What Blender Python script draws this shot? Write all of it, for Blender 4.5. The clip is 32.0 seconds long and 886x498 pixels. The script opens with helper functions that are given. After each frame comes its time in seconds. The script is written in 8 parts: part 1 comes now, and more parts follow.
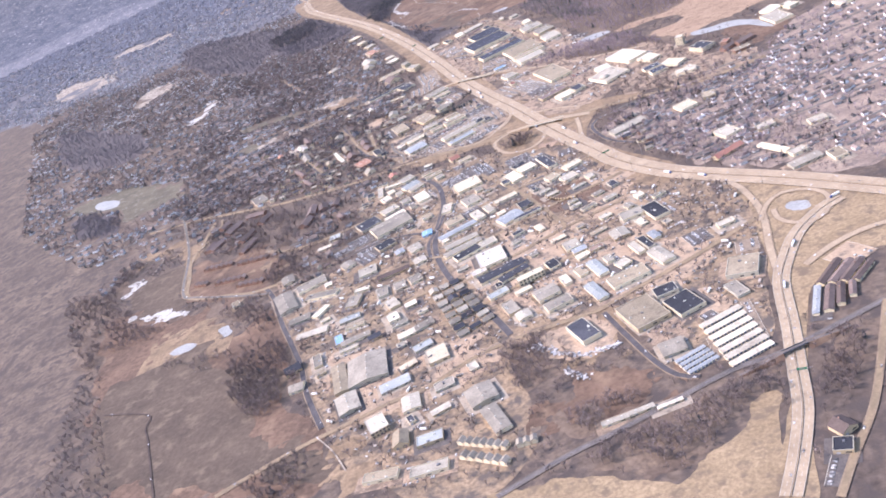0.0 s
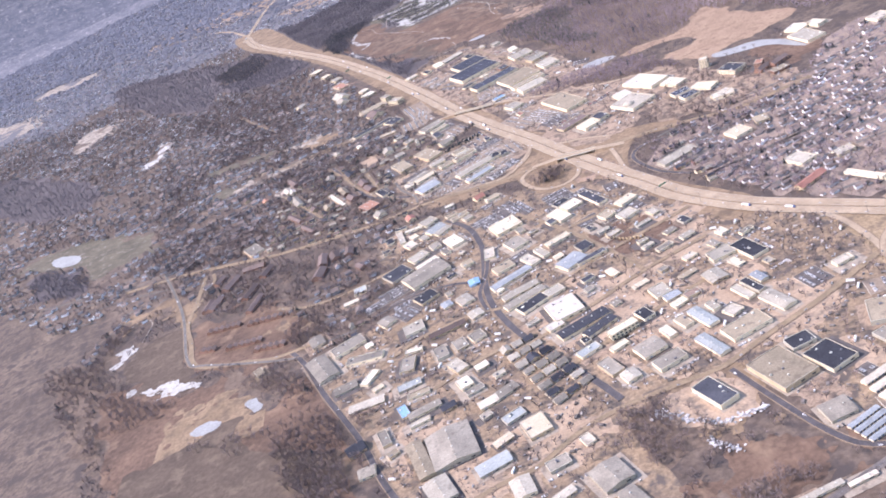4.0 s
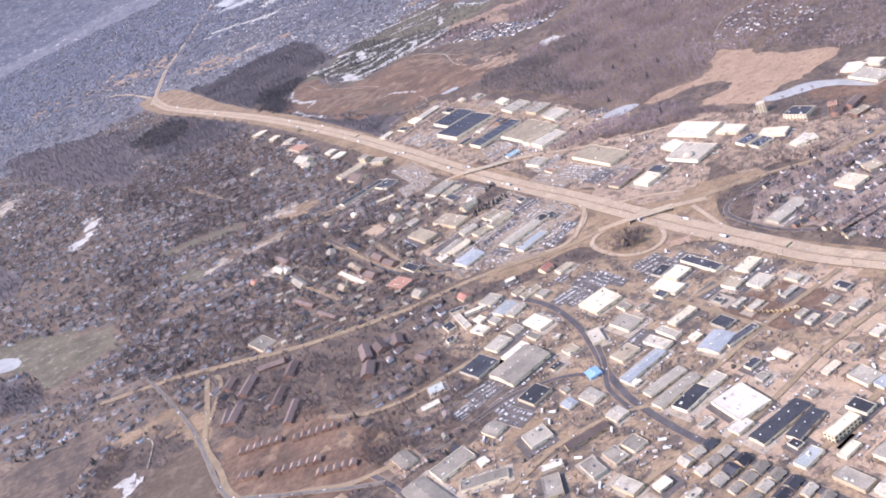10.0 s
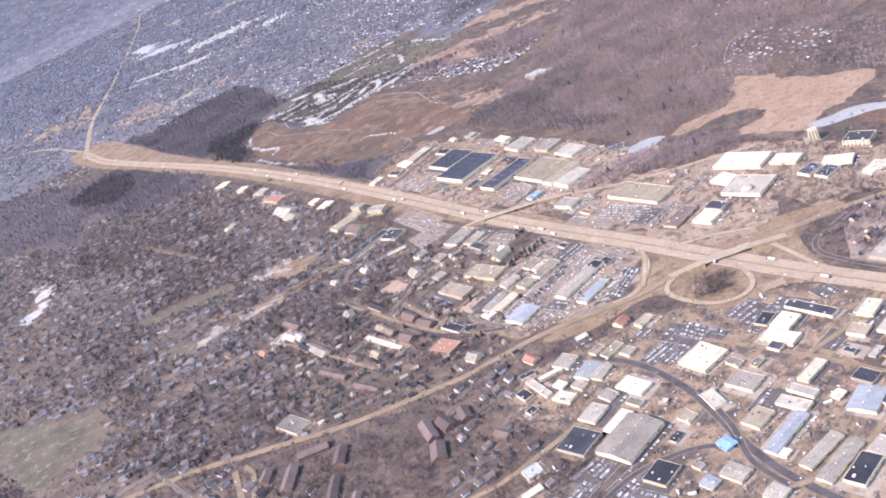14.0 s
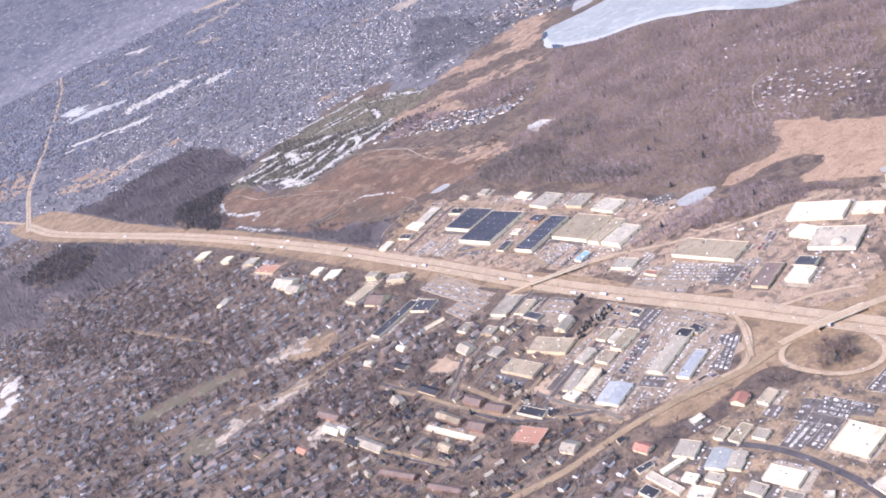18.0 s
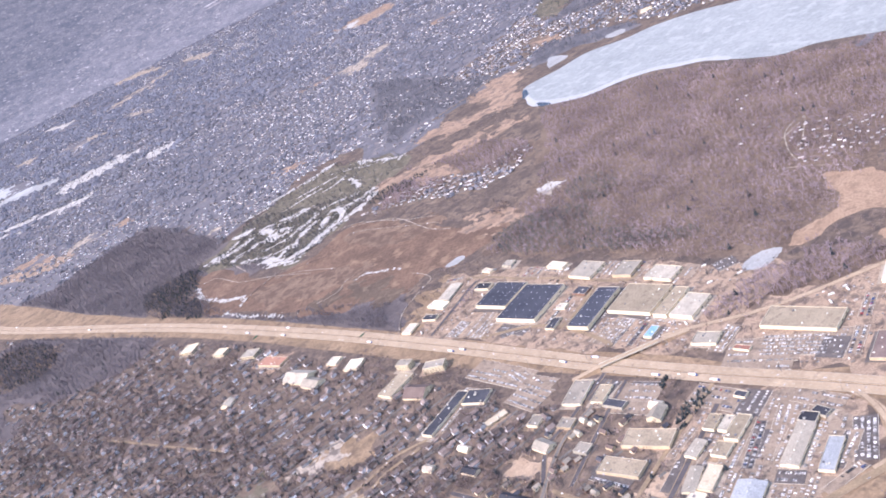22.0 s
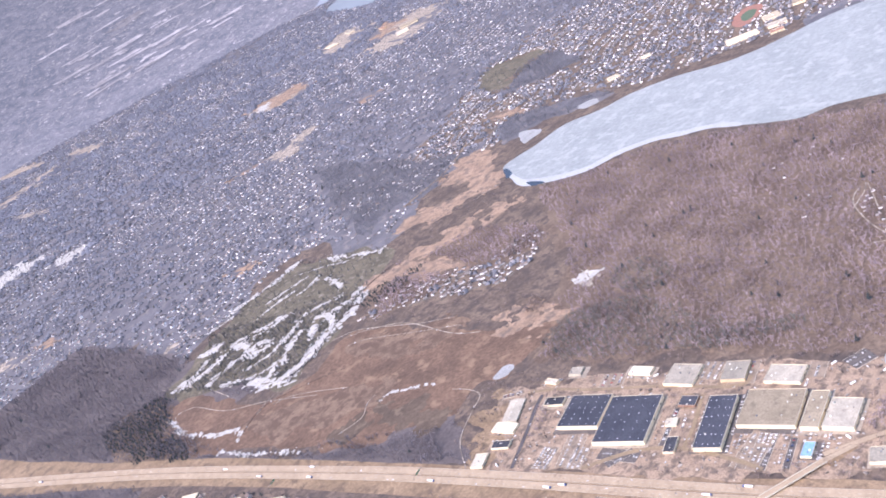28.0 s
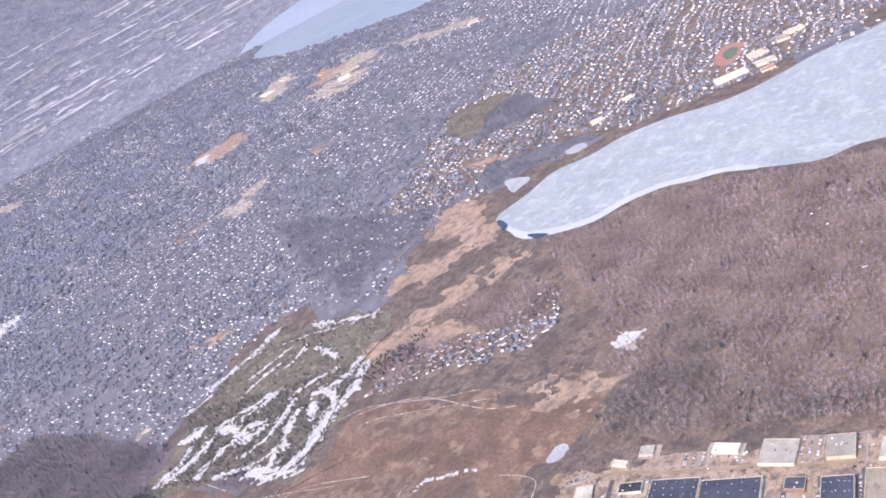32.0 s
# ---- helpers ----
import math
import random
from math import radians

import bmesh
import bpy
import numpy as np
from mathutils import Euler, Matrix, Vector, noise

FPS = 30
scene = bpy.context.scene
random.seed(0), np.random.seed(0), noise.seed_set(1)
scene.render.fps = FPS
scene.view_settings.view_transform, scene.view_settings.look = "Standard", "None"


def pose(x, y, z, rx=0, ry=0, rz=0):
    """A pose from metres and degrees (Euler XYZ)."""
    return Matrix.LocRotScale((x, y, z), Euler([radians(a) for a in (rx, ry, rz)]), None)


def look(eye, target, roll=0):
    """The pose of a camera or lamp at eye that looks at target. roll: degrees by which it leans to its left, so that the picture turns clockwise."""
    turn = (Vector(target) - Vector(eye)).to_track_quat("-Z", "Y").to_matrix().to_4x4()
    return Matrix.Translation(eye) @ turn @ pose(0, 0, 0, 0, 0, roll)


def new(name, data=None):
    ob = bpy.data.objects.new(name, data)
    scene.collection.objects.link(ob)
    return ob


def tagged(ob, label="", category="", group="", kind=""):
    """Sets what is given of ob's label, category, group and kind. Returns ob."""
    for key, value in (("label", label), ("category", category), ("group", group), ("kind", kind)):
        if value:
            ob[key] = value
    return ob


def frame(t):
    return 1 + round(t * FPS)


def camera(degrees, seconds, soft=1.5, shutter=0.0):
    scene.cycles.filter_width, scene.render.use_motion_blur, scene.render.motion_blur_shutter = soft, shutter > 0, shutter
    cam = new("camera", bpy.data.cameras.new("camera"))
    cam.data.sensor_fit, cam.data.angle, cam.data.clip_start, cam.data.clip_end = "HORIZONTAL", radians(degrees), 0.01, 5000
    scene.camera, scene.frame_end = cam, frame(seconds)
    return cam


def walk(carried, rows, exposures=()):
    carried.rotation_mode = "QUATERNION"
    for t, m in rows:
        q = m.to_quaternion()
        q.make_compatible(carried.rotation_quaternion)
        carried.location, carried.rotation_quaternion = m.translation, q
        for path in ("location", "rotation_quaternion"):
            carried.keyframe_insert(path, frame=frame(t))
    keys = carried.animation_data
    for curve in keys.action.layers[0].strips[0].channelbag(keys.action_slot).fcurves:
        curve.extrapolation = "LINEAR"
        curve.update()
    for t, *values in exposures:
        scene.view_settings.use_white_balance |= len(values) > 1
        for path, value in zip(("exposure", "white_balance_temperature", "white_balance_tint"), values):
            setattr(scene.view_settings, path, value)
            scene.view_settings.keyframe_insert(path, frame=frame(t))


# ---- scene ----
# The town is laid out at a reduced scale: about 0.43 of life size, so that the flight and the far shore fit the camera's range.
cam = camera(50.0, 32.0, soft=1.8)
PATH = [
    (0, pose(0.00, 0.00, 300.00, 64.681, 21.938, 0.488)),
    (0.5, pose(-12.51, 9.32, 302.86, 64.691, 21.948, -0.262)),
    (1, pose(-25.01, 18.89, 305.58, 64.701, 21.993, -0.994)),
    (1.5, pose(-37.50, 28.70, 308.16, 64.616, 22.051, -1.754)),
    (2, pose(-49.95, 38.75, 310.62, 64.512, 22.071, -2.497)),
    (2.5, pose(-62.36, 49.03, 312.97, 64.415, 22.100, -3.258)),
    (3, pose(-74.73, 59.53, 315.23, 64.322, 22.129, -4.011)),
    (3.5, pose(-87.04, 70.25, 317.41, 64.240, 22.211, -4.885)),
    (5.5, pose(-135.51, 115.26, 325.51, 64.028, 21.880, -7.841)),
    (6, pose(-147.39, 127.01, 327.44, 63.957, 21.913, -8.694)),
    (6.5, pose(-159.16, 138.96, 329.35, 63.932, 21.838, -9.484)),
    (7, pose(-170.82, 151.10, 331.24, 63.936, 21.782, -10.277)),
    (7.5, pose(-182.35, 163.42, 333.13, 64.009, 21.674, -11.041)),
    (8, pose(-193.74, 175.93, 335.03, 64.099, 21.520, -11.805)),
    (8.5, pose(-204.99, 188.60, 336.94, 64.181, 21.452, -12.578)),
    (9, pose(-216.10, 201.46, 338.88, 64.219, 21.408, -13.356)),
    (9.5, pose(-227.04, 214.48, 340.83, 64.205, 21.381, -14.125)),
    (10, pose(-237.83, 227.66, 342.83, 64.130, 21.469, -14.914)),
    (10.5, pose(-248.44, 241.01, 344.86, 63.976, 21.521, -15.767)),
    (11, pose(-258.88, 254.52, 346.94, 63.867, 21.574, -16.594)),
    (11.5, pose(-269.14, 268.18, 349.07, 63.841, 21.655, -17.443)),
    (12, pose(-279.20, 282.00, 351.25, 63.852, 21.686, -18.282)),
    (12.5, pose(-289.08, 295.96, 353.49, 63.874, 21.729, -19.122)),
    (13, pose(-298.75, 310.07, 355.80, 63.906, 21.753, -19.942)),
    (13.5, pose(-308.22, 324.32, 358.17, 63.915, 21.897, -20.863)),
    (15.5, pose(-343.91, 382.71, 368.40, 64.157, 21.743, -23.782)),
    (16, pose(-352.27, 397.64, 371.15, 64.316, 21.903, -24.598)),
    (16.5, pose(-360.39, 412.70, 373.97, 64.448, 21.955, -25.339)),
    (17, pose(-368.27, 427.89, 376.88, 64.538, 22.037, -26.083)),
    (17.5, pose(-375.90, 443.20, 379.87, 64.620, 22.112, -26.867)),
    (18, pose(-383.29, 458.63, 382.93, 64.677, 22.227, -27.685)),
    (18.5, pose(-390.42, 474.18, 386.08, 64.766, 22.338, -28.480)),
    (19, pose(-397.30, 489.85, 389.30, 64.883, 22.452, -29.291)),
    (19.5, pose(-403.92, 505.63, 392.60, 65.027, 22.561, -30.093)),
    (20, pose(-410.28, 521.53, 395.97, 65.195, 22.659, -30.874)),
    (20.5, pose(-416.38, 537.55, 399.42, 65.348, 22.799, -31.670)),
    (21, pose(-422.20, 553.68, 402.93, 65.483, 22.888, -32.464)),
    (21.5, pose(-427.75, 569.92, 406.51, 65.584, 23.005, -33.259)),
    (22, pose(-433.03, 586.27, 410.16, 65.679, 23.205, -34.027)),
    (22.5, pose(-438.04, 602.73, 413.86, 65.698, 23.371, -34.844)),
    (23, pose(-442.77, 619.31, 417.61, 65.711, 23.524, -35.650)),
    (23.5, pose(-447.22, 635.98, 421.41, 65.730, 23.643, -36.458)),
    (24, pose(-451.38, 652.77, 425.26, 65.754, 23.703, -37.245)),
    (24.5, pose(-455.27, 669.66, 429.14, 65.805, 23.775, -38.027)),
    (25, pose(-458.87, 686.66, 433.06, 65.869, 23.848, -38.797)),
    (25.5, pose(-462.19, 703.77, 437.00, 65.931, 24.007, -39.640)),
    (27.5, pose(-472.59, 773.25, 452.86, 66.084, 24.138, -42.662)),
    (28, pose(-474.47, 790.88, 456.81, 66.120, 24.199, -43.418)),
    (28.5, pose(-476.06, 808.63, 460.74, 66.094, 24.202, -44.193)),
    (29, pose(-477.37, 826.48, 464.63, 66.083, 24.180, -44.962)),
    (29.5, pose(-478.39, 844.43, 468.48, 66.057, 24.206, -45.763)),
    (30, pose(-479.12, 862.50, 472.28, 66.064, 24.217, -46.546)),
    (30.5, pose(-479.57, 880.67, 476.01, 66.067, 24.248, -47.322)),
    (31, pose(-479.73, 898.95, 479.67, 66.084, 24.227, -48.079)),
    (31.5, pose(-479.61, 917.34, 483.24, 66.070, 24.274, -48.853)),
    (32, pose(-479.20, 935.85, 486.71, 66.049, 24.284, -49.646)),
]

EXPOSURES = [(0, 1.04, 5900, 32), (3.5, 0.98, 5890, 32), (6, 0.85, 5890, 32), (10, 0.89, 5890, 32), (13, 0.94, 5900, 32), (19, 1.0, 5920, 32), (25, 1.0, 5900, 32), (32, 0.96, 5880, 32)]
walk(cam, PATH, EXPOSURES)

# ---- daylight ----
SUN_AZ, SUN_EL = 178.0, 41.0
world = bpy.data.worlds.new("winter_sky")
scene.world = world
world.use_nodes = True
wn = world.node_tree.nodes
sky = wn.new("ShaderNodeTexSky")
sky.sky_type, sky.sun_disc = "NISHITA", False
sky.sun_elevation, sky.sun_rotation = radians(SUN_EL), radians(90 - SUN_AZ)
sky.air_density, sky.dust_density = 1.6, 1.2
wn["Background"].inputs[1].default_value = 0.15
world.node_tree.links.new(sky.outputs[0], wn["Background"].inputs[0])
sun = new("sun", bpy.data.lights.new("sun", "SUN"))
sun.data.energy, sun.data.angle, sun.data.color = 3.0, radians(0.6), (1.0, 0.905, 0.78)
_a, _e = radians(SUN_AZ), radians(SUN_EL)
sun.matrix_world = look((math.cos(_a) * math.cos(_e) * 900, math.sin(_a) * math.cos(_e) * 900, math.sin(_e) * 900), (0, 0, 0))

# ---- materials ----
MATS = {}


def mat(name, c1, c2, size=8.0, rough=0.9, bump=0.0, vary=0.0, island=0.0, metal=0.0, fine=0.5, spots=None, stretch=(1, 1, 1), spec=0.3, glow=0.0):
    """A surface mottled between c1 and c2 at the given size in metres, with finer grain, optional differences between objects or loose pieces, and spots (colour, size, share)."""
    m = bpy.data.materials.new(name)
    m.use_nodes = True
    nt = m.node_tree
    bs = nt.nodes["Principled BSDF"]
    bs.inputs["Roughness"].default_value, bs.inputs["Metallic"].default_value = rough, metal
    bs.inputs["Specular IOR Level"].default_value = spec
    geo = nt.nodes.new("ShaderNodeNewGeometry")
    mp = nt.nodes.new("ShaderNodeMapping")
    mp.inputs["Scale"].default_value = stretch
    nt.links.new(geo.outputs["Position"], mp.inputs[0])

    def noise_at(s, detail):
        n = nt.nodes.new("ShaderNodeTexNoise")
        n.inputs["Scale"].default_value, n.inputs["Detail"].default_value, n.inputs["Roughness"].default_value = 1.0 / s, detail, 0.62
        nt.links.new(mp.outputs[0], n.inputs["Vector"])
        return n

    def ramp(source, lo, hi):
        r = nt.nodes.new("ShaderNodeMapRange")
        r.inputs[1].default_value, r.inputs[2].default_value = lo, hi
        nt.links.new(source, r.inputs[0])
        return r.outputs[0]

    def mix(fac, a, b, kind="MIX"):
        x = nt.nodes.new("ShaderNodeMix")
        x.data_type, x.blend_type = "RGBA", kind
        for sock, val in ((x.inputs[0], fac), (x.inputs[6], a), (x.inputs[7], b)):
            if isinstance(val, bpy.types.NodeSocket):
                nt.links.new(val, sock)
            elif isinstance(val, (int, float)):
                sock.default_value = val
            else:
                sock.default_value = (*val, 1)
        return x.outputs[2]

    big, small = noise_at(size, 6.0), noise_at(size * 0.09, 4.0)
    col = mix(ramp(big.outputs[0], 0.36, 0.64), c1, c2)
    col = mix(fine, col, mix(ramp(small.outputs[0], 0.3, 0.7), (0.55, 0.55, 0.55), (1.4, 1.4, 1.4)), "MULTIPLY")
    if spots:
        sp = noise_at(spots[1], 5.0)
        col = mix(ramp(sp.outputs[0], 0.97 - spots[2], 1.09 - spots[2]), col, spots[0])
    if vary or island:
        src = nt.nodes.new("ShaderNodeObjectInfo").outputs["Random"] if vary else geo.outputs["Random Per Island"]
        amount = vary or island
        r = nt.nodes.new("ShaderNodeMapRange")
        r.inputs[3].default_value, r.inputs[4].default_value = 1 - amount, 1 + amount
        nt.links.new(src, r.inputs[0])
        v = nt.nodes.new("ShaderNodeCombineColor")
        for k in range(3):
            nt.links.new(r.outputs[0], v.inputs[k])
        col = mix(1.0, col, v.outputs[0], "MULTIPLY")
    nt.links.new(col, bs.inputs["Base Color"])
    # glow emits the base colour; only the backdrop sheets use it
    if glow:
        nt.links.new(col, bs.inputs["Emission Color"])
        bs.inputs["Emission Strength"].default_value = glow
    if bump:
        b = nt.nodes.new("ShaderNodeBump")
        b.inputs["Strength"].default_value, b.inputs["Distance"].default_value = bump, size * 0.05
        nt.links.new(small.outputs[0], b.inputs["Height"])
        nt.links.new(b.outputs[0], bs.inputs["Normal"])
    MATS[name] = m
    return m


mat("tangrass", (0.255, 0.187, 0.108), (0.345, 0.256, 0.15), 26, 0.95, 0.3, fine=0.65, spots=((0.185, 0.138, 0.09), 9, 0.46))
mat("gardens_pale", (0.223, 0.172, 0.135), (0.357, 0.278, 0.207), 18, 0.95, 0.2, fine=0.6, spots=((0.160, 0.131, 0.111), 8, 0.44))
# litter and gardens, cooled to grey so distance haze sits in the colour
mat("floor_haze", (0.105, 0.103, 0.109), (0.165, 0.159, 0.161), 30, 0.95, 0.0, fine=0.3, spots=((0.22, 0.195, 0.172), 20, 0.42))
mat("asphalt_lot", (0.092, 0.082, 0.074), (0.142, 0.124, 0.108), 10, 0.9, 0.2, fine=0.5, spots=((0.2, 0.168, 0.134), 6, 0.40))
mat("forecourt", (0.284, 0.211, 0.144), (0.377, 0.280, 0.189), 14, 0.95, 0.2, fine=0.75, spots=((0.156, 0.121, 0.091), 9, 0.49))
mat("lot_pale", (0.233, 0.182, 0.129), (0.310, 0.245, 0.173), 10, 0.9, 0.2, fine=0.5, spots=((0.160, 0.130, 0.100), 6, 0.45))
mat("slab", (0.310, 0.262, 0.195), (0.398, 0.338, 0.252), 9, 0.9, 0.1, fine=0.4, spots=((0.212, 0.175, 0.131), 5, 0.45))
mat("icewhite", (0.38, 0.395, 0.375), (0.44, 0.452, 0.43), 25, 0.7, 0.0, fine=0.4)
mat("ditch", (0.06, 0.045, 0.04), (0.10, 0.075, 0.06), 12, 0.95, 0.2, fine=0.5)
# backdrop fields and lake: own glow replaces sunlight the steep wall misses
mat("glow_field", (0.11, 0.108, 0.113), (0.175, 0.17, 0.174), 60, 0.95, 0.0, fine=0.4, island=0.3, glow=1.35)
mat("glow_water", (0.10, 0.118, 0.137), (0.112, 0.13, 0.15), 200, 0.6, 0.0, fine=0.1, glow=1.5)
mat("ground", (0.10, 0.077, 0.06), (0.178, 0.134, 0.096), 48, 0.95, 0.3, fine=0.75, spots=((0.082, 0.066, 0.056), 13, 0.49))
mat("ice", (0.262, 0.285, 0.264), (0.318, 0.340, 0.314), 70, 0.6, 0.0, fine=0.35, spots=((0.372, 0.388, 0.360), 20, 0.45))
mat("water", (0.22, 0.265, 0.285), (0.25, 0.295, 0.315), 200, 0.6, 0.0, fine=0.15)
mat("drygrass", (0.212, 0.150, 0.090), (0.305, 0.220, 0.133), 30, 0.95, 0.3, fine=0.6, spots=((0.155, 0.113, 0.074), 12, 0.46))
mat("redgrass", (0.112, 0.075, 0.052), (0.188, 0.122, 0.08), 46, 0.95, 0.3, fine=0.65, spots=((0.25, 0.17, 0.108), 24, 0.42))
mat("reed", (0.285, 0.197, 0.127), (0.36, 0.255, 0.165), 26, 0.95, 0.3, fine=0.5, spots=((0.22, 0.152, 0.1), 9, 0.44))
mat("redgrass_pale", (0.15, 0.105, 0.072), (0.232, 0.162, 0.108), 30, 0.95, 0.3, fine=0.6, spots=((0.118, 0.08, 0.056), 16, 0.52))
mat("orange", (0.252, 0.176, 0.118), (0.372, 0.262, 0.172), 26, 0.95, 0.3, fine=0.55, spots=((0.165, 0.127, 0.098), 12, 0.48))
mat("plowed", (0.088, 0.066, 0.048), (0.130, 0.097, 0.068), 40, 0.95, 0.2, fine=0.5, spots=((0.165, 0.125, 0.085), 14, 0.44))
mat("lawn", (0.098, 0.088, 0.06), (0.16, 0.138, 0.092), 26, 0.95, 0.2, fine=0.6, spots=((0.25, 0.222, 0.175), 9, 0.42))
mat("snow", (0.40, 0.385, 0.335), (0.52, 0.50, 0.44), 14, 0.75, 0.2, fine=0.45, spots=((0.22, 0.19, 0.145), 6, 0.43))
mat("cream", (0.330, 0.280, 0.214), (0.460, 0.395, 0.300), 16, 0.95, fine=0.5, spots=((0.160, 0.135, 0.109), 10, 0.50))
# brick-red track surface, its colour paled a little as haze
mat("redtrack", (0.34, 0.17, 0.12), (0.29, 0.155, 0.115), 12, 0.9)
mat("dirt", (0.35, 0.258, 0.168), (0.45, 0.335, 0.222), 18, 0.95, 0.3, fine=0.5, spots=((0.2, 0.16, 0.12), 10, 0.44))
mat("litter", (0.116, 0.084, 0.061), (0.188, 0.140, 0.099), 40, 0.95, 0.2, fine=0.7, spots=((0.233, 0.170, 0.112), 7, 0.40))
mat("evergreen", (0.112, 0.116, 0.106), (0.168, 0.166, 0.15), 40, 0.95, island=0.3)
mat("litter_dark", (0.094, 0.081, 0.077), (0.146, 0.125, 0.115), 40, 0.95, 0.2, fine=0.6)
mat("concrete", (0.342, 0.264, 0.171), (0.424, 0.332, 0.218), 16, 0.9, 0.1, fine=0.35, spots=((0.274, 0.210, 0.139), 7, 0.40))
mat("median", (0.155, 0.115, 0.074), (0.223, 0.166, 0.104), 14, 0.95, 0.2, fine=0.5)
mat("bridge", (0.46, 0.42, 0.33), (0.56, 0.515, 0.41), 6, 0.85, 0.1)
mat("asphalt", (0.07, 0.064, 0.064), (0.112, 0.102, 0.098), 12, 0.9, 0.2, fine=0.5)
mat("asphalt_old", (0.130, 0.125, 0.109), (0.190, 0.175, 0.146), 12, 0.9, 0.2)
mat("shoulder", (0.223, 0.165, 0.107), (0.295, 0.222, 0.145), 10, 0.95, 0.3, fine=0.6)
mat("ballast", (0.13, 0.115, 0.10), (0.19, 0.165, 0.14), 8, 0.95, 0.4)
mat("steel", (0.25, 0.23, 0.22), (0.35, 0.33, 0.31), 4, 0.45, metal=0.8)
mat("paint", (0.50, 0.465, 0.39), (0.42, 0.39, 0.32), 3, 0.7)
mat("metal", (0.572, 0.560, 0.467), (0.707, 0.690, 0.573), 2, 0.5, vary=0.25)
mat("darkmetal", (0.12, 0.12, 0.13), (0.18, 0.18, 0.18), 2, 0.6, vary=0.25)
mat("skylight", (0.70, 0.74, 0.78), (0.80, 0.82, 0.84), 1, 0.3)
mat("glass", (0.03, 0.04, 0.05), (0.05, 0.06, 0.07), 3, 0.15, spec=0.6)
mat("door", (0.30, 0.30, 0.31), (0.42, 0.41, 0.40), 2, 0.6, vary=0.3)
mat("door_dark", (0.16, 0.18, 0.22), (0.2, 0.22, 0.26), 2, 0.6)
mat("roof_grey", (0.206, 0.184, 0.142), (0.290, 0.258, 0.198), 12, 0.75, 0.1, vary=0.28, spots=((0.162, 0.141, 0.106), 5, 0.40))
mat("roof_lgrey", (0.325, 0.295, 0.226), (0.428, 0.384, 0.292), 12, 0.7, 0.1, vary=0.25, spots=((0.261, 0.233, 0.177), 5, 0.41))
mat("roof_tan", (0.264, 0.220, 0.148), (0.336, 0.280, 0.190), 12, 0.9, 0.1, vary=0.22, spots=((0.207, 0.170, 0.119), 5, 0.43))
mat("roof_white", (0.492, 0.435, 0.328), (0.611, 0.545, 0.413), 12, 0.7, 0.05, fine=0.45, vary=0.26, spots=((0.383, 0.335, 0.247), 5, 0.43))
mat("roof_bright", (0.53, 0.48, 0.40), (0.62, 0.565, 0.47), 12, 0.65, 0.05, fine=0.3, vary=0.06, spots=((0.42, 0.375, 0.305), 6, 0.40))
mat("roof_cream", (0.550, 0.466, 0.319), (0.666, 0.566, 0.398), 12, 0.8, 0.05, fine=0.35, vary=0.16, spots=((0.440, 0.360, 0.247), 6, 0.42))
mat("roof_dark", (0.044, 0.046, 0.053), (0.07, 0.072, 0.08), 12, 0.85, 0.1, vary=0.3, spec=0.15)
mat("roof_navy", (0.046, 0.05, 0.062), (0.064, 0.068, 0.08), 16, 0.85, 0.05, vary=0.15, spec=0.15)
mat("roof_blue", (0.297, 0.319, 0.297), (0.377, 0.396, 0.361), 12, 0.6, 0.05, vary=0.15)
mat("roof_lblue", (0.262, 0.281, 0.277), (0.325, 0.343, 0.334), 12, 0.7, 0.05, vary=0.12, spots=((0.215, 0.228, 0.222), 5, 0.42))
mat("roof_sky", (0.2, 0.36, 0.56), (0.26, 0.42, 0.62), 12, 0.6, 0.05)
mat("roof_red", (0.27, 0.13, 0.095), (0.34, 0.17, 0.12), 8, 0.8, 0.1, vary=0.2)
mat("roof_brown", (0.135, 0.1, 0.085), (0.185, 0.14, 0.115), 8, 0.85, 0.1, vary=0.3)
mat("roof_brick", (0.340, 0.180, 0.118), (0.400, 0.220, 0.146), 8, 0.85, 0.1)
mat("roof_pink", (0.235, 0.168, 0.126), (0.30, 0.217, 0.16), 8, 0.8, 0.1, vary=0.25)
mat("wall_grey", (0.387, 0.360, 0.280), (0.474, 0.440, 0.334), 6, 0.8, vary=0.2)
mat("wall_white", (0.710, 0.610, 0.412), (0.807, 0.700, 0.483), 6, 0.7, fine=0.25, vary=0.12)
mat("wall_tan", (0.478, 0.380, 0.238), (0.562, 0.450, 0.287), 6, 0.8, vary=0.15)
mat("wall_cream", (0.686, 0.580, 0.369), (0.749, 0.640, 0.426), 6, 0.8, vary=0.1)
mat("wall_brick", (0.25, 0.15, 0.105), (0.31, 0.19, 0.135), 3, 0.85, vary=0.15)
mat("wall_sky", (0.300, 0.480, 0.619), (0.350, 0.520, 0.637), 3, 0.7)
mat("far_wall", (0.380, 0.375, 0.367), (0.760, 0.760, 0.745), 30, 0.8, island=0.6)
mat("far_roof", (0.112, 0.09, 0.078), (0.21, 0.168, 0.14), 22, 0.85, island=0.5)
mat("twig", (0.128, 0.101, 0.094), (0.226, 0.178, 0.158), 60, 0.95, island=0.35)
mat("pine", (0.032, 0.042, 0.044), (0.05, 0.06, 0.06), 20, 0.9, island=0.35)
mat("car_white", (0.820, 0.820, 0.737), (0.780, 0.780, 0.710), 5, 0.3, spec=0.5)
mat("car_silver", (0.46, 0.45, 0.41), (0.43, 0.42, 0.39), 5, 0.3, metal=0.3)
mat("car_black", (0.02, 0.02, 0.022), (0.03, 0.03, 0.03), 5, 0.3, spec=0.5)
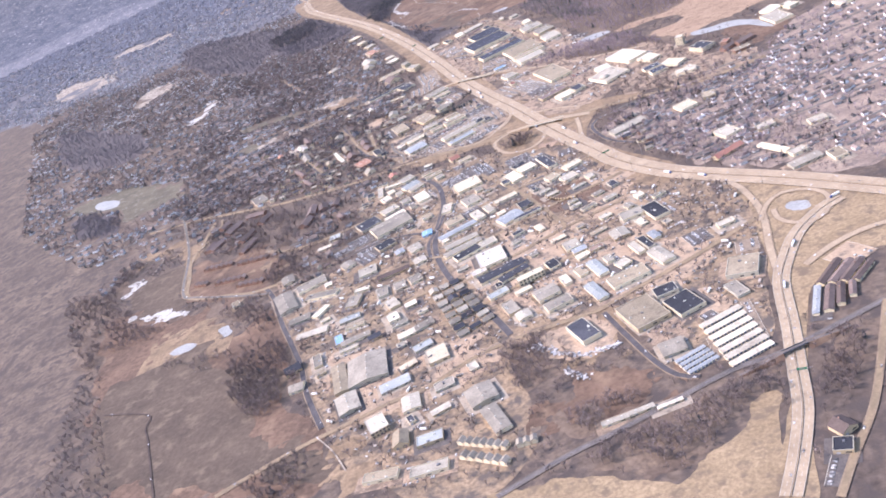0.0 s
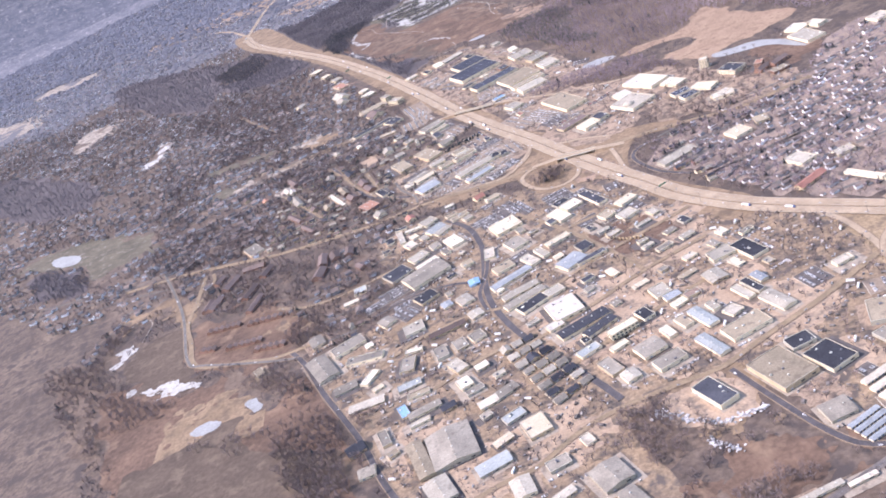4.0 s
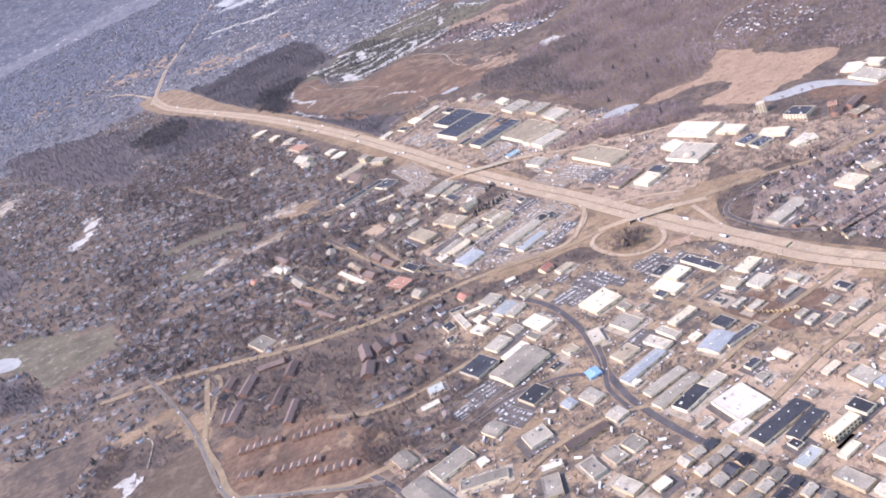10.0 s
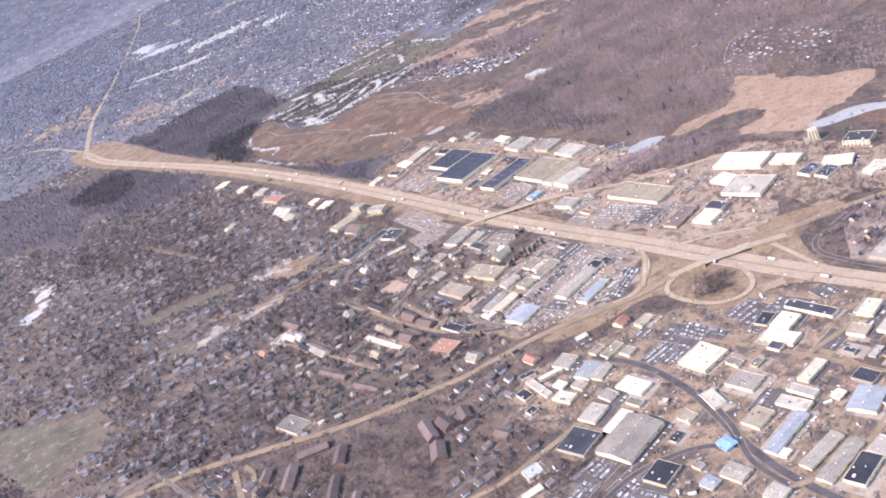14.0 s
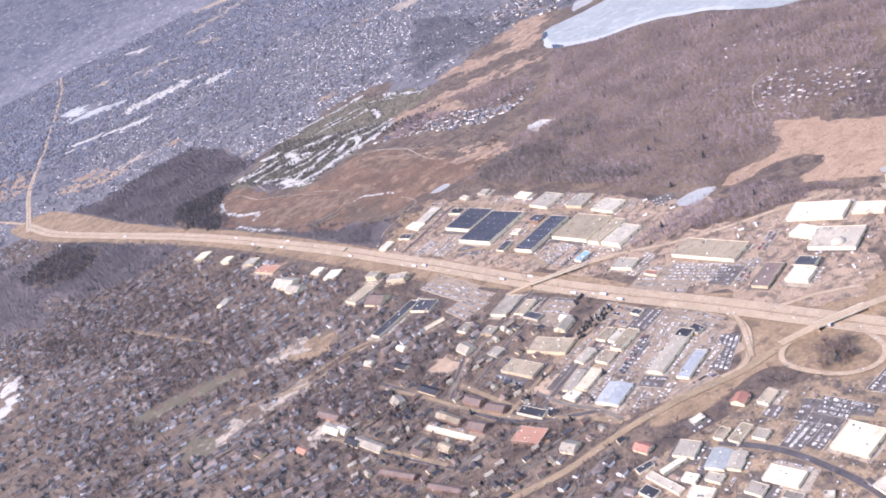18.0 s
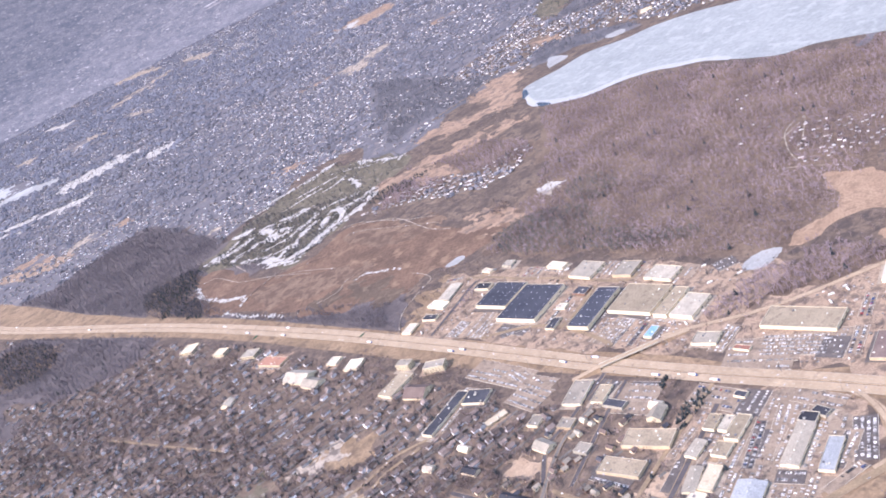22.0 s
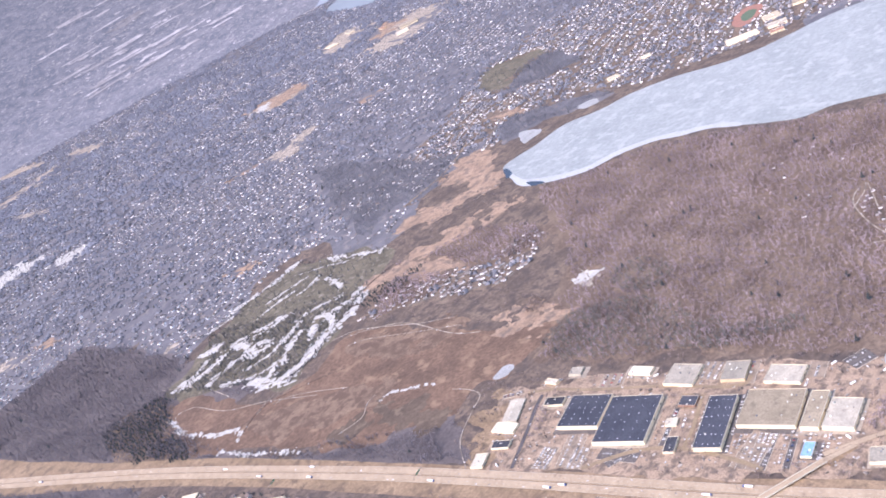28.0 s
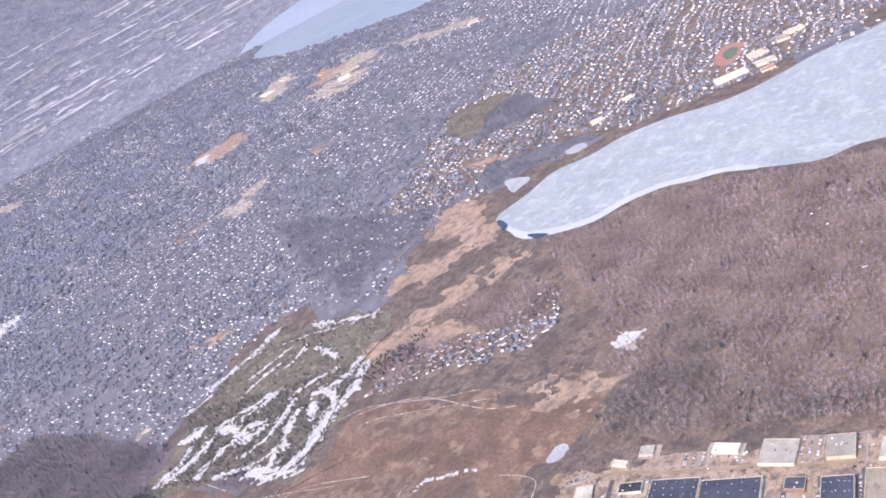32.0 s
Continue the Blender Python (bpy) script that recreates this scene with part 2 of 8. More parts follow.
mat("car_blue", (0.05, 0.09, 0.22), (0.06, 0.1, 0.25), 5, 0.3, spec=0.5)
mat("car_red", (0.38, 0.03, 0.03), (0.42, 0.04, 0.03), 5, 0.3, spec=0.5)
mat("car_grey", (0.17, 0.17, 0.18), (0.2, 0.2, 0.21), 5, 0.3, metal=0.3)
mat("car_mixed", (0.12, 0.118, 0.112), (0.66, 0.64, 0.59), 2.0, 0.35, island=0.85, spec=0.5)
mat("goods", (0.17, 0.14, 0.115), (0.40, 0.36, 0.30), 6, 0.8, island=0.65)
mat("lotmix", (0.336, 0.245, 0.150), (0.226, 0.168, 0.109), 26, 0.95, 0.3, fine=0.75, spots=((0.122, 0.100, 0.080), 11, 0.50))
# backdrop land: blue-grey haze painted as a glowing colour
mat("glow_land", (0.051, 0.056, 0.067), (0.080, 0.082, 0.091), 34, 0.95, 0.0, fine=0.7, spots=((0.122, 0.119, 0.119), 10, 0.42), stretch=(0.6, 0.6, 2.0), glow=1.65)
mat("street", (0.215, 0.165, 0.101), (0.313, 0.235, 0.140), 16, 0.9, 0.1, fine=0.35)
mat("pondice", (0.285, 0.29, 0.265), (0.375, 0.375, 0.345), 20, 0.6, 0.0, fine=0.45, spots=((0.21, 0.18, 0.14), 6, 0.37))
mat("gardens", (0.115, 0.086, 0.065), (0.222, 0.168, 0.118), 22, 0.95, 0.2, fine=0.65, spots=((0.09, 0.074, 0.062), 9, 0.46))
mat("twig_wood", (0.190, 0.154, 0.162), (0.352, 0.284, 0.293), 80, 0.95, island=0.25)
# far twigs tinted blue-grey so the colour carries haze, bluer further off
mat("twig_haze", (0.098, 0.103, 0.117), (0.184, 0.187, 0.201), 50, 0.95, island=0.32, fine=0.2)
mat("twig_deep_haze", (0.094, 0.103, 0.124), (0.158, 0.168, 0.191), 90, 0.95, island=0.3, fine=0.2)
mat("twig_dark", (0.1, 0.093, 0.105), (0.17, 0.154, 0.163), 60, 0.95, island=0.3)
mat("pine_dull", (0.075, 0.079, 0.07), (0.112, 0.112, 0.098), 30, 0.95, island=0.3)
mat("rubble", (0.44, 0.42, 0.38), (0.6, 0.58, 0.54), 3, 0.9, island=0.35)
mat("bus_yellow", (0.43, 0.31, 0.15), (0.49, 0.35, 0.17), 4, 0.5)
mat("sign_green", (0.02, 0.16, 0.09), (0.025, 0.19, 0.1), 3, 0.5)
mat("darkwater", (0.02, 0.03, 0.045), (0.03, 0.04, 0.055), 20, 0.2, fine=0.1)
# green turf inside the track, dulled a little as haze
mat("turf", (0.09, 0.13, 0.08), (0.11, 0.15, 0.09), 10, 0.9)


# ---- mesh helpers ----
rng = np.random.default_rng(7)
CELL, GX0, GY0, GNX, GNY = 2.0, -2600.0, 150.0, 2700, 2700
busy = np.zeros((GNX, GNY), bool)
open_land = np.zeros((GNX, GNY), bool)


def occupy(xy, on=True, land=False):
    i = ((xy[:, 0] - GX0) / CELL).astype(int)
    j = ((xy[:, 1] - GY0) / CELL).astype(int)
    k = (i >= 0) & (i < GNX) & (j >= 0) & (j < GNY)
    (open_land if land else busy)[i[k], j[k]] = on


def free(xy, land=True):
    i = np.clip(((xy[:, 0] - GX0) / CELL).astype(int), 0, GNX - 1)
    j = np.clip(((xy[:, 1] - GY0) / CELL).astype(int), 0, GNY - 1)
    return ~busy[i, j] & ~(open_land[i, j] & land)


def occupy_rect(x, y, w, d, rot, margin=1.0):
    a = radians(rot)
    u, v = np.meshgrid(np.arange(-w / 2 - margin, w / 2 + margin + 1, 1.0), np.arange(-d / 2 - margin, d / 2 + margin + 1, 1.0))
    u, v = u.ravel(), v.ravel()
    occupy(np.stack([x + u * math.cos(a) - v * math.sin(a), y + u * math.sin(a) + v * math.cos(a)], 1))


def inside(xy, outline):
    o = np.asarray(outline, float)
    x, y = xy[:, 0], xy[:, 1]
    r = np.zeros(len(xy), bool)
    for (x0, y0), (x1, y1) in zip(o, np.roll(o, -1, 0)):
        c = (y0 > y) != (y1 > y)
        with np.errstate(divide="ignore", invalid="ignore"):
            r ^= c & (x < (x1 - x0) * (y - y0) / (y1 - y0) + x0)
    return r


def lattice(ix, iy, seed):
    h = (ix.astype(np.int64) * 374761393 + iy.astype(np.int64) * 668265263 + seed * 974634777) & 0x7FFFFFFF
    h = ((h ^ (h >> 13)) * 1274126177) & 0x7FFFFFFF
    return ((h ^ (h >> 16)) & 0xFFFF) / 65535.0


def value_noise(x, y, seed):
    ix, iy = np.floor(x), np.floor(y)
    fx, fy = x - ix, y - iy
    fx, fy = fx * fx * (3 - 2 * fx), fy * fy * (3 - 2 * fy)
    a, b = lattice(ix, iy, seed), lattice(ix + 1, iy, seed)
    c, d = lattice(ix, iy + 1, seed), lattice(ix + 1, iy + 1, seed)
    return (a * (1 - fx) + b * fx) * (1 - fy) + (c * (1 - fx) + d * fx) * fy


def fractal(xy, size, seed, octaves=4):
    """Fractal noise from about -1 to 1 with features of the given size in metres."""
    r, amp, tot = 0.0, 1.0, 0.0
    for k in range(octaves):
        r = r + amp * (value_noise(xy[:, 0] / size * 2 ** k + 37.3 * k, xy[:, 1] / size * 2 ** k - 11.7 * k, seed + k) * 2 - 1)
        tot += amp
        amp *= 0.55
    return r / tot * 1.6


def depth_in(xy, outline):
    """Distance to the outline, positive inside."""
    o = np.asarray(outline, float)
    best = np.full(len(xy), 1e18)
    for a, c in zip(o, np.roll(o, -1, 0)):
        e = c - a
        t = np.clip(((xy - a) @ e) / (e @ e + 1e-9), 0, 1)
        best = np.minimum(best, ((xy - a - t[:, None] * e) ** 2).sum(1))
    return np.sqrt(best) * np.where(inside(xy, o), 1, -1)


def sheet(outline, cell, field, z):
    """Triangles of a sheet where field(points) is above nought, on a grid over the outline."""
    o = np.asarray(outline, float)
    lo, hi = o.min(0) - 3 * cell, o.max(0) + 3 * cell
    nx, ny = int((hi[0] - lo[0]) / cell) + 2, int((hi[1] - lo[1]) / cell) + 2
    gx, gy = np.meshgrid(lo[0] + np.arange(nx) * cell, lo[1] + np.arange(ny) * cell, indexing="ij")
    p = np.stack([gx.ravel(), gy.ravel()], 1)
    f = field(p)
    i, j = np.meshgrid(np.arange(nx - 1), np.arange(ny - 1), indexing="ij")
    a = (i * ny + j).ravel()
    tri = np.concatenate([np.stack([a, a + ny, a + ny + 1], 1), np.stack([a, a + ny + 1, a + 1], 1)])
    pos = f[tri] > 0
    cnt = pos.sum(1)
    out = [p[tri[cnt == 3]]]
    for want in (1, 2):
        t, s = tri[cnt == want], pos[cnt == want]
        odd = np.argmax(s if want == 1 else ~s, 1)
        k = np.arange(len(t))
        A, B, C = t[k, odd], t[k, (odd + 1) % 3], t[k, (odd + 2) % 3]
        ab = p[A] + (p[B] - p[A]) * (f[A] / (f[A] - f[B] + 1e-12))[:, None]
        ac = p[A] + (p[C] - p[A]) * (f[A] / (f[A] - f[C] + 1e-12))[:, None]
        if want == 1:
            out.append(np.stack([p[A], ab, ac], 1))
        else:
            out.append(np.stack([ab, p[B], p[C]], 1))
            out.append(np.stack([ab, p[C], ac], 1))
    v = np.concatenate(out).reshape(-1, 2)
    return np.c_[v, np.full(len(v), z)], np.arange(len(v)).reshape(-1, 3)


def pairs(flat):
    return np.array(flat, float).reshape(-1, 2)


def smooth(pts, closed=False, step=6.0):
    """A Catmull-Rom curve through the points."""
    p = np.asarray(pts, float)
    n = len(p)
    out = []
    for i in range(n if closed else n - 1):
        if closed:
            a, b, c, d = p[i - 1], p[i], p[(i + 1) % n], p[(i + 2) % n]
        else:
            a, b, c, d = p[max(i - 1, 0)], p[i], p[i + 1], p[min(i + 2, n - 1)]
        k = int(min(max(np.linalg.norm(c - b) / step, 2), 60))
        for s in np.arange(k) / k:
            out.append(0.5 * (2 * b + (c - a) * s + (2 * a - 5 * b + 4 * c - d) * s * s + (3 * b - a - 3 * c + d) * s ** 3))
    if not closed:
        out.append(p[-1])
    return np.array(out)


def mesh_from(name, verts, faces, material):
    """A mesh from arrays of vertices and equal-sided faces."""
    verts, faces = np.asarray(verts, np.float32), np.asarray(faces, np.int32)
    me = bpy.data.meshes.new(name)
    me.vertices.add(len(verts))
    me.vertices.foreach_set("co", verts.ravel())
    n, k = faces.shape
    me.loops.add(n * k)
    me.loops.foreach_set("vertex_index", faces.ravel())
    me.polygons.add(n)
    me.polygons.foreach_set("loop_start", np.arange(n, dtype=np.int32) * k)
    me.polygons.foreach_set("use_smooth", np.zeros(n, bool))
    me.update(calc_edges=True)
    me.materials.append(material)
    return me


def attach(name, me, parent=None, loc=(0, 0, 0), rot=0.0, scale=(1, 1, 1), label=""):
    ob = new(name, me)
    ob.parent = parent
    ob.location, ob.rotation_euler, ob.scale = loc, (0, 0, radians(rot)), scale
    return tagged(ob, label)


BOX_V = np.array([(x, y, z) for z in (0, 1) for y in (-0.5, 0.5) for x in (-0.5, 0.5)], float)
BOX_F = np.array([(0, 2, 3, 1), (4, 5, 7, 6), (0, 1, 5, 4), (1, 3, 7, 5), (3, 2, 6, 7), (2, 0, 4, 6)])
CACHE = {}


def box_mesh(material):
    """One unit box, standing on the ground, with its edges rounded a little; shared by alike parts."""
    key = ("box", material.name)
    if key not in CACHE:
        bm = bmesh.new()
        bmesh.ops.create_cube(bm, size=1.0, matrix=Matrix.Translation((0, 0, 0.5)))
        bmesh.ops.bevel(bm, geom=list(bm.edges), offset=0.04, segments=1, affect="EDGES")
        me = bpy.data.meshes.new("box")
        bm.to_mesh(me)
        bm.free()
        me.materials.append(material)
        CACHE[key] = me
    return CACHE[key]


def fan_mesh():
    """A low round drum with a rim, shared by the roof plant."""
    if "fan" not in CACHE:
        n = 12
        a = np.arange(n) * math.tau / n
        ring = [np.stack([r * np.cos(a), r * np.sin(a), np.full(n, z)], 1) for r, z in ((0.3, 0.0), (0.3, 0.16), (0.24, 0.16), (0.24, 0.06))]
        v = np.concatenate(ring + [[(0, 0, 0.06)]])
        me = bpy.data.meshes.new("fan_grille")
        f = [(j * n + k, j * n + (k + 1) % n, (j + 1) * n + (k + 1) % n, (j + 1) * n + k) for j in range(3) for k in range(n)] + [(3 * n + k, 3 * n + (k + 1) % n, 4 * n) for k in range(n)]
        me.from_pydata([tuple(q) for q in v], [], f)
        me.materials.append(MATS["darkmetal"])
        CACHE["fan"] = me
    return CACHE["fan"]


def boxes(name, parts, material):
    """One mesh out of several boxes (x, y, z, w, d, h), bottom centre and size."""
    v = np.concatenate([BOX_V * (w, d, h) + (x, y, z) for x, y, z, w, d, h in parts])
    f = np.concatenate([BOX_F + 8 * i for i in range(len(parts))])
    return mesh_from(name, v, f, material)


def stuff(name, templates, xy, heights, material, label, category, z=0.0, turn=None, parent=None, kind="stuff"):
    """Many small alike pieces, joined into one mesh: the templates, placed, turned and scaled."""
    n = len(xy)
    if not n:
        return None
    turn = rng.uniform(0, 6.283, n) if turn is None else turn
    which = rng.integers(0, len(templates), n)
    vs, fs, base = [], [], 0
    for k, (tv, tf) in enumerate(templates):
        i = np.where(which == k)[0]
        if not len(i):
            continue
        c, s, h = np.cos(turn[i])[:, None], np.sin(turn[i])[:, None], heights[i][:, None]
        v = np.stack([xy[i, 0][:, None] + h * (tv[:, 0] * c - tv[:, 1] * s), xy[i, 1][:, None] + h * (tv[:, 0] * s + tv[:, 1] * c), z + h * tv[:, 2]], 2)
        vs.append(v.reshape(-1, 3))
        fs.append((tf[None] + base + (np.arange(len(i)) * len(tv))[:, None, None]).reshape(-1, tf.shape[1]))
        base += v.shape[0] * v.shape[1]
    ob = new(name, mesh_from(name, np.concatenate(vs), np.concatenate(fs), material))
    if parent is not None:
        ob.parent = parent
        return tagged(ob, label, kind=kind)
    return tagged(ob, label, category, kind=kind)


def scatter(outline, spacing, jitter=0.85):
    o = np.asarray(outline, float)
    lo, hi = o.min(0), o.max(0)
    gx, gy = np.meshgrid(np.arange(lo[0], hi[0], spacing), np.arange(lo[1], hi[1], spacing))
    p = np.stack([gx.ravel(), gy.ravel()], 1)
    p = p + rng.uniform(-jitter, jitter, p.shape) * spacing
    return p[inside(p, o)]


# ---- ground ----
def ground():
    n, size = 24, 16000.0
    g = np.linspace(-size / 2, size / 2, n + 1)
    v = [(x, y + 2500, 0.0) for y in g for x in g]
    f = [(j * (n + 1) + i, j * (n + 1) + i + 1, (j + 1) * (n + 1) + i + 1, (j + 1) * (n + 1) + i) for j in range(n) for i in range(n)]
    tagged(new("ground", mesh_from("ground", v, f, MATS["ground"])), "flat winter ground of brown grass, bare soil and leaf litter", "ground", kind="structure")


ground()


def backdrop():
    """Added glowing wall for the far land, rising to the edge of sight all round the flight."""
    cx, cy, n = -250.0, 450.0, 360
    ang = np.arange(n) * math.tau / n
    reach = np.interp(np.degrees(ang), [0, 40, 55, 83, 100, 112, 135, 360], [4400, 5050, 5200, 4940, 4650, 4450, 4400, 4400])
    tall = np.interp(np.degrees(ang), [0, 88, 100, 112, 125, 140, 330, 360], [1.0, 1.0, 0.55, 0.38, 0.36, 0.2, 0.2, 1.0])
    rings = [(-340.0, -1.0), (-200.0, 60.0), (-100.0, 190.0), (-30.0, 400.0), (0.0, 580.0), (10.0, 900.0)]
    v = np.array([(cx + (reach[k] + r) * math.cos(ang[k]), cy + (reach[k] + r) * math.sin(ang[k]), z * tall[k]) for r, z in rings for k in range(n)])
    f = [(j * n + k, j * n + (k + 1) % n, (j + 1) * n + (k + 1) % n, (j + 1) * n + k) for j in range(len(rings) - 1) for k in range(n)]
    tagged(new("backdrop", mesh_from("backdrop", v, f, MATS["glow_land"])), "added wall of distant land with pale fields, glowing blue-grey as haze", "backdrop", kind="structure")
    lift = np.array([-1.0, 20, 40, 60, 80, 100, 140])
    west = [61.9, 61.3, 60.4, 59.0, 57.0, 54.5, 50.0]

    def on_wall(deg, z, inset):
        r = np.interp(deg, [0, 40, 55, 83, 100, 112, 135, 360], [4400, 5050, 5200, 4940, 4650, 4450, 4400, 4400]) + np.interp(z / np.interp(deg, np.degrees(ang), tall), [q[1] for q in rings], [q[0] for q in rings]) - inset
        return cx + r * math.cos(radians(deg)), cy + r * math.sin(radians(deg)), z

    lv = [on_wall(d, z, 4.0) for z, w in zip(lift, west) for d in np.linspace(w, 44.0, 9)]
    lf = [(j * 9 + k, j * 9 + k + 1, j * 9 + k + 10, j * 9 + k + 9) for j in range(6) for k in range(8)]
    tagged(new("backdrop", mesh_from("backdrop", np.array(lv), lf, MATS["glow_water"])), "pale blue far lake on the backdrop wall, lit by its own glow", "backdrop", kind="structure")
    r = np.random.default_rng(4)
    fv, ff = [], []
    for k in range(1500):
        big = k < 190
        d, z = (r.uniform(58, 76), r.uniform(90, 430)) if big else (r.uniform(62, 130), r.uniform(2, 330) ** 1.0)
        if not big and d < 62.5 - 0.02 * z:
            continue
        w, h = (0.2 + 2.0 * r.random() ** 2, r.uniform(2.0, 8.0)) if big else (r.uniform(0.05, 0.2), r.uniform(1.5, 4.0))
        i = len(fv)
        lean = r.uniform(0, 7) * w if big else 0.0
        fv += [on_wall(d, z, 6.0), on_wall(d - w, z + lean, 6.0), on_wall(d - w * 0.8, z + lean + h, 6.0), on_wall(d + w * 0.2, z + h, 6.0)]
        ff.append((i, i + 1, i + 2, i + 3))
    tagged(new("backdrop", mesh_from("backdrop", np.array(fv), ff, MATS["glow_field"])), "far pale fields and roofs on the backdrop wall, glowing as haze", "backdrop", kind="structure")


backdrop()
PATCH_LABEL = {
    "lake": "wide lake in pale blue-white mottled ice", "verge": "tan dry grass strip beside the highway", "meadow": "open winter meadow of dry brown grass",
    "prairie": "red-brown prairie grass with pale seams", "marsh": "orange-tan dry reeds of a marsh", "pond": "small frozen pond with pale ice",
    "golf": "olive golf course turf with thin snow", "snow": "thin patch of old white snow", "field": "bare pale field among dark woods",
    "running_track": "brick-red school running track", "yard": "pale gravel and dirt yard between sheds", "shore_ice": "white rim of thick ice along the lake shore", "hill": "dry grass slope with worn paths"}


patch_count = 0
SHEETS = []


def patch(name, layer, material, edge, flat):
    """A sheet on the ground inside a rounded, uneven outline."""
    global patch_count
    patch_count += 1
    o = smooth(pairs(flat), True, 8.0)
    calm = name in ("lake", "shore_ice", "pond", "running_track", "verge")
    size = math.sqrt(np.prod(o.max(0) - o.min(0)))
    cell = min(max(size / 70, 1.8), 10.0) if name != "field" else min(max(size / 45, 2.0), 10.0)
    reach = edge * (0.7 if calm else 4.2)
    if name == "field":
        wide = float(depth_in(scatter(o, cell * 2), o).max())
        reach = 2.4 * wide
    seed = patch_count * 17
    v, f = sheet(o, cell, lambda p: depth_in(p, o) + reach * fractal(p, (max(1.1 * wide, 5.0) if name == "field" else max(size / (7 if calm else 4.5), 8.0)), seed), 0.0)
    me = mesh_from(name, v, f, MATS[material])
    ob = new(name, me)
    SHEETS.append((layer, patch_count, ob))
    tagged(ob, PATCH_LABEL.get(name, "ground sheet"), name.replace("_", " "), kind="structure")
    if name in ("lake", "pond", "golf", "prairie", "marsh", "field", "snow", "verge", "meadow", "running_track"):
        p = scatter(o, 1.8, 0.0)
        occupy(p, land=name in ("meadow", "verge"))
    return ob


patch("meadow", 0, "redgrass", 9, [-466, 774, -366, 730, -266, 613, -221, 503, -207, 462, -246, 433, -349, 478])
patch("meadow", 1, "drygrass", 6, [-389, 646, -383, 693, -359, 706, -323, 691, -316, 652, -341, 642, -364, 631])
patch("running_track", 9, "turf", 0.5, [847, 1709, 872, 1709, 869, 1692, 836, 1681, 822, 1688])
patch("golf", 1, "lawn", 6, [-190, 1943, -101, 1999, -17, 2023, 92, 2038, 117, 1995, 154, 1849, 73, 1809, 32, 1794, -69, 1758, -136, 1727, -147, 1789, -164, 1844])
patch("marsh", 1, "orange", 6, [356, 1816, 390, 1863, 429, 1927, 417, 1965, 360, 1954, 310, 1877, 304, 1818, 322, 1795])
patch("marsh", 1, "orange", 6, [188, 1892, 228, 1918, 261, 1891, 308, 1842, 293, 1809, 247, 1824, 208, 1855])
patch("marsh", 1, "orange", 6, [124, 1805, 172, 1791, 233, 1762, 264, 1747, 251, 1728, 197, 1743, 132, 1767, 109, 1776])
patch("marsh", 1, "orange", 5, [72, 1824, 102, 1800, 133, 1748, 117, 1662, 103, 1704, 88, 1767, 53, 1794])
patch("marsh", 1, "orange", 5, [264, 1737, 282, 1713, 270, 1713, 249, 1721])
patch("yard", 0, "lotmix", 3, [-274, 685, -221, 713, -176, 733, -214, 853, -155, 873, -62, 842, 15, 765, 79, 643, 98, 593, 85, 527, 59, 418, 9, 425, -23, 506, -82, 503, -65, 444, -75, 403, -119, 387, -180, 424, -225, 531])
patch("lake", 1, "ice", 4, [376, 1840, 438, 1827, 499, 1819, 538, 1780, 588, 1749, 632, 1693, 668, 1616, 736, 1561, 775, 1536, 818, 1496, 897, 1385, 628, 1226, 537, 1253, 504, 1321, 486, 1372, 468, 1392, 455, 1414, 450, 1480, 451, 1522, 434, 1564, 425, 1594, 396, 1630, 346, 1661, 323, 1716, 319, 1752, 348, 1810])
patch("verge", 1, "drygrass", 3, [-499, 2243, -530, 2442, -289, 1834, -198, 1551, -145, 1354, -101, 1186, -69, 1089, -43, 989, 20, 905, 67, 875, 70, 854, 31, 864, 12, 818, 19, 789, 37, 743, 66, 682, 46, 655, 17, 712, -4, 788, -22, 817, -64, 830, -82, 884, -132, 886, -167, 907, -132, 919, -96, 902, -74, 918, -58, 942, -72, 1005, -114, 1136, -161, 1269, -210, 1453, -295, 1734])
patch("verge", 1, "tangrass", 3, [82, 657, 128, 606, 170, 552, 191, 527, 165, 471, 133, 482, 96, 467, 70, 401, 43, 311, 27, 318, 54, 380, 61, 406, 76, 468, 85, 527, 92, 574, 88, 617])
patch("meadow", 2, "tangrass", 1.4, [-95, 368, -71, 374, -46, 369, -13, 350, 14, 360, 40, 385, 51, 380, 45, 358, 29, 315])
patch("meadow", 1, "redgrass", 6, [-71, 424, -52, 443, -31, 448, -6, 445, 7, 427, 1, 414, -24, 412, -50, 401])
patch("meadow", 1, "plowed", 8, [-409, 615, -366, 656, -289, 611, -258, 549, -236, 499, -208, 474, -204, 439, -247, 438, -331, 474])
patch("meadow", 1, "drygrass", 6, [-468, 942, -431, 939, -407, 909, -404, 870, -440, 919, -480, 916])
patch("meadow", 1, "drygrass", 6, [-310, 806, -291, 782, -282, 752, -313, 770, -320, 795])
patch("meadow", 1, "drygrass", 6, [-215, 690, -206, 710, -187, 706, -176, 681, -193, 688, -209, 685])
patch("meadow", 1, "drygrass", 6, [-59, 509, -40, 511, -19, 484, -15, 463, -33, 461, -54, 486])
patch("meadow", 1, "redgrass", 8, [-374, 824, -309, 806, -286, 749, -311, 735, -368, 779])
patch("prairie", 1, "redgrass", 6, [-228, 1855, -186, 1903, -147, 1746, -83, 1738, -27, 1738, 13, 1629, 11, 1522, 47, 1479, 69, 1465, 44, 1437, -19, 1437, -54, 1437, -61, 1469, -110, 1462, -141, 1514, -188, 1591, -234, 1711, -235, 1794])
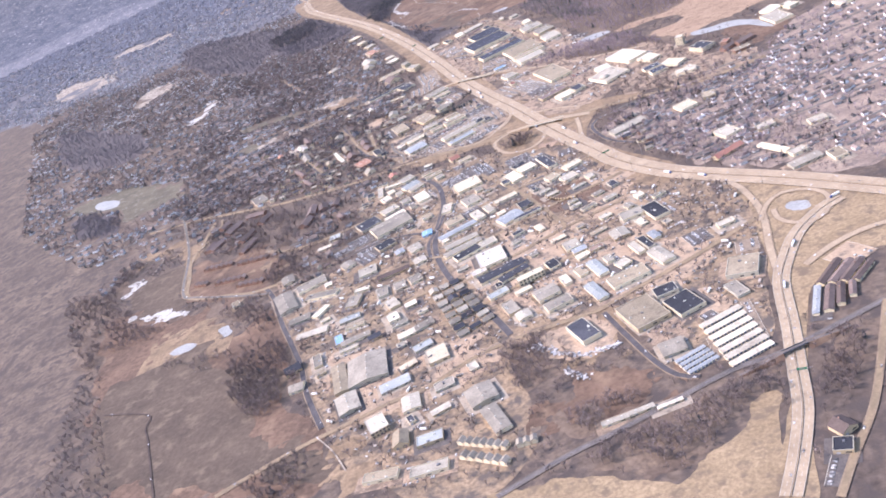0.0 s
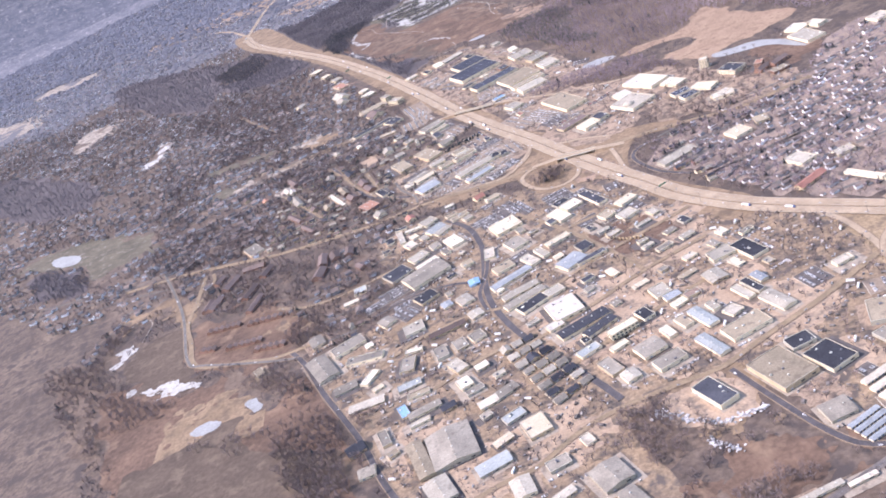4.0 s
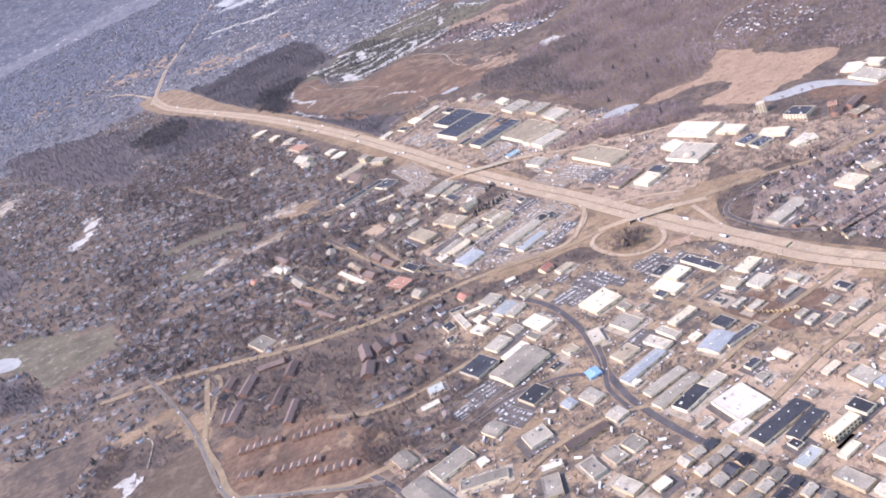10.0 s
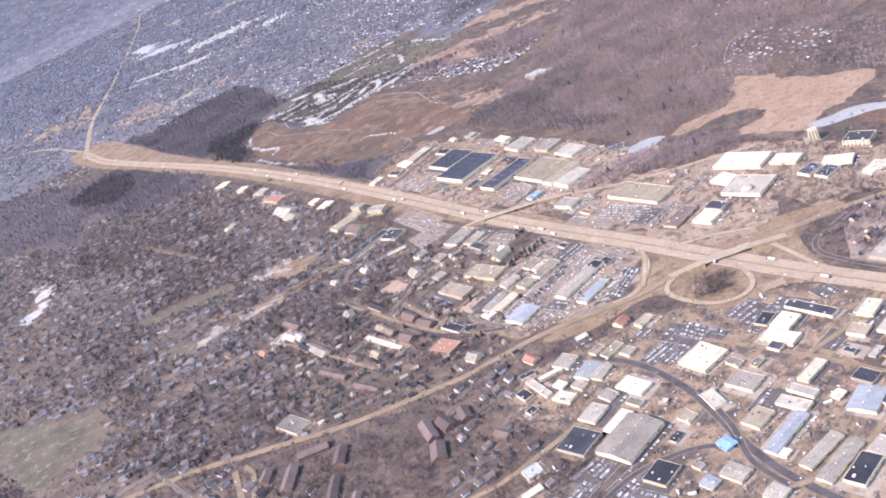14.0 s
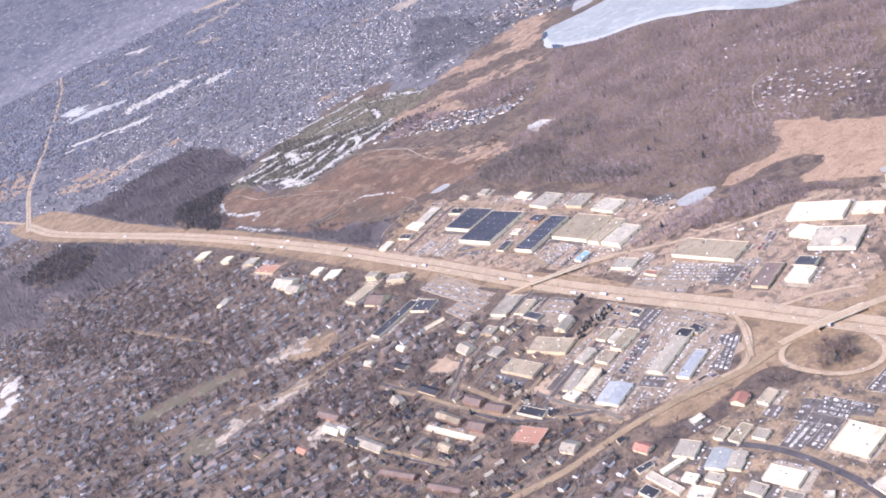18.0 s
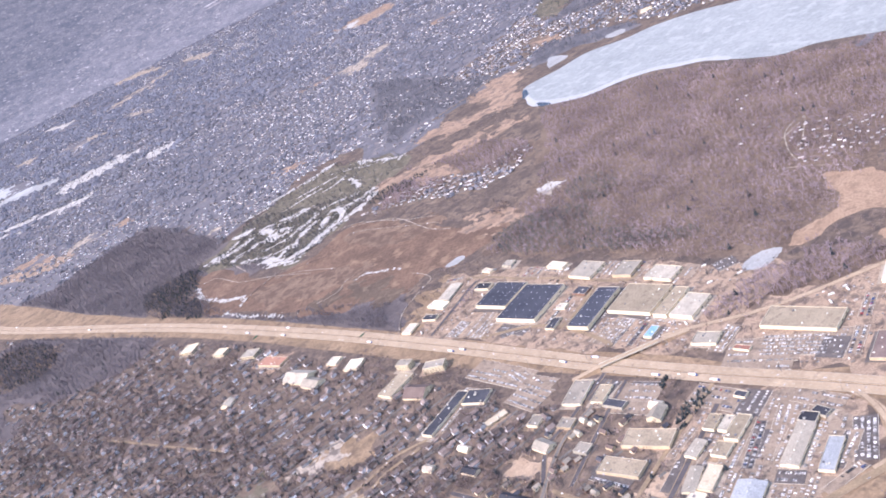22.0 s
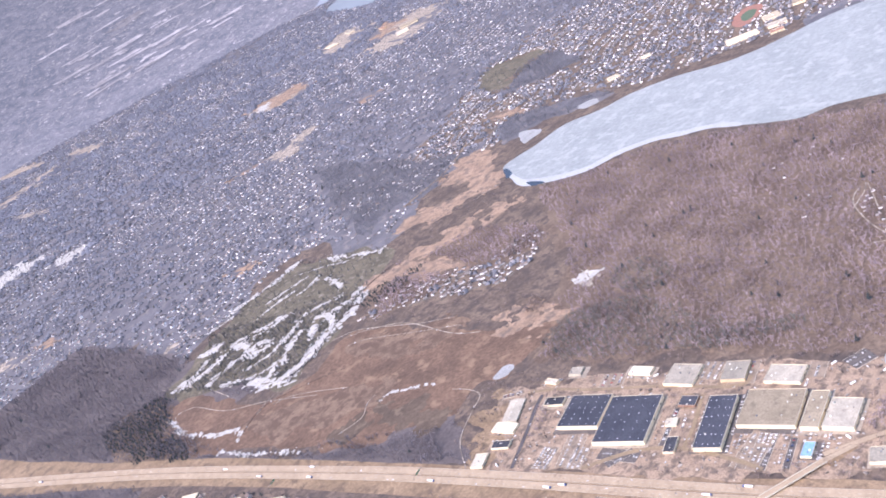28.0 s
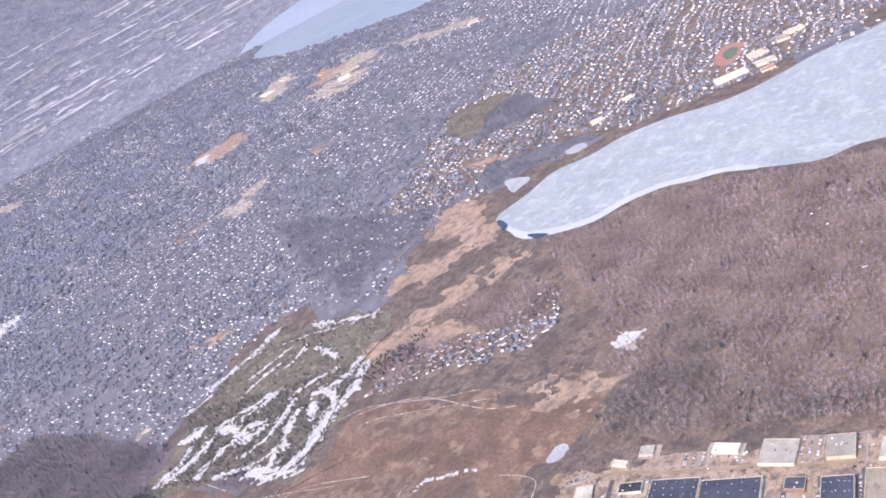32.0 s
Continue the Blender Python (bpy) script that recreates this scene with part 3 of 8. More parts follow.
patch("marsh", 1, "reed", 3, [80, 1112, 125, 1111, 146, 1100, 175, 1127, 195, 1150, 208, 1106, 224, 1079, 243, 1023, 219, 1002, 196, 982, 170, 995, 145, 993, 126, 1022, 118, 1045, 155, 1050, 156, 1062, 132, 1087, 91, 1096])
patch("marsh", 1, "orange", 7, [12, 1515, 44, 1501, 64, 1469, 57, 1448, 30, 1465])
patch("pond", 2, "pondice", 1, [150, 992, 170, 986, 190, 980, 209, 951, 220, 920, 211, 916, 197, 949, 183, 962, 164, 969, 148, 980])
patch("pond", 2, "pondice", 2, [-51, 1463, -34, 1463, -27, 1453, -43, 1447, -51, 1455])
patch("pond", 2, "pondice", 2, [44, 1125, 61, 1128, 79, 1118, 75, 1107, 53, 1106, 44, 1114])
patch("pond", 2, "pondice", 1.5, [110, 562, 115, 566, 123, 561, 124, 553, 119, 549, 112, 554])
patch("pond", 2, "pondice", 2, [483, 1905, 486, 1856, 450, 1856, 442, 1861])
patch("pond", 2, "pondice", 2, [558, 1842, 584, 1826, 570, 1804, 550, 1818])
patch("field", 2, "orange", 2, [-269, 1524, -259, 1536, -241, 1507, -249, 1497, -260, 1502])
patch("pond", 3, "pondice", 2, [-370, 672, -356, 678, -345, 670, -351, 662, -365, 664])
patch("pond", 3, "pondice", 2, [-327, 682, -319, 683, -312, 668, -318, 664])
patch("field", 2, "cream", 6, [111, 1480, 125, 1478, 129, 1465, 115, 1463, 108, 1466])
patch("field", 2, "cream", 6, [800, 3284, 894, 3228, 921, 3186, 838, 3113, 762, 3158])
patch("field", 2, "cream", 6, [447, 2668, 524, 2683, 611, 2745, 605, 2699, 533, 2646, 443, 2612])
patch("field", 2, "cream", 6, [1128, 3141, 1224, 3139, 1372, 3107, 1371, 3051, 1229, 2978, 1107, 3001])
patch("running_track", 3, "redtrack", 1, [848, 1723, 890, 1722, 888, 1691, 839, 1672, 800, 1676, 809, 1702])
patch("yard", 1, "dirt", 4, [-21, 707, 10, 727, 27, 686, 22, 635, -5, 627, -22, 662])
patch("yard", 1, "redgrass", 4, [-39, 721, -10, 708, 10, 686, -10, 668, -30, 680, -42, 701])
patch("yard", 1, "dirt", 4, [-103, 648, -57, 633, -53, 598, -83, 587, -104, 611])
patch("yard", 1, "dirt", 4, [-61, 645, -24, 646, -25, 610, -55, 606])
patch("yard", 1, "dirt", 4, [-23, 622, 26, 611, 51, 546, 29, 515, -6, 517, -53, 573])
patch("yard", 1, "dirt", 4, [-100, 663, -46, 650, -32, 583, -56, 543, -85, 579])
patch("yard", 1, "dirt", 4, [-213, 566, -187, 574, -151, 530, -156, 482, -191, 488])
patch("yard", 1, "dirt", 4, [-143, 525, -107, 532, -93, 496, -126, 484])
patch("yard", 1, "forecourt", 4, [-152, 1374, -67, 1424, -55, 1406, -39, 1376, 58, 1133, 14, 1098, -64, 1087, -119, 1275, -139, 1325])
patch("yard", 1, "forecourt", 4, [-48, 1033, 12, 1076, 66, 1029, 102, 1003, 109, 957, 14, 886, -28, 943])
patch("yard", 1, "forecourt", 4, [-197, 991, -107, 1038, -80, 1016, -61, 965, -78, 930, -98, 918, -155, 927, -174, 945])
patch("hill", 1, "drygrass", 5, [-159, 1396, -129, 1418, -88, 1443, -67, 1424, -109, 1401, -153, 1380])
patch("field", 2, "cream", 7, [-1334, 2628, -1317, 2723, -1196, 2634, -1104, 2454, -1152, 2409, -1243, 2460])
patch("field", 2, "cream", 6, [-844, 1955, -833, 2049, -785, 2031, -755, 1957, -786, 1905, -809, 1873])
patch("field", 2, "snow", 5, [-594, 1529, -590, 1593, -578, 1646, -564, 1608, -566, 1534])
patch("field", 2, "cream", 5, [-1320, 3047, -1229, 3075, -1088, 3008, -1064, 2922, -1174, 2917])
patch("meadow", 3, "plowed", 3, [-466, 830, -412, 863, -380, 745, -436, 776])
patch("snow", 3, "snow", 3, [-474, 845, -465, 872, -459, 864, -464, 834])
patch("snow", 3, "snow", 3, [-439, 776, -383, 748, -380, 742, -434, 767])
patch("meadow", 2, "redgrass", 7, [-388, 788, -397, 854, -360, 845, -304, 785, -288, 729, -318, 739])
patch("meadow", 1, "drygrass", 9, [-205, 450, -196, 462, -184, 456, -159, 414, -178, 404, -215, 420])
patch("lake", 1, "water", 5, [2358, 5239, 2174, 4953, 2067, 4571, 1921, 4439, 1827, 4298, 1762, 3959, 1792, 3706, 1846, 3471, 1906, 3318, 2093, 3088, 2998, 4525, 3227, 5448, 3027, 5387, 2725, 5413])
patch("golf", 1, "lawn", 6, [688, 2199, 792, 2279, 832, 2247, 866, 2196, 841, 2156, 785, 2165, 736, 2149, 677, 2110])
patch("field", 2, "cream", 7, [1266, 3302, 1399, 3289, 1464, 3215, 1386, 3079, 1216, 3043, 1200, 3158])
patch("field", 2, "orange", 7, [1312, 3325, 1410, 3374, 1316, 3223, 1240, 3202])
patch("field", 2, "cream", 7, [1230, 3537, 1402, 3652, 1438, 3595, 1309, 3432, 1193, 3411])
patch("field", 2, "orange", 7, [785, 3288, 896, 3315, 944, 3233, 888, 3171, 804, 3172, 759, 3225])
patch("field", 2, "snow", 5, [770, 3272, 827, 3294, 809, 3232, 751, 3213])
patch("field", 2, "cream", 6, [451, 2710, 503, 2709, 569, 2729, 603, 2717, 570, 2686, 508, 2671, 454, 2677])
patch("field", 2, "orange", 6, [50, 2201, 75, 2180, 86, 2160, 71, 2145, 49, 2174])
patch("field", 2, "cream", 7, [1490, 3159, 1529, 3013, 1523, 2887, 1524, 2775, 1471, 2729, 1458, 2856, 1432, 3000])
patch("snow", 4, "snow", 3, [115, 1486, 128, 1487, 134, 1464, 121, 1463, 107, 1469])
patch("shore_ice", 4, "icewhite", 2.5, [355, 1816, 331, 1762, 334, 1725, 356, 1670, 405, 1637, 434, 1600, 444, 1570, 459, 1527, 459, 1486, 448, 1479, 448, 1520, 431, 1561, 422, 1592, 392, 1628, 343, 1659, 318, 1712, 315, 1754])
patch("meadow", 1, "orange", 7, [35, 1538, 62, 1528, 82, 1507, 60, 1506, 41, 1522])
patch("field", 3, "cream", 5, [-396, 1217, -373, 1224, -331, 1217, -305, 1232, -302, 1212, -327, 1198, -368, 1205, -393, 1201])
patch("meadow", 1, "lawn", 5, [-450, 1340, -404, 1334, -350, 1314, -350, 1295, -405, 1307, -449, 1318])
patch("meadow", 1, "lawn", 5, [-429, 1234, -409, 1227, -390, 1202, -398, 1193, -425, 1207])
patch("meadow", 2, "dirt", 4, [-234, 1118, -213, 1120, -202, 1093, -215, 1083])
patch("meadow", 2, "dirt", 4, [-190, 1009, -171, 1010, -166, 995, -180, 987])
patch("meadow", 1, "drygrass", 5, [-313, 1293, -279, 1292, -257, 1267, -269, 1245, -300, 1254])
patch("field", 2, "cream", 4, [-353, 1136, -334, 1138, -315, 1132, -313, 1118, -335, 1115])
patch("field", 2, "cream", 5, [-331, 1298, -301, 1296, -279, 1290, -279, 1274, -309, 1276])
patch("prairie", 3, "redgrass_pale", 6, [-213, 1717, -170, 1721, -125, 1664, -86, 1619, -107, 1575, -152, 1621, -198, 1652])
patch("prairie", 3, "redgrass_pale", 6, [-33, 1698, 3, 1643, 26, 1588, -4, 1562, -38, 1612, -58, 1647])
patch("prairie", 3, "redgrass_pale", 4, [-53, 1724, -26, 1695, -2, 1637, -9, 1614, -38, 1664, -58, 1688])
patch("prairie", 3, "plowed", 6, [-172, 1586, -122, 1553, -94, 1491, -124, 1462, -152, 1520])
patch("pond", 5, "darkwater", 0.6, [322, 1748, 325, 1733, 322, 1711, 316, 1716, 312, 1727])
patch("pond", 5, "darkwater", 0.6, [361, 1831, 364, 1824, 349, 1801, 334, 1797, 346, 1813])
patch("field", 3, "icewhite", 3, [-341, 3695, -273, 3728, -211, 3585, -233, 3448, -289, 3476])
patch("yard", 1, "forecourt", 5, [-874, 2899, -728, 2894, -574, 2779, -481, 2807, -504, 3046, -613, 3129, -759, 3177, -908, 3110])
patch("verge", 1, "drygrass", 4, [-539, 2420, -472, 2437, -416, 2280, -348, 2015, -259, 1737, -279, 1735, -372, 1963, -466, 2190])
patch("yard", 1, "forecourt", 3, [-431, 2579, -331, 2510, -291, 2445, -333, 2435, -403, 2476])
patch("golf", 1, "lawn", 5, [-720, 1266, -680, 1282, -594, 1244, -507, 1183, -497, 1116, -540, 1101, -558, 1082, -602, 1164, -673, 1216])
patch("pond", 3, "pondice", 2, [-663, 1236, -654, 1248, -617, 1218, -612, 1193, -636, 1199])
patch("yard", 3, "dirt", 2, [-65, 506, -46, 514, -26, 507, -14, 480, -26, 471, -40, 470, -54, 481])
patch("yard", 3, "dirt", 2, [37, 496, 48, 491, 50, 477, 41, 467, 32, 470, 33, 482])
patch("yard", 3, "forecourt", 2, [-2, 474, 17, 474, 25, 457, 17, 450, 2, 454])
patch("yard", 1, "forecourt", 4, [112, 987, 141, 934, 159, 897, 188, 872, 159, 835, 123, 845, 92, 859, 68, 877, 67, 910, 67, 949])
patch("marsh", 1, "redgrass", 3, [174, 949, 205, 961, 227, 923, 198, 885, 181, 911])
patch("yard", 2, "lot_pale", 1.5, [-160, 999, -121, 1008, -82, 1002, -65, 972, -80, 933, -101, 918, -136, 916, -162, 925, -177, 959, -187, 997])
patch("meadow", 2, "orange", 5, [-25, 840, -10, 841, -3, 822, -15, 812, -28, 820])
patch("field", 2, "snow", 4, [-193, 3166, -104, 3208, 12, 3151, 2, 3105, -84, 3083, -201, 3109])
patch("field", 2, "snow", 4, [-27, 2966, 22, 3010, 78, 2989, 69, 2953, 22, 2924, -36, 2924])
patch("pond", 2, "pondice", 3, [-316, 3485, -246, 3489, -154, 3377, -161, 3333, -227, 3347, -321, 3426])
patch("field", 2, "snow", 4, [-355, 3043, -275, 3012, -168, 2899, -172, 2874, -247, 2913, -358, 3008])
patch("field", 2, "cream", 4, [-69, 3827, -5, 3833, 76, 3753, 70, 3719, 9, 3726, -76, 3783])
patch("field", 2, "snow", 4, [21, 4609, 65, 4590, 108, 4434, 100, 4385, 61, 4421, 12, 4543])
patch("field", 2, "cream", 4, [182, 3896, 209, 3837, 227, 3667, 219, 3634, 196, 3699, 171, 3849])
patch("field", 2, "cream", 4, [-289, 2499, -262, 2517, -227, 2499, -230, 2480, -257, 2469, -292, 2476])
patch("field", 2, "orange", 4, [-393, 2599, -366, 2599, -333, 2539, -336, 2515, -361, 2524, -396, 2568])
patch("field", 2, "cream", 4, [-185, 4008, -149, 4052, -107, 4017, -112, 3978, -146, 3950, -190, 3960])
patch("field", 2, "cream", 4, [-139, 2078, -124, 2091, -110, 2081, -114, 2069, -127, 2060, -143, 2062])
patch("field", 2, "orange", 4, [366, 2731, 400, 2737, 437, 2718, 430, 2707, 398, 2706, 358, 2718])
patch("field", 2, "orange", 4, [732, 2687, 767, 2691, 781, 2651, 766, 2632, 738, 2636, 714, 2664])
patch("field", 2, "orange", 4, [559, 2050, 577, 2030, 575, 1975, 563, 1965, 550, 1988, 545, 2036])
patch("field", 2, "cream", 4, [623, 4538, 672, 4517, 691, 4335, 671, 4278, 632, 4320, 598, 4461])
patch("field", 2, "cream", 4, [453, 5056, 529, 5013, 590, 4768, 569, 4699, 505, 4764, 429, 4960])
patch("field", 2, "cream", 4, [203, 4237, 335, 4357, 521, 4443, 507, 4399, 369, 4289, 192, 4188])
patch("field", 2, "orange", 4, [-194, 2479, -180, 2493, -170, 2468, -175, 2450, -187, 2443, -199, 2456])


# each sheet a little above the one before it
for rank, (_, _, ob) in enumerate(sorted(SHEETS, key=lambda q: q[:2])):
    ob.location.z = 0.112 + 0.0012 * rank

# ---- roads ----
def ribbon(pts, width, z, offset=0.0):
    p = np.asarray(pts, float)
    t = np.gradient(p, axis=0)
    nrm = np.stack([-t[:, 1], t[:, 0]], 1) / (np.linalg.norm(t, axis=1)[:, None] + 1e-9)
    a, b = p + nrm * (offset + width / 2), p + nrm * (offset - width / 2)
    n = len(p)
    v = np.concatenate([np.c_[a, np.full(n, z)], np.c_[b, np.full(n, z)]])
    i = np.arange(n - 1)
    return v, np.stack([i, i + n, i + n + 1, i + 1], 1)


def dashes(pts, offset, z, length, gap, width):
    p = np.asarray(pts, float)
    s = np.r_[0, np.cumsum(np.linalg.norm(np.diff(p, axis=0), axis=1))]
    vs, fs = [], []
    for k, a in enumerate(np.arange(0, s[-1] - length, length + gap)):
        q = np.stack([np.interp([a, a + length], s, p[:, c]) for c in (0, 1)], 1)
        v, f = ribbon(q, width, z, offset)
        vs.append(v)
        fs.append(f + 4 * k)
    return np.concatenate(vs), np.concatenate(fs)


ROADS = []


def road(name, width, material, flat):
    p = smooth(pairs(flat), False, 5.0)
    layer = 0.42 if name == "rail" else 0.45 if name == "ramp" else 0.48 if name == "road" else 0.52
    layer += 0.0016 * len(ROADS)
    ROADS.append((name, width, p))
    t = np.gradient(p, axis=0)
    nrm = np.stack([-t[:, 1], t[:, 0]], 1) / (np.linalg.norm(t, axis=1)[:, None] + 1e-9)
    for o in np.arange(-width / 2 - 1.5, width / 2 + 1.6, 1.2):
        occupy(smooth(p + nrm * o, False, 1.5))
    if name == "highway":
        v, f = ribbon(p, width, layer)
        ob = tagged(new("highway", mesh_from("highway", v, f, MATS["median"])), "divided highway of pale worn concrete with a grass median", "highway", kind="structure")
        for side in (-1, 1):
            v, f = ribbon(p, width * 0.43, layer + 0.05, side * width * 0.27)
            attach("carriageway", mesh_from("carriageway", v, f, MATS[material]), ob)
            v, f = dashes(p, side * width * 0.27, layer + 0.1, 2.4, 3.6, 0.22)
            attach("lane_marking", mesh_from("lane_marking", v, f, MATS["paint"]), ob)
            for e in (-0.205, 0.205):
                v, f = ribbon(p, 0.18, layer + 0.1, side * width * 0.27 + e * width)
                attach("edge_line", mesh_from("edge_line", v, f, MATS["paint"]), ob)
        v, f = ribbon(p, 0.35, layer + 0.4, 0.0)
        n = len(v) // 2
        wallv = np.concatenate([v, v - (0, 0, 0.5)])
        i = np.arange(n - 1)
        wf = np.concatenate([f, np.stack([i, i + 1, i + 1 + 2 * n, i + 2 * n], 1), np.stack([i + n + 1, i + n, i + 3 * n, i + 3 * n + 1], 1)])
        attach("median_barrier", mesh_from("median_barrier", wallv, wf, MATS["concrete"]), ob)
    elif name == "rail":
        v, f = ribbon(p, width, layer)
        ob = tagged(new("railway", mesh_from("railway", v, f, MATS["ballast"])), "single railway track on dark ballast", "railway", kind="structure")
        for o in (-0.33, 0.33):
            v, f = ribbon(p, 0.12, layer + 0.12, o)
            attach("rail", mesh_from("rail", v, f, MATS["steel"]), ob)
    elif name in ("path", "ditch"):
        v, f = ribbon(p, width, layer)
        tagged(new(name, mesh_from(name, v, f, MATS[material])), "narrow dark drainage ditch through the meadow" if material == "ditch" else "narrow pale footpath worn through dry grass", name, kind="structure")
    else:
        v, f = ribbon(p, width + 1.4, layer - 0.03)
        ob = tagged(new("road", mesh_from("road", v, f, MATS["shoulder"])), "two-lane town road with gravel shoulders" if name == "road" else "curved highway ramp of pale concrete", "road", kind="structure")
        v, f = ribbon(p, width, layer)
        attach("carriageway", mesh_from("carriageway", v, f, MATS[material]), ob)
        if width >= 6:
            v, f = dashes(p, 0, layer + 0.05, 1.3, 2.2, 0.16)
            attach("lane_marking", mesh_from("lane_marking", v, f, MATS["paint"]), ob)


road("path", 1.2, "cream", [-216, 1870, -198, 1855, -187, 1791, -158, 1742, -129, 1673])
road("path", 1.0, "cream", [-167, 1578, -140, 1572, -121, 1586, -108, 1587])
road("path", 1.4, "cream", [-38, 1736, -18, 1715, 5, 1663, 1, 1577, 10, 1539])
road("path", 1.0, "cream", [-178, 1731, -161, 1739, -146, 1742])
road("path", 1.0, "cream", [-76, 1496, -72, 1476, -75, 1456, -97, 1446, -132, 1427, -158, 1393])
road("path", 1.2, "cream", [256, 1246, 287, 1249, 303, 1253, 247, 1215])
road("path", 1.2, "cream", [-193, 1965, -169, 1898, -168, 1816])
road("path", 1.2, "cream", [-475, 911, -460, 917, -448, 902, -451, 867])
road("road", 6, "concrete", [-515, 2435, -596, 2654, -687, 2788, -778, 2872])
road("highway", 10, "concrete", [34, 316, 46, 341, 57, 369, 64, 399, 72, 433, 81, 477, 92, 502, 107, 526, 128, 544, 142, 550])
road("road", 4, "concrete", [82, 484, 87, 518, 95, 558, 96, 589, 91, 620, 73, 656])
road("road", 4, "concrete", [98, 487, 117, 498, 138, 504, 160, 502])
road("road", 3.8, "asphalt", [-206, 484, -223, 530, -237, 580, -263, 650, -280, 703, -294, 733])
road("road", 4.6, "asphalt", [-150, 858, -133, 823, -127, 780, -129, 750, -133, 712, -132, 677, -122, 632, -108, 596, -96, 565, -85, 537, -79, 519])
road("road", 3.2, "asphalt", [-133, 712, -154, 732, -189, 740, -224, 732])
road("road", 3, "street", [-272, 449, -223, 470, -179, 482, -157, 488, -134, 491, -108, 505, -81, 512, -44, 513, -22, 513, 6, 524, 45, 538, 75, 552, 92, 560])
road("road", 3.2, "asphalt", [-19, 508, -10, 475, 0, 442, 9, 423, 19, 416])
road("rail", 4, "rail", [-95, 372, -58, 386, -27, 394, 5, 404, 36, 413, 59, 414, 86, 421, 121, 431])
road("road", 5, "street", [-502, 1013, -434, 994, -379, 970, -317, 942, -276, 930, -226, 918, -175, 916, -135, 909, -97, 897, -68, 894, -39, 894])
road("road", 5, "street", [-0, 878, 22, 872, 60, 862, 81, 854, 122, 840, 183, 844])
road("road", 4, "concrete", [-56, 1123, -33, 1102, -5, 1074, 28, 1050, 67, 1028, 105, 1006])
road("road", 3.2, "asphalt", [-111, 1133, -164, 1116, -197, 1106, -236, 1061])
road("road", 3.6, "street", [-401, 963, -402, 904, -404, 861, -394, 821, -387, 786, -373, 766, -332, 745, -309, 733, -281, 730, -262, 728])
road("road", 3, "street", [-311, 819, -284, 800, -258, 794, -240, 795, -212, 800, -179, 805])
road("road", 3.5, "asphalt", [-264, 1139, -238, 1047, -218, 991, -177, 949, -157, 943])
road("road", 2.8, "street", [-222, 1070, -216, 1037, -204, 981, -183, 945, -173, 924])
road("road", 3, "asphalt", [-326, 1120, -305, 1059, -273, 986])
road("road", 3, "asphalt", [-212, 1060, -145, 1094, -110, 1109])
road("road", 3.5, "asphalt", [-195, 988, -101, 1026])
road("road", 2.8, "street", [-59, 1406, -47, 1376, -38, 1337, -22, 1288, -6, 1221, 9, 1215])
road("road", 3.5, "asphalt", [-144, 1350, -106, 1367, -73, 1383, -58, 1388])
road("road", 3, "street", [-124, 1289, -95, 1259, -81, 1226, -79, 1179, -82, 1155])
road("road", 2.6, "street", [-80, 1222, -59, 1227, -22, 1241])
road("ramp", 3.4, "concrete", [-51, 966, -57, 933, -71, 913, -89, 900, -106, 903])
road("ramp", 3.4, "concrete", [-30, 886, -48, 891, -64, 890, -74, 878, -70, 855, -60, 838, -44, 831, -30, 839, -24, 859, -23, 882])
road("ramp", 3.4, "concrete", [8, 869, 8, 844, 7, 818, 10, 798])
road("ramp", 3.2, "concrete", [15, 895, -7, 915, -32, 931, -46, 967])
road("ramp", 3.2, "asphalt", [45, 756, 28, 781, 19, 815, 20, 834, 33, 845, 53, 840])
road("road", 2.6, "street", [121, 431, 99, 384, 84, 355, 65, 328, 52, 308])
road("road", 2.6, "street", [-401, 889, -389, 941, -393, 963])
road("road", 3, "asphalt", [-123, 773, -129, 732, -139, 701, -136, 669])
road("road", 2.6, "street", [-28, 646, -46, 705, -67, 761, -91, 812])
road("road", 2.6, "street", [-67, 749, -16, 753, 16, 769])
road("road", 2.8, "street", [-127, 662, -89, 670, -41, 688, 6, 700, 26, 706])
road("road", 2.8, "street", [-104, 567, -63, 582, -19, 598, 10, 605])
road("road", 2.6, "street", [-123, 608, -76, 624, -29, 643, 21, 656])
road("road", 2.6, "street", [-221, 657, -186, 673, -151, 676, -127, 669])
road("road", 2.6, "street", [-186, 602, -146, 616, -110, 619])
road("highway", 18.5, "concrete", [-507, 2392, -476, 2255, -432, 2131, -292, 1780, -203, 1513, -150, 1325, -108, 1159, -79, 1058, -50, 970, -27, 893, -7, 829, 12, 775, 28, 729, 56, 679, 84, 644, 125, 597, 167, 543, 213, 483])
road("ramp", 3, "concrete", [92, 554, 102, 573, 114, 581, 129, 574, 136, 559, 131, 542, 121, 533, 108, 538, 102, 550, 103, 563])
road("ditch", 1.3, "ditch", [-406, 601, -383, 591, -358, 576, -356, 559, -349, 543, -334, 504, -319, 465])
road("path", 0.9, "cream", [-209, 477, -195, 456, -184, 433])
road("road", 2.6, "asphalt_old", [-457, 1018, -415, 894, -392, 790, -371, 768, -316, 733, -286, 717])
road("road", 2.4, "street", [-1634, 3317, -1358, 3195, -1096, 3052, -867, 2953, -710, 2844])
road("road", 2.4, "street", [-387, 1249, -312, 1209, -280, 1212, -247, 1210])
road("road", 2.4, "street", [1390, 3011, 1504, 2871, 1489, 2641, 1504, 2457])
road("road", 2, "street", [256, 1957, 361, 1967, 455, 2010])
road("path", 1.6, "ditch", [-120, 1750, -69, 1758, 2, 1793, 62, 1813, 118, 1815])
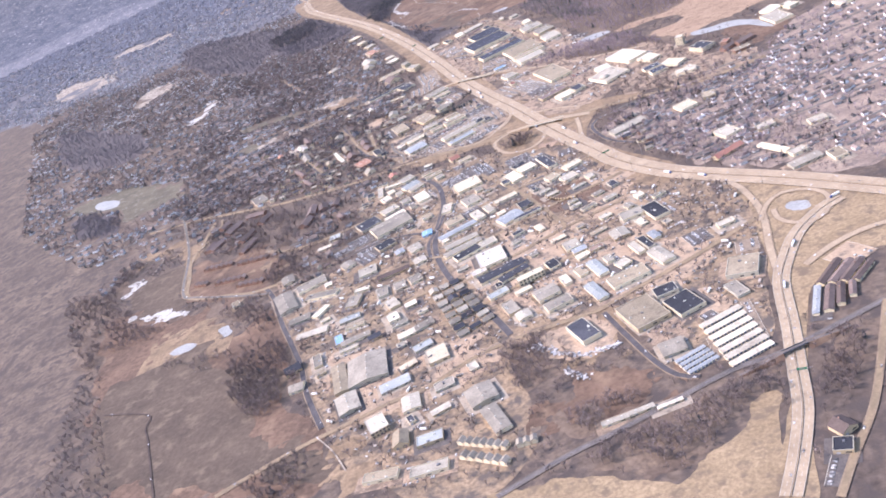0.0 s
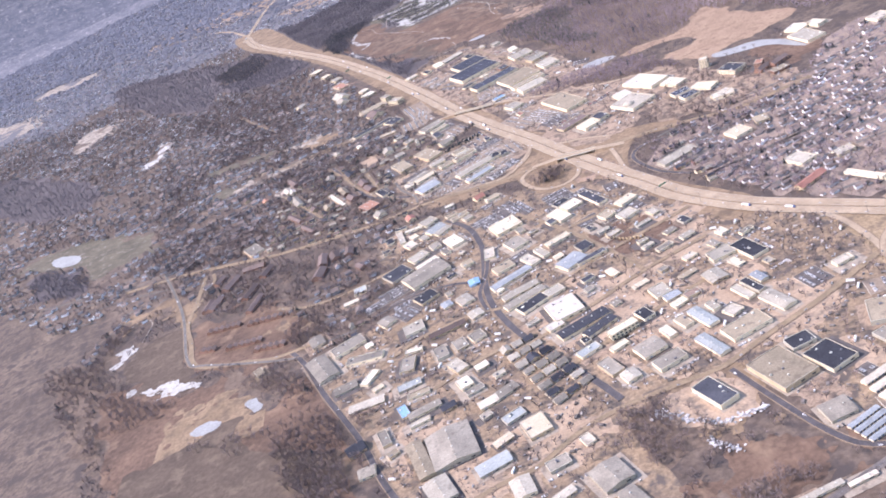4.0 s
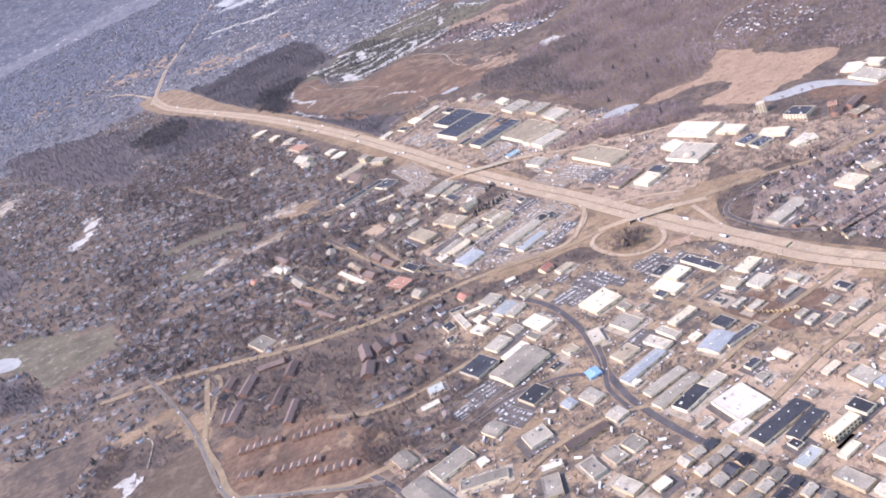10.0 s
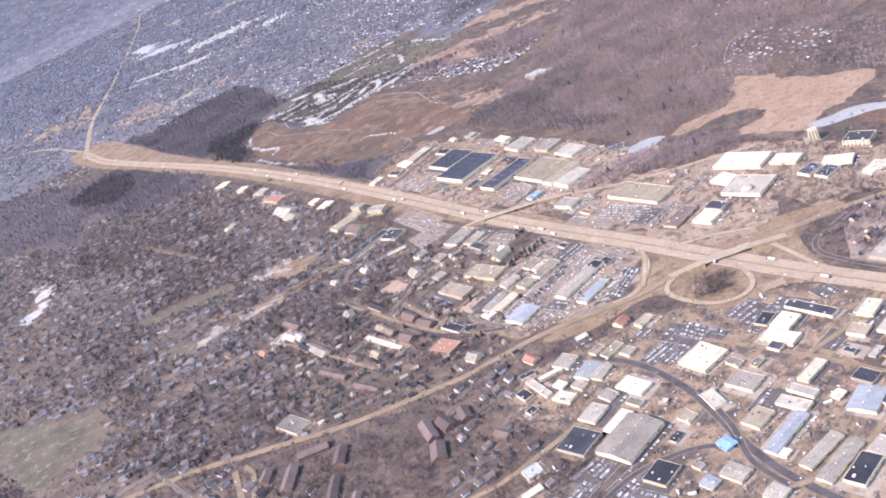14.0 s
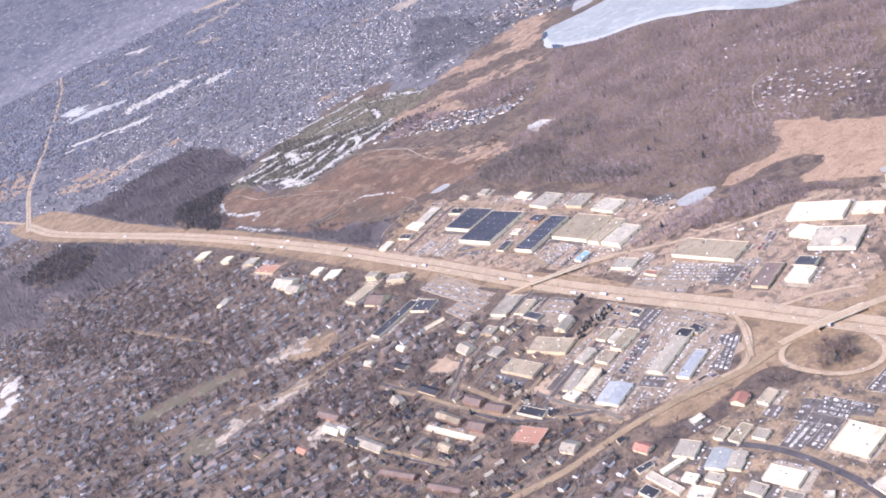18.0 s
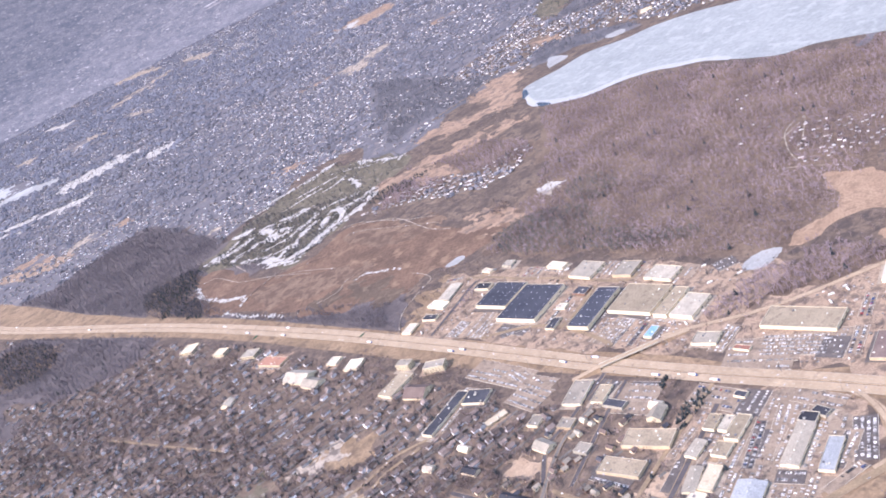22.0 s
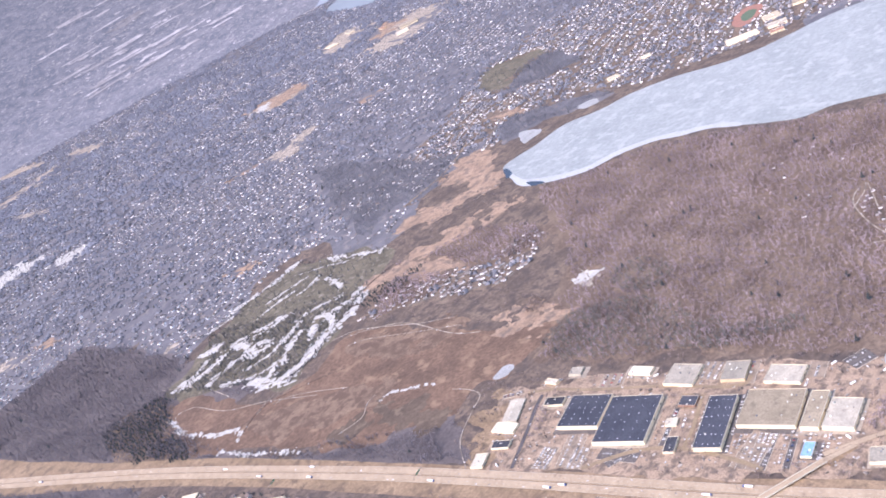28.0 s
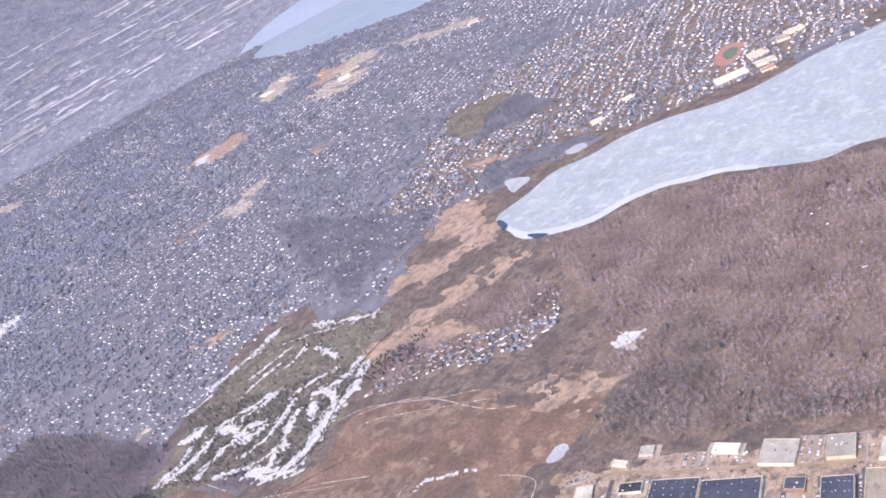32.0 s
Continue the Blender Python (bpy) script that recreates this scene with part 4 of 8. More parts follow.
road("path", 1.4, "cream", [-46, 1754, -21, 1731, -4, 1682, 8, 1641, 27, 1600])
road("path", 1.2, "cream", [320, 1798, 293, 1809, 273, 1808])
road("highway", 11, "concrete", [-510, 2347, -502, 2509, -484, 2777, -407, 3315, -279, 4332, -200, 5328, -29, 7464])
road("path", 1.2, "ditch", [-204, 1720, -162, 1735, -105, 1698, -83, 1677])
road("path", 1.0, "cream", [-49, 1716, -33, 1698, -6, 1630, 16, 1576])
road("path", 1.0, "cream", [-159, 1725, -136, 1704, -107, 1638])
road("path", 1.4, "cream", [296, 1257, 280, 1256, 260, 1246, 232, 1219, 216, 1197])
road("path", 1.2, "cream", [198, 1206, 207, 1182, 215, 1149])
road("path", 1.0, "cream", [132, 1496, 120, 1473, 100, 1449])
road("road", 2.4, "asphalt_old", [-115, 1122, -144, 1112, -186, 1101, -233, 1069])
road("road", 2.2, "street", [-85, 1044, -138, 1029, -179, 1017, -219, 1002])
road("ramp", 3, "concrete", [-49, 956, -58, 934, -70, 916, -80, 902])
road("road", 2.4, "asphalt_old", [-191, 1004, -185, 973, -174, 946, -172, 926])
road("road", 2.2, "street", [-268, 1136, -250, 1088, -234, 1038, -213, 988])
road("road", 2.2, "street", [-325, 1110, -297, 1047, -275, 994])
road("road", 2, "street", [-430, 1582, -389, 1483, -356, 1406])
road("road", 2.2, "street", [-331, 1219, -299, 1219, -266, 1222, -238, 1213])


def bridge(x0, y0, x1, y1, width, h, ramp, label, deck="bridge", top="concrete", bank="drygrass"):
    """A road bridge: deck with parapets on two piers, and a sloping embankment at each end."""
    a, b = Vector((x0, y0)), Vector((x1, y1))
    length, mid = (b - a).length, (a + b) / 2
    rot = math.degrees(math.atan2(b.y - a.y, b.x - a.x))
    root = tagged(new("road_bridge"), label, "bridge")
    root.location, root.rotation_euler = (mid.x, mid.y, 0), (0, 0, radians(rot))
    attach("deck", boxes("deck", [(0, 0, h - 0.5, length, width, 0.5)], MATS[deck]), root)
    attach("road_surface", boxes("road_surface", [(0, 0, h, length, width - 0.8, 0.03)], MATS[top]), root)
    for s in (-1, 1):
        attach("parapet", boxes("parapet", [(0, s * (width / 2 - 0.15), h, length, 0.25, 0.5)], MATS[deck]), root)
    for s in (-0.18, 0.18):
        attach("pier", boxes("pier", [(s * length, k * width * 0.3, 0, 0.5, 0.5, h - 0.9) for k in (-1, 0, 1)] + [(s * length, 0, h - 0.9, 0.7, width * 0.9, 0.4)], MATS[deck]), root)
    for s in (-1, 1):
        e, o = s * length / 2, s * (length / 2 + ramp)
        w, g = width / 2, width / 2 + h * 1.2
        v = [(e, -w, h), (e, w, h), (o, w, 0.4), (o, -w, 0.4), (e, -g, 0), (e, g, 0), (o, w + 0.5, 0), (o, -w - 0.5, 0)]
        f = [(0, 1, 2, 3), (1, 5, 6, 2), (0, 3, 7, 4), (0, 4, 5, 1)]
        attach("embankment", mesh_from("embankment", v, f, MATS[bank]), root)
        v = [(e, -w + 0.4, h + 0.04), (e, w - 0.4, h + 0.04), (o, w - 0.4, 0.46), (o, -w + 0.4, 0.46)]
        attach("ramp_surface", mesh_from("ramp_surface", v, [(0, 1, 2, 3)], MATS[top]), root)


bridge(-36.4, 887.0, -3.5, 874.9, 7, 2.6, 26, "pale concrete road bridge over the highway interchange")
bridge(-108.1, 1141.2, -62.5, 1118.1, 5, 2.6, 24, "narrow concrete overpass across the highway")
bridge(60.9, 411.0, 74.4, 413.6, 2.6, 2.4, 24, "dark railway overpass across the divided road", "darkmetal", "ballast", "redgrass")

# ---- buildings ----
LABELS = {"flat": ("store", "flat-roofed commercial building"), "shed": ("warehouse", "low metal-roofed warehouse"), "gable": ("apartment_house", "gable-roofed building"),
          "office": ("office_building", "office block with rows of windows"), "hotel": ("hotel", "four-storey hotel with rows of windows"), "tower": ("tower_block", "tall block above the low town")}
WORDS = {"grey": "grey", "lgrey": "pale grey", "tan": "tan", "white": "white", "cream": "cream", "bright": "bright white", "dark": "black", "navy": "dark blue-grey", "blue": "blue-grey", "lblue": "pale blue",
         "sky": "bright blue", "red": "rust-red", "brown": "brown", "brick": "brick", "pink": "pinkish"}


PLOTS = []


def building(style, x, y, w, d, h, rot, roof, wall):
    """A building of w by d metres: wall ring with parapet, roof, doors, windows and roof plant."""
    name, what = LABELS[style]
    root = tagged(new(name), "%s, %s roof, %s walls" % (what, WORDS[roof], WORDS[wall]), name.replace("_", " "))
    root.location, root.rotation_euler = (x, y, 0), (0, 0, radians(rot))
    occupy_rect(x, y, w, d, rot)
    if style != "gable":
        PLOTS.append((x, y, w, d, rot))
    mr, mw = MATS["roof_" + roof], MATS["wall_" + wall]
    tk = 0.22
    top = h + (0.28 if style != "gable" and style != "shed" else 0.0)
    ring = [(0, -d / 2 + tk / 2, 0, w, tk, top), (0, d / 2 - tk / 2, 0, w, tk, top), (-w / 2 + tk / 2, 0, 0, tk, d - 2 * tk, top), (w / 2 - tk / 2, 0, 0, tk, d - 2 * tk, top)]
    if style in ("gable", "shed"):
        along = w >= d
        rise = min(w, d) * (0.24 if style == "gable" else 0.07)
        L, S = (w, d) if along else (d, w)
        ev = 0.3
        zl = h - ev * rise / (S / 2)
        v = [(-L / 2 - ev, -S / 2 - ev, zl), (L / 2 + ev, -S / 2 - ev, zl), (L / 2 + ev, 0, h + rise), (-L / 2 - ev, 0, h + rise), (L / 2 + ev, S / 2 + ev, zl), (-L / 2 - ev, S / 2 + ev, zl)]
        v = v + [(a, b, c + 0.14) for a, b, c in v]
        f = [(0, 3, 2, 1), (3, 5, 4, 2), (6, 7, 8, 9), (9, 8, 10, 11), (0, 1, 7, 6), (4, 5, 11, 10), (1, 2, 8, 7), (2, 4, 10, 8), (3, 0, 6, 9), (5, 3, 9, 11)]
        v = np.array(v)
        if not along:
            v = np.stack([-v[:, 1], v[:, 0], v[:, 2]], 1)
        attach("wall", boxes("wall", ring, mw), root)
        gv = np.array([(-L / 2, -S / 2, h), (-L / 2, S / 2, h), (-L / 2, 0, h + rise), (L / 2, -S / 2, h), (L / 2, 0, h + rise), (L / 2, S / 2, h)])
        if not along:
            gv = np.stack([-gv[:, 1], gv[:, 0], gv[:, 2]], 1)
        attach("gable_end", mesh_from("gable_end", gv[:3], [(0, 2, 1)], mw), root)
        attach("gable_end", mesh_from("gable_end", gv[3:], [(0, 2, 1)], mw), root)
        attach("roof", mesh_from("roof", v, f, mr), root)
        if style == "shed":
            nv = int(max(2, min(6, L / 7)))
            for k in range(nv):
                q = ((k + 0.5) / nv - 0.5) * L
                attach("ridge_vent", box_mesh(MATS["metal"]), root, (q, 0, h + rise + 0.1) if along else (0, q, h + rise + 0.1), 0, (0.7, 0.7, 0.45))
        elif style == "gable":
            attach("chimney", box_mesh(MATS["wall_brick"]), root, (L * 0.22, 0.4, h + rise - 0.4) if along else (0.4, L * 0.22, h + rise - 0.4), 0, (0.5, 0.5, 1.1))
    else:
        attach("wall", boxes("wall", ring, mw), root)
        attach("roof", boxes("roof", [(0, 0, h - 0.3, w - 2 * tk, d - 2 * tk, 0.3)], mr), root)
        attach("coping", boxes("coping", [(0, s * (d / 2 - tk / 2), top, w + 0.1, tk + 0.12, 0.06) for s in (-1, 1)] + [(s * (w / 2 - tk / 2), 0, top, tk + 0.12, d - 2 * tk - 0.12, 0.06) for s in (-1, 1)], MATS["wall_grey"]), root)
        if roof == "navy":
            for i in range(6):
                for j in range(5):
                    attach("skylight", box_mesh(MATS["skylight"]), root, (((i + 0.5) / 6 - 0.5) * w + rng.uniform(-1, 1), ((j + 0.5) / 5 - 0.5) * d + rng.uniform(-1, 1), h), 0, (0.5, 0.5, 0.25))
        n = int(min(5, 1 + w * d / 110)) if roof != "navy" else 1
        for k in range(n):
            s = rng.uniform(0.6, 1.4)
            unit = attach("rooftop_unit", box_mesh(MATS["metal" if rng.random() < 0.7 else "darkmetal"]), root, (rng.uniform(-0.4, 0.4) * w, rng.uniform(-0.38, 0.38) * d, h - 0.02), 0, (s * rng.uniform(0.8, 1.6), s, rng.uniform(0.4, 0.8)))
            if k == 0:
                attach("fan_grille", fan_mesh(), unit, (0.1, 0, 1.0), label="dark round fan grille")
    if style in ("office", "hotel", "tower"):
        floors = max(2, int(h / 1.45))
        for s in (-1, 1):
            for lw, ld, turn in ((w, d, 0), (d, w, 90)):
                cols = int(min(7, max(3, lw / 2.4)))
                for fl in range(floors):
                    for k in range(cols):
                        q = ((k + 0.5) / cols - 0.5) * lw
                        p = (q, s * (ld / 2 + 0.01), h / floors * (fl + 0.28)) if turn == 0 else (s * (ld / 2 + 0.01), q, h / floors * (fl + 0.28))
                        attach("window", box_mesh(MATS["glass"]), root, p, turn, (lw / cols * 0.6, 0.12, h / floors * 0.5))
    else:
        n = int(max(2, min(3, w / 6)))
        for s in (-1, 1):
            for k in range(n):
                q = ((k + 0.5) / n - 0.5) * w
                if (k + (s > 0)) % 3 == 0:
                    attach("door", box_mesh(MATS["door"]), root, (q, s * (d / 2 + 0.01), 0), 0, (1.5, 0.12, min(1.5, h * 0.6)))
                elif s < 0:
                    attach("window", box_mesh(MATS["glass"]), root, (q, s * (d / 2 + 0.01), h * 0.35), 0, (min(2.4, w / n * 0.6), 0.1, h * 0.28))
    return root


building("shed", -178.6, 535.1, 27.6, 34.1, 2.6, 7, "grey", "grey")
building("shed", -198.7, 534.2, 36.7, 9.9, 2.2, 101, "tan", "tan")
building("shed", -189.4, 500.6, 14.7, 21.7, 2.2, 16, "lgrey", "grey")
building("office", -166.1, 465.5, 12.0, 17.1, 3.6, 20, "white", "tan")
building("shed", -144.9, 477.8, 11.5, 15.7, 2.2, 7, "lgrey", "white")
building("shed", -157.2, 505.3, 20.2, 10.0, 2.0, 13, "blue", "grey")
building("flat", -128.6, 523.5, 14.2, 18.7, 2.4, 12, "cream", "tan")
building("flat", -123.3, 485.8, 12.8, 8.7, 2.0, 11, "grey", "grey")
building("flat", -104.6, 495.9, 6.3, 9.1, 1.6, 17, "white", "white")
building("shed", -100.0, 461.8, 17.1, 18.8, 2.6, 17, "grey", "grey")
building("shed", -92.3, 434.9, 27.3, 9.9, 2.2, 109, "grey", "white")
building("flat", -131.8, 436.3, 15.9, 9.4, 2.2, 3, "blue", "tan")
building("gable", -149.9, 444.2, 9.5, 13.5, 2.4, 3, "tan", "tan")
building("flat", -131.5, 409.3, 22.1, 8.4, 2.4, -2, "lgrey", "white")
building("flat", -160.4, 416.3, 21.1, 7.6, 2.2, -8, "tan", "white")
building("flat", -228.0, 645.9, 16.6, 7.4, 1.8, 55, "white", "white")
building("shed", -230.9, 614.4, 25.2, 8.5, 1.8, -3, "lgrey", "white")
building("shed", -246.0, 645.1, 17.3, 9.7, 1.8, 7, "grey", "grey")
building("gable", -239.3, 569.0, 12.0, 11.1, 2.4, 19, "dark", "tan")
building("gable", -231.9, 542.4, 10.6, 9.5, 2.0, 0, "grey", "white")
building("flat", -33.6, 492.4, 24.1, 12.2, 3.2, 110, "dark", "white")
building("flat", 2.9, 491.0, 21.8, 30.8, 3.2, 17, "tan", "tan")
building("flat", 20.1, 507.8, 13.7, 10.7, 2.4, 7, "dark", "grey")
building("flat", 27.1, 487.1, 16.6, 21.9, 2.6, 19, "dark", "white")
building("shed", 11.5, 447.5, 13.7, 13.3, 2.2, 5, "grey", "grey")
building("gable", 97.4, 445.8, 23.3, 4.9, 1.9, 68, "brown", "cream")
building("gable", 103.8, 446.7, 19.8, 4.0, 1.9, 70, "brown", "cream")
building("gable", 110.5, 447.9, 13.1, 3.4, 1.9, 71, "brown", "cream")
building("shed", 91.1, 447.6, 26.4, 3.2, 1.9, 69, "lblue", "white")
building("gable", 105.8, 470.1, 24.7, 4.8, 1.9, 48, "brown", "cream")
building("gable", 111.3, 467.1, 23.2, 4.7, 1.9, 45, "brown", "cream")
building("gable", 116.6, 464.9, 22.3, 4.8, 1.9, 46, "brown", "cream")
building("gable", 121.3, 461.1, 19.1, 3.9, 1.9, 45, "brown", "cream")
building("gable", 67.6, 347.2, 8.8, 9.2, 2.4, 25, "brown", "tan")
building("flat", 63.6, 335.7, 8.5, 8.9, 2.2, -20, "dark", "tan")
building("shed", -28.7, 401.0, 14.7, 3.4, 1.8, 4, "lgrey", "white")
building("shed", -14.3, 402.8, 12.9, 3.0, 1.8, 6, "lgrey", "white")
building("shed", 0.1, 400.7, 13.5, 2.1, 1.6, 7, "white", "white")
building("flat", 67.3, 505.1, 18.6, 20.4, 3.0, -19, "tan", "grey")
building("flat", 57.5, 483.8, 16.5, 7.9, 2.0, 105, "grey", "grey")
building("flat", 35.7, 617.1, 24.8, 11.9, 2.4, 105, "dark", "white")
building("flat", 72.6, 564.9, 11.4, 6.4, 2.2, 10, "white", "white")
building("shed", 46.5, 794.3, 31.7, 11.9, 2.4, 17, "lgrey", "grey")
building("gable", 102.6, 671.3, 24.5, 7.6, 2.2, 26, "red", "tan")
building("shed", 141.0, 613.4, 22.2, 9.4, 2.2, 11, "grey", "grey")
building("flat", 130.6, 650.0, 29.6, 4.8, 2.2, 117, "white", "white")
building("flat", 160.8, 607.1, 9.5, 14.6, 2.2, 6, "tan", "white")
building("flat", 79.1, 990.7, 43.2, 23.7, 3.2, 116, "bright", "white")
building("flat", 51.9, 977.8, 14.7, 21.3, 2.8, 8, "bright", "white")
building("tower", 132.9, 965.6, 7.5, 7.3, 9.0, -30, "white", "white")
building("office", 145.6, 927.0, 15.7, 21.5, 4.5, 27, "dark", "white")
building("flat", 94.0, 924.5, 17.3, 12.2, 2.6, 10, "navy", "white")
building("flat", 97.5, 909.5, 16.3, 12.6, 2.6, 10, "navy", "white")
building("flat", 113.8, 916.2, 13.5, 23.1, 2.6, 38, "cream", "white")
building("flat", 118.2, 882.5, 17.2, 10.1, 2.4, 16, "bright", "white")
building("flat", 226.2, 964.2, 16.0, 18.7, 2.6, 32, "bright", "white")
building("flat", 241.2, 957.0, 11.2, 17.4, 2.6, 20, "white", "white")
building("gable", 164.2, 899.8, 14.6, 7.6, 3.0, 30, "brown", "brick")
building("gable", 180.2, 902.2, 18.6, 7.6, 3.0, 27, "brown", "brick")
building("flat", 172.5, 882.8, 15.0, 9.0, 2.6, 8, "tan", "brick")
building("flat", 118.4, 879.1, 18.7, 11.4, 2.6, -11, "white", "white")
building("tower", 164.6, 907.3, 7.0, 9.7, 6.5, -35, "brick", "brick")
building("flat", 1.0, 1030.8, 25.1, 57.1, 3.0, 17, "tan", "cream")
building("flat", 19.9, 947.1, 11.9, 15.6, 3.0, 21, "dark", "white")
building("flat", 6.0, 939.5, 17.2, 17.3, 3.0, 19, "cream", "white")
building("shed", -159.1, 951.1, 21.6, 18.3, 2.6, 23, "lblue", "white")
building("shed", -109.7, 952.1, 39.5, 11.5, 2.6, 21, "lgrey", "white")
building("flat", -86.6, 961.5, 9.4, 11.8, 2.6, 18, "dark", "white")
building("flat", -107.4, 929.6, 30.0, 9.7, 2.2, 23, "lblue", "white")
building("flat", -159.6, 980.8, 22.3, 10.5, 2.2, 21, "cream", "white")
building("flat", -151.3, 1043.5, 35.5, 17.7, 2.8, 116, "tan", "tan")
building("flat", -181.3, 1040.1, 32.3, 15.2, 2.6, 109, "tan", "tan")
building("flat", -177.2, 976.9, 9.3, 11.5, 2.0, 12, "white", "white")
building("gable", -122.8, 1064.0, 7.8, 9.1, 3.0, 12, "white", "cream")
building("gable", -115.5, 875.1, 9.4, 9.2, 2.4, 21, "red", "cream")
building("flat", -165.7, 868.1, 14.1, 14.1, 2.2, 27, "lgrey", "white")
building("shed", -160.4, 846.1, 16.6, 12.1, 2.2, 28, "blue", "white")
building("flat", -130.9, 841.5, 8.2, 8.8, 2.2, 20, "grey", "white")
building("flat", -103.0, 795.0, 22.7, 22.2, 2.8, 14, "cream", "cream")
building("flat", -139.1, 1133.6, 28.7, 16.2, 2.4, 26, "grey", "white")
building("flat", -131.6, 1113.6, 20.4, 10.4, 2.4, 23, "tan", "white")
building("shed", -80.1, 606.8, 35.6, 10.3, 2.4, 16, "dark", "white")
building("shed", -71.6, 596.6, 23.0, 7.9, 2.4, 24, "dark", "white")
building("office", -59.8, 582.4, 19.3, 7.0, 4.2, 15, "cream", "cream")
building("flat", -43.4, 590.4, 8.2, 12.6, 2.2, 18, "dark", "white")
building("flat", -84.0, 575.4, 14.7, 7.6, 2.2, 19, "blue", "white")
building("shed", -51.2, 553.7, 15.8, 14.5, 2.6, 16, "grey", "white")
building("flat", -76.6, 550.2, 17.8, 8.7, 2.4, 108, "grey", "tan")
building("shed", -68.4, 535.3, 9.3, 10.3, 2.2, 15, "lgrey", "white")
building("flat", -44.9, 535.2, 17.8, 10.7, 2.6, 15, "grey", "white")
building("flat", -37.0, 562.3, 12.9, 5.8, 2.2, 104, "white", "white")
building("flat", -27.3, 608.7, 11.1, 14.5, 2.4, 10, "lgrey", "white")
building("shed", -22.8, 598.1, 10.2, 6.8, 2.2, 11, "lblue", "white")
building("flat", -11.4, 592.1, 9.9, 6.4, 2.2, 9, "pink", "tan")
building("flat", 19.4, 624.3, 15.9, 12.4, 2.4, 7, "lgrey", "white")
building("shed", -176.2, 766.4, 35.3, 25.6, 3.0, 23, "grey", "white")
building("shed", -140.5, 721.1, 8.3, 8.9, 2.0, 4, "sky", "sky")
building("flat", -191.9, 688.4, 15.4, 14.4, 2.2, 7, "lgrey", "white")
building("gable", -167.7, 668.2, 27.5, 6.8, 2.2, 6, "brown", "tan")
building("flat", -148.4, 643.7, 10.0, 12.0, 2.0, 18, "grey", "white")
building("flat", -161.0, 641.7, 9.0, 13.5, 2.0, 13, "grey", "tan")
building("flat", -175.2, 640.5, 15.4, 8.9, 2.2, 100, "grey", "grey")
building("flat", -194.0, 658.0, 13.0, 5.6, 2.0, -9, "white", "white")
building("flat", -199.5, 642.5, 10.4, 17.1, 2.2, -11, "grey", "tan")
building("flat", -165.8, 615.8, 15.8, 8.9, 2.4, 114, "lgrey", "tan")
building("flat", -163.6, 593.9, 8.9, 12.4, 2.2, 17, "white", "white")
building("shed", -212.4, 714.5, 10.5, 13.1, 2.0, 28, "grey", "white")
building("flat", -348.9, 978.7, 28.2, 14.8, 2.0, 115, "grey", "white")
building("gable", -385.7, 882.2, 19.0, 6.3, 2.4, 76, "brown", "brick")
building("shed", -270.1, 727.5, 11.0, 16.9, 2.2, 17, "grey", "white")
building("flat", -244.1, 701.4, 25.8, 14.8, 2.4, 18, "grey", "white")
building("shed", -264.6, 683.2, 37.1, 16.0, 2.4, 110, "grey", "grey")
building("flat", -318.5, 717.2, 6.8, 10.9, 2.0, 21, "tan", "white")
building("flat", -233.2, 786.6, 10.6, 10.1, 2.0, 1, "blue", "white")
building("flat", -241.3, 770.9, 13.2, 6.0, 1.8, 2, "white", "white")
building("flat", -199.6, 788.0, 20.6, 21.0, 2.2, 26, "dark", "grey")
building("flat", -209.4, 1312.3, 33.4, 17.3, 2.6, 16, "tan", "cream")
building("hotel", -187.4, 1329.7, 15.5, 9.4, 6.0, -65, "grey", "cream")
building("hotel", -174.6, 1294.2, 20.4, 11.2, 6.0, -51, "grey", "cream")
building("flat", -210.1, 1225.0, 55.1, 10.9, 2.4, 19, "dark", "white")
building("flat", -182.7, 1215.9, 17.7, 22.3, 2.4, 29, "dark", "white")
building("flat", -68.1, 1328.1, 40.2, 37.9, 4.0, 17, "navy", "white")
building("flat", -66.1, 1283.7, 55.9, 44.6, 4.0, 18, "navy", "white")
building("flat", -49.5, 1211.3, 59.5, 21.7, 4.0, 18, "navy", "white")
building("flat", -23.9, 1178.6, 40.6, 43.5, 3.6, 15, "tan", "white")
building("flat", -17.6, 1147.3, 39.8, 13.1, 3.6, 14, "tan", "white")
building("flat", -16.3, 1127.1, 31.3, 21.7, 3.6, 12, "lgrey", "white")
building("flat", 15.1, 1188.1, 20.5, 28.6, 3.0, 11, "lgrey", "white")
building("flat", 9.7, 1228.9, 23.7, 19.8, 3.0, 17, "lgrey", "tan")
building("flat", -4.7, 1270.2, 26.2, 26.4, 3.0, 11, "lgrey", "white")
building("flat", -8.0, 1311.3, 20.9, 9.9, 2.6, 99, "white", "white")
building("flat", -22.9, 1374.6, 10.5, 11.9, 2.4, 17, "lgrey", "grey")
building("flat", -40.8, 1390.5, 13.0, 5.7, 2.0, 94, "white", "white")
building("flat", -32.4, 1247.2, 11.6, 14.5, 2.2, 14, "dark", "brick")
building("flat", -63.9, 1367.3, 18.6, 10.6, 2.4, 110, "dark", "white")
building("shed", -85.3, 1400.1, 30.4, 14.3, 2.2, 25, "lgrey", "grey")
building("flat", -106.0, 1392.1, 23.2, 11.7, 2.2, 102, "white", "white")
building("flat", -124.7, 1379.6, 16.6, 9.1, 2.2, 113, "dark", "white")
building("flat", -147.1, 1385.7, 16.4, 11.5, 2.2, 23, "white", "white")
building("flat", -57.7, 1246.9, 8.5, 9.3, 1.8, 20, "white", "white")
building("flat", -80.6, 1232.6, 16.8, 9.1, 2.2, 21, "dark", "white")
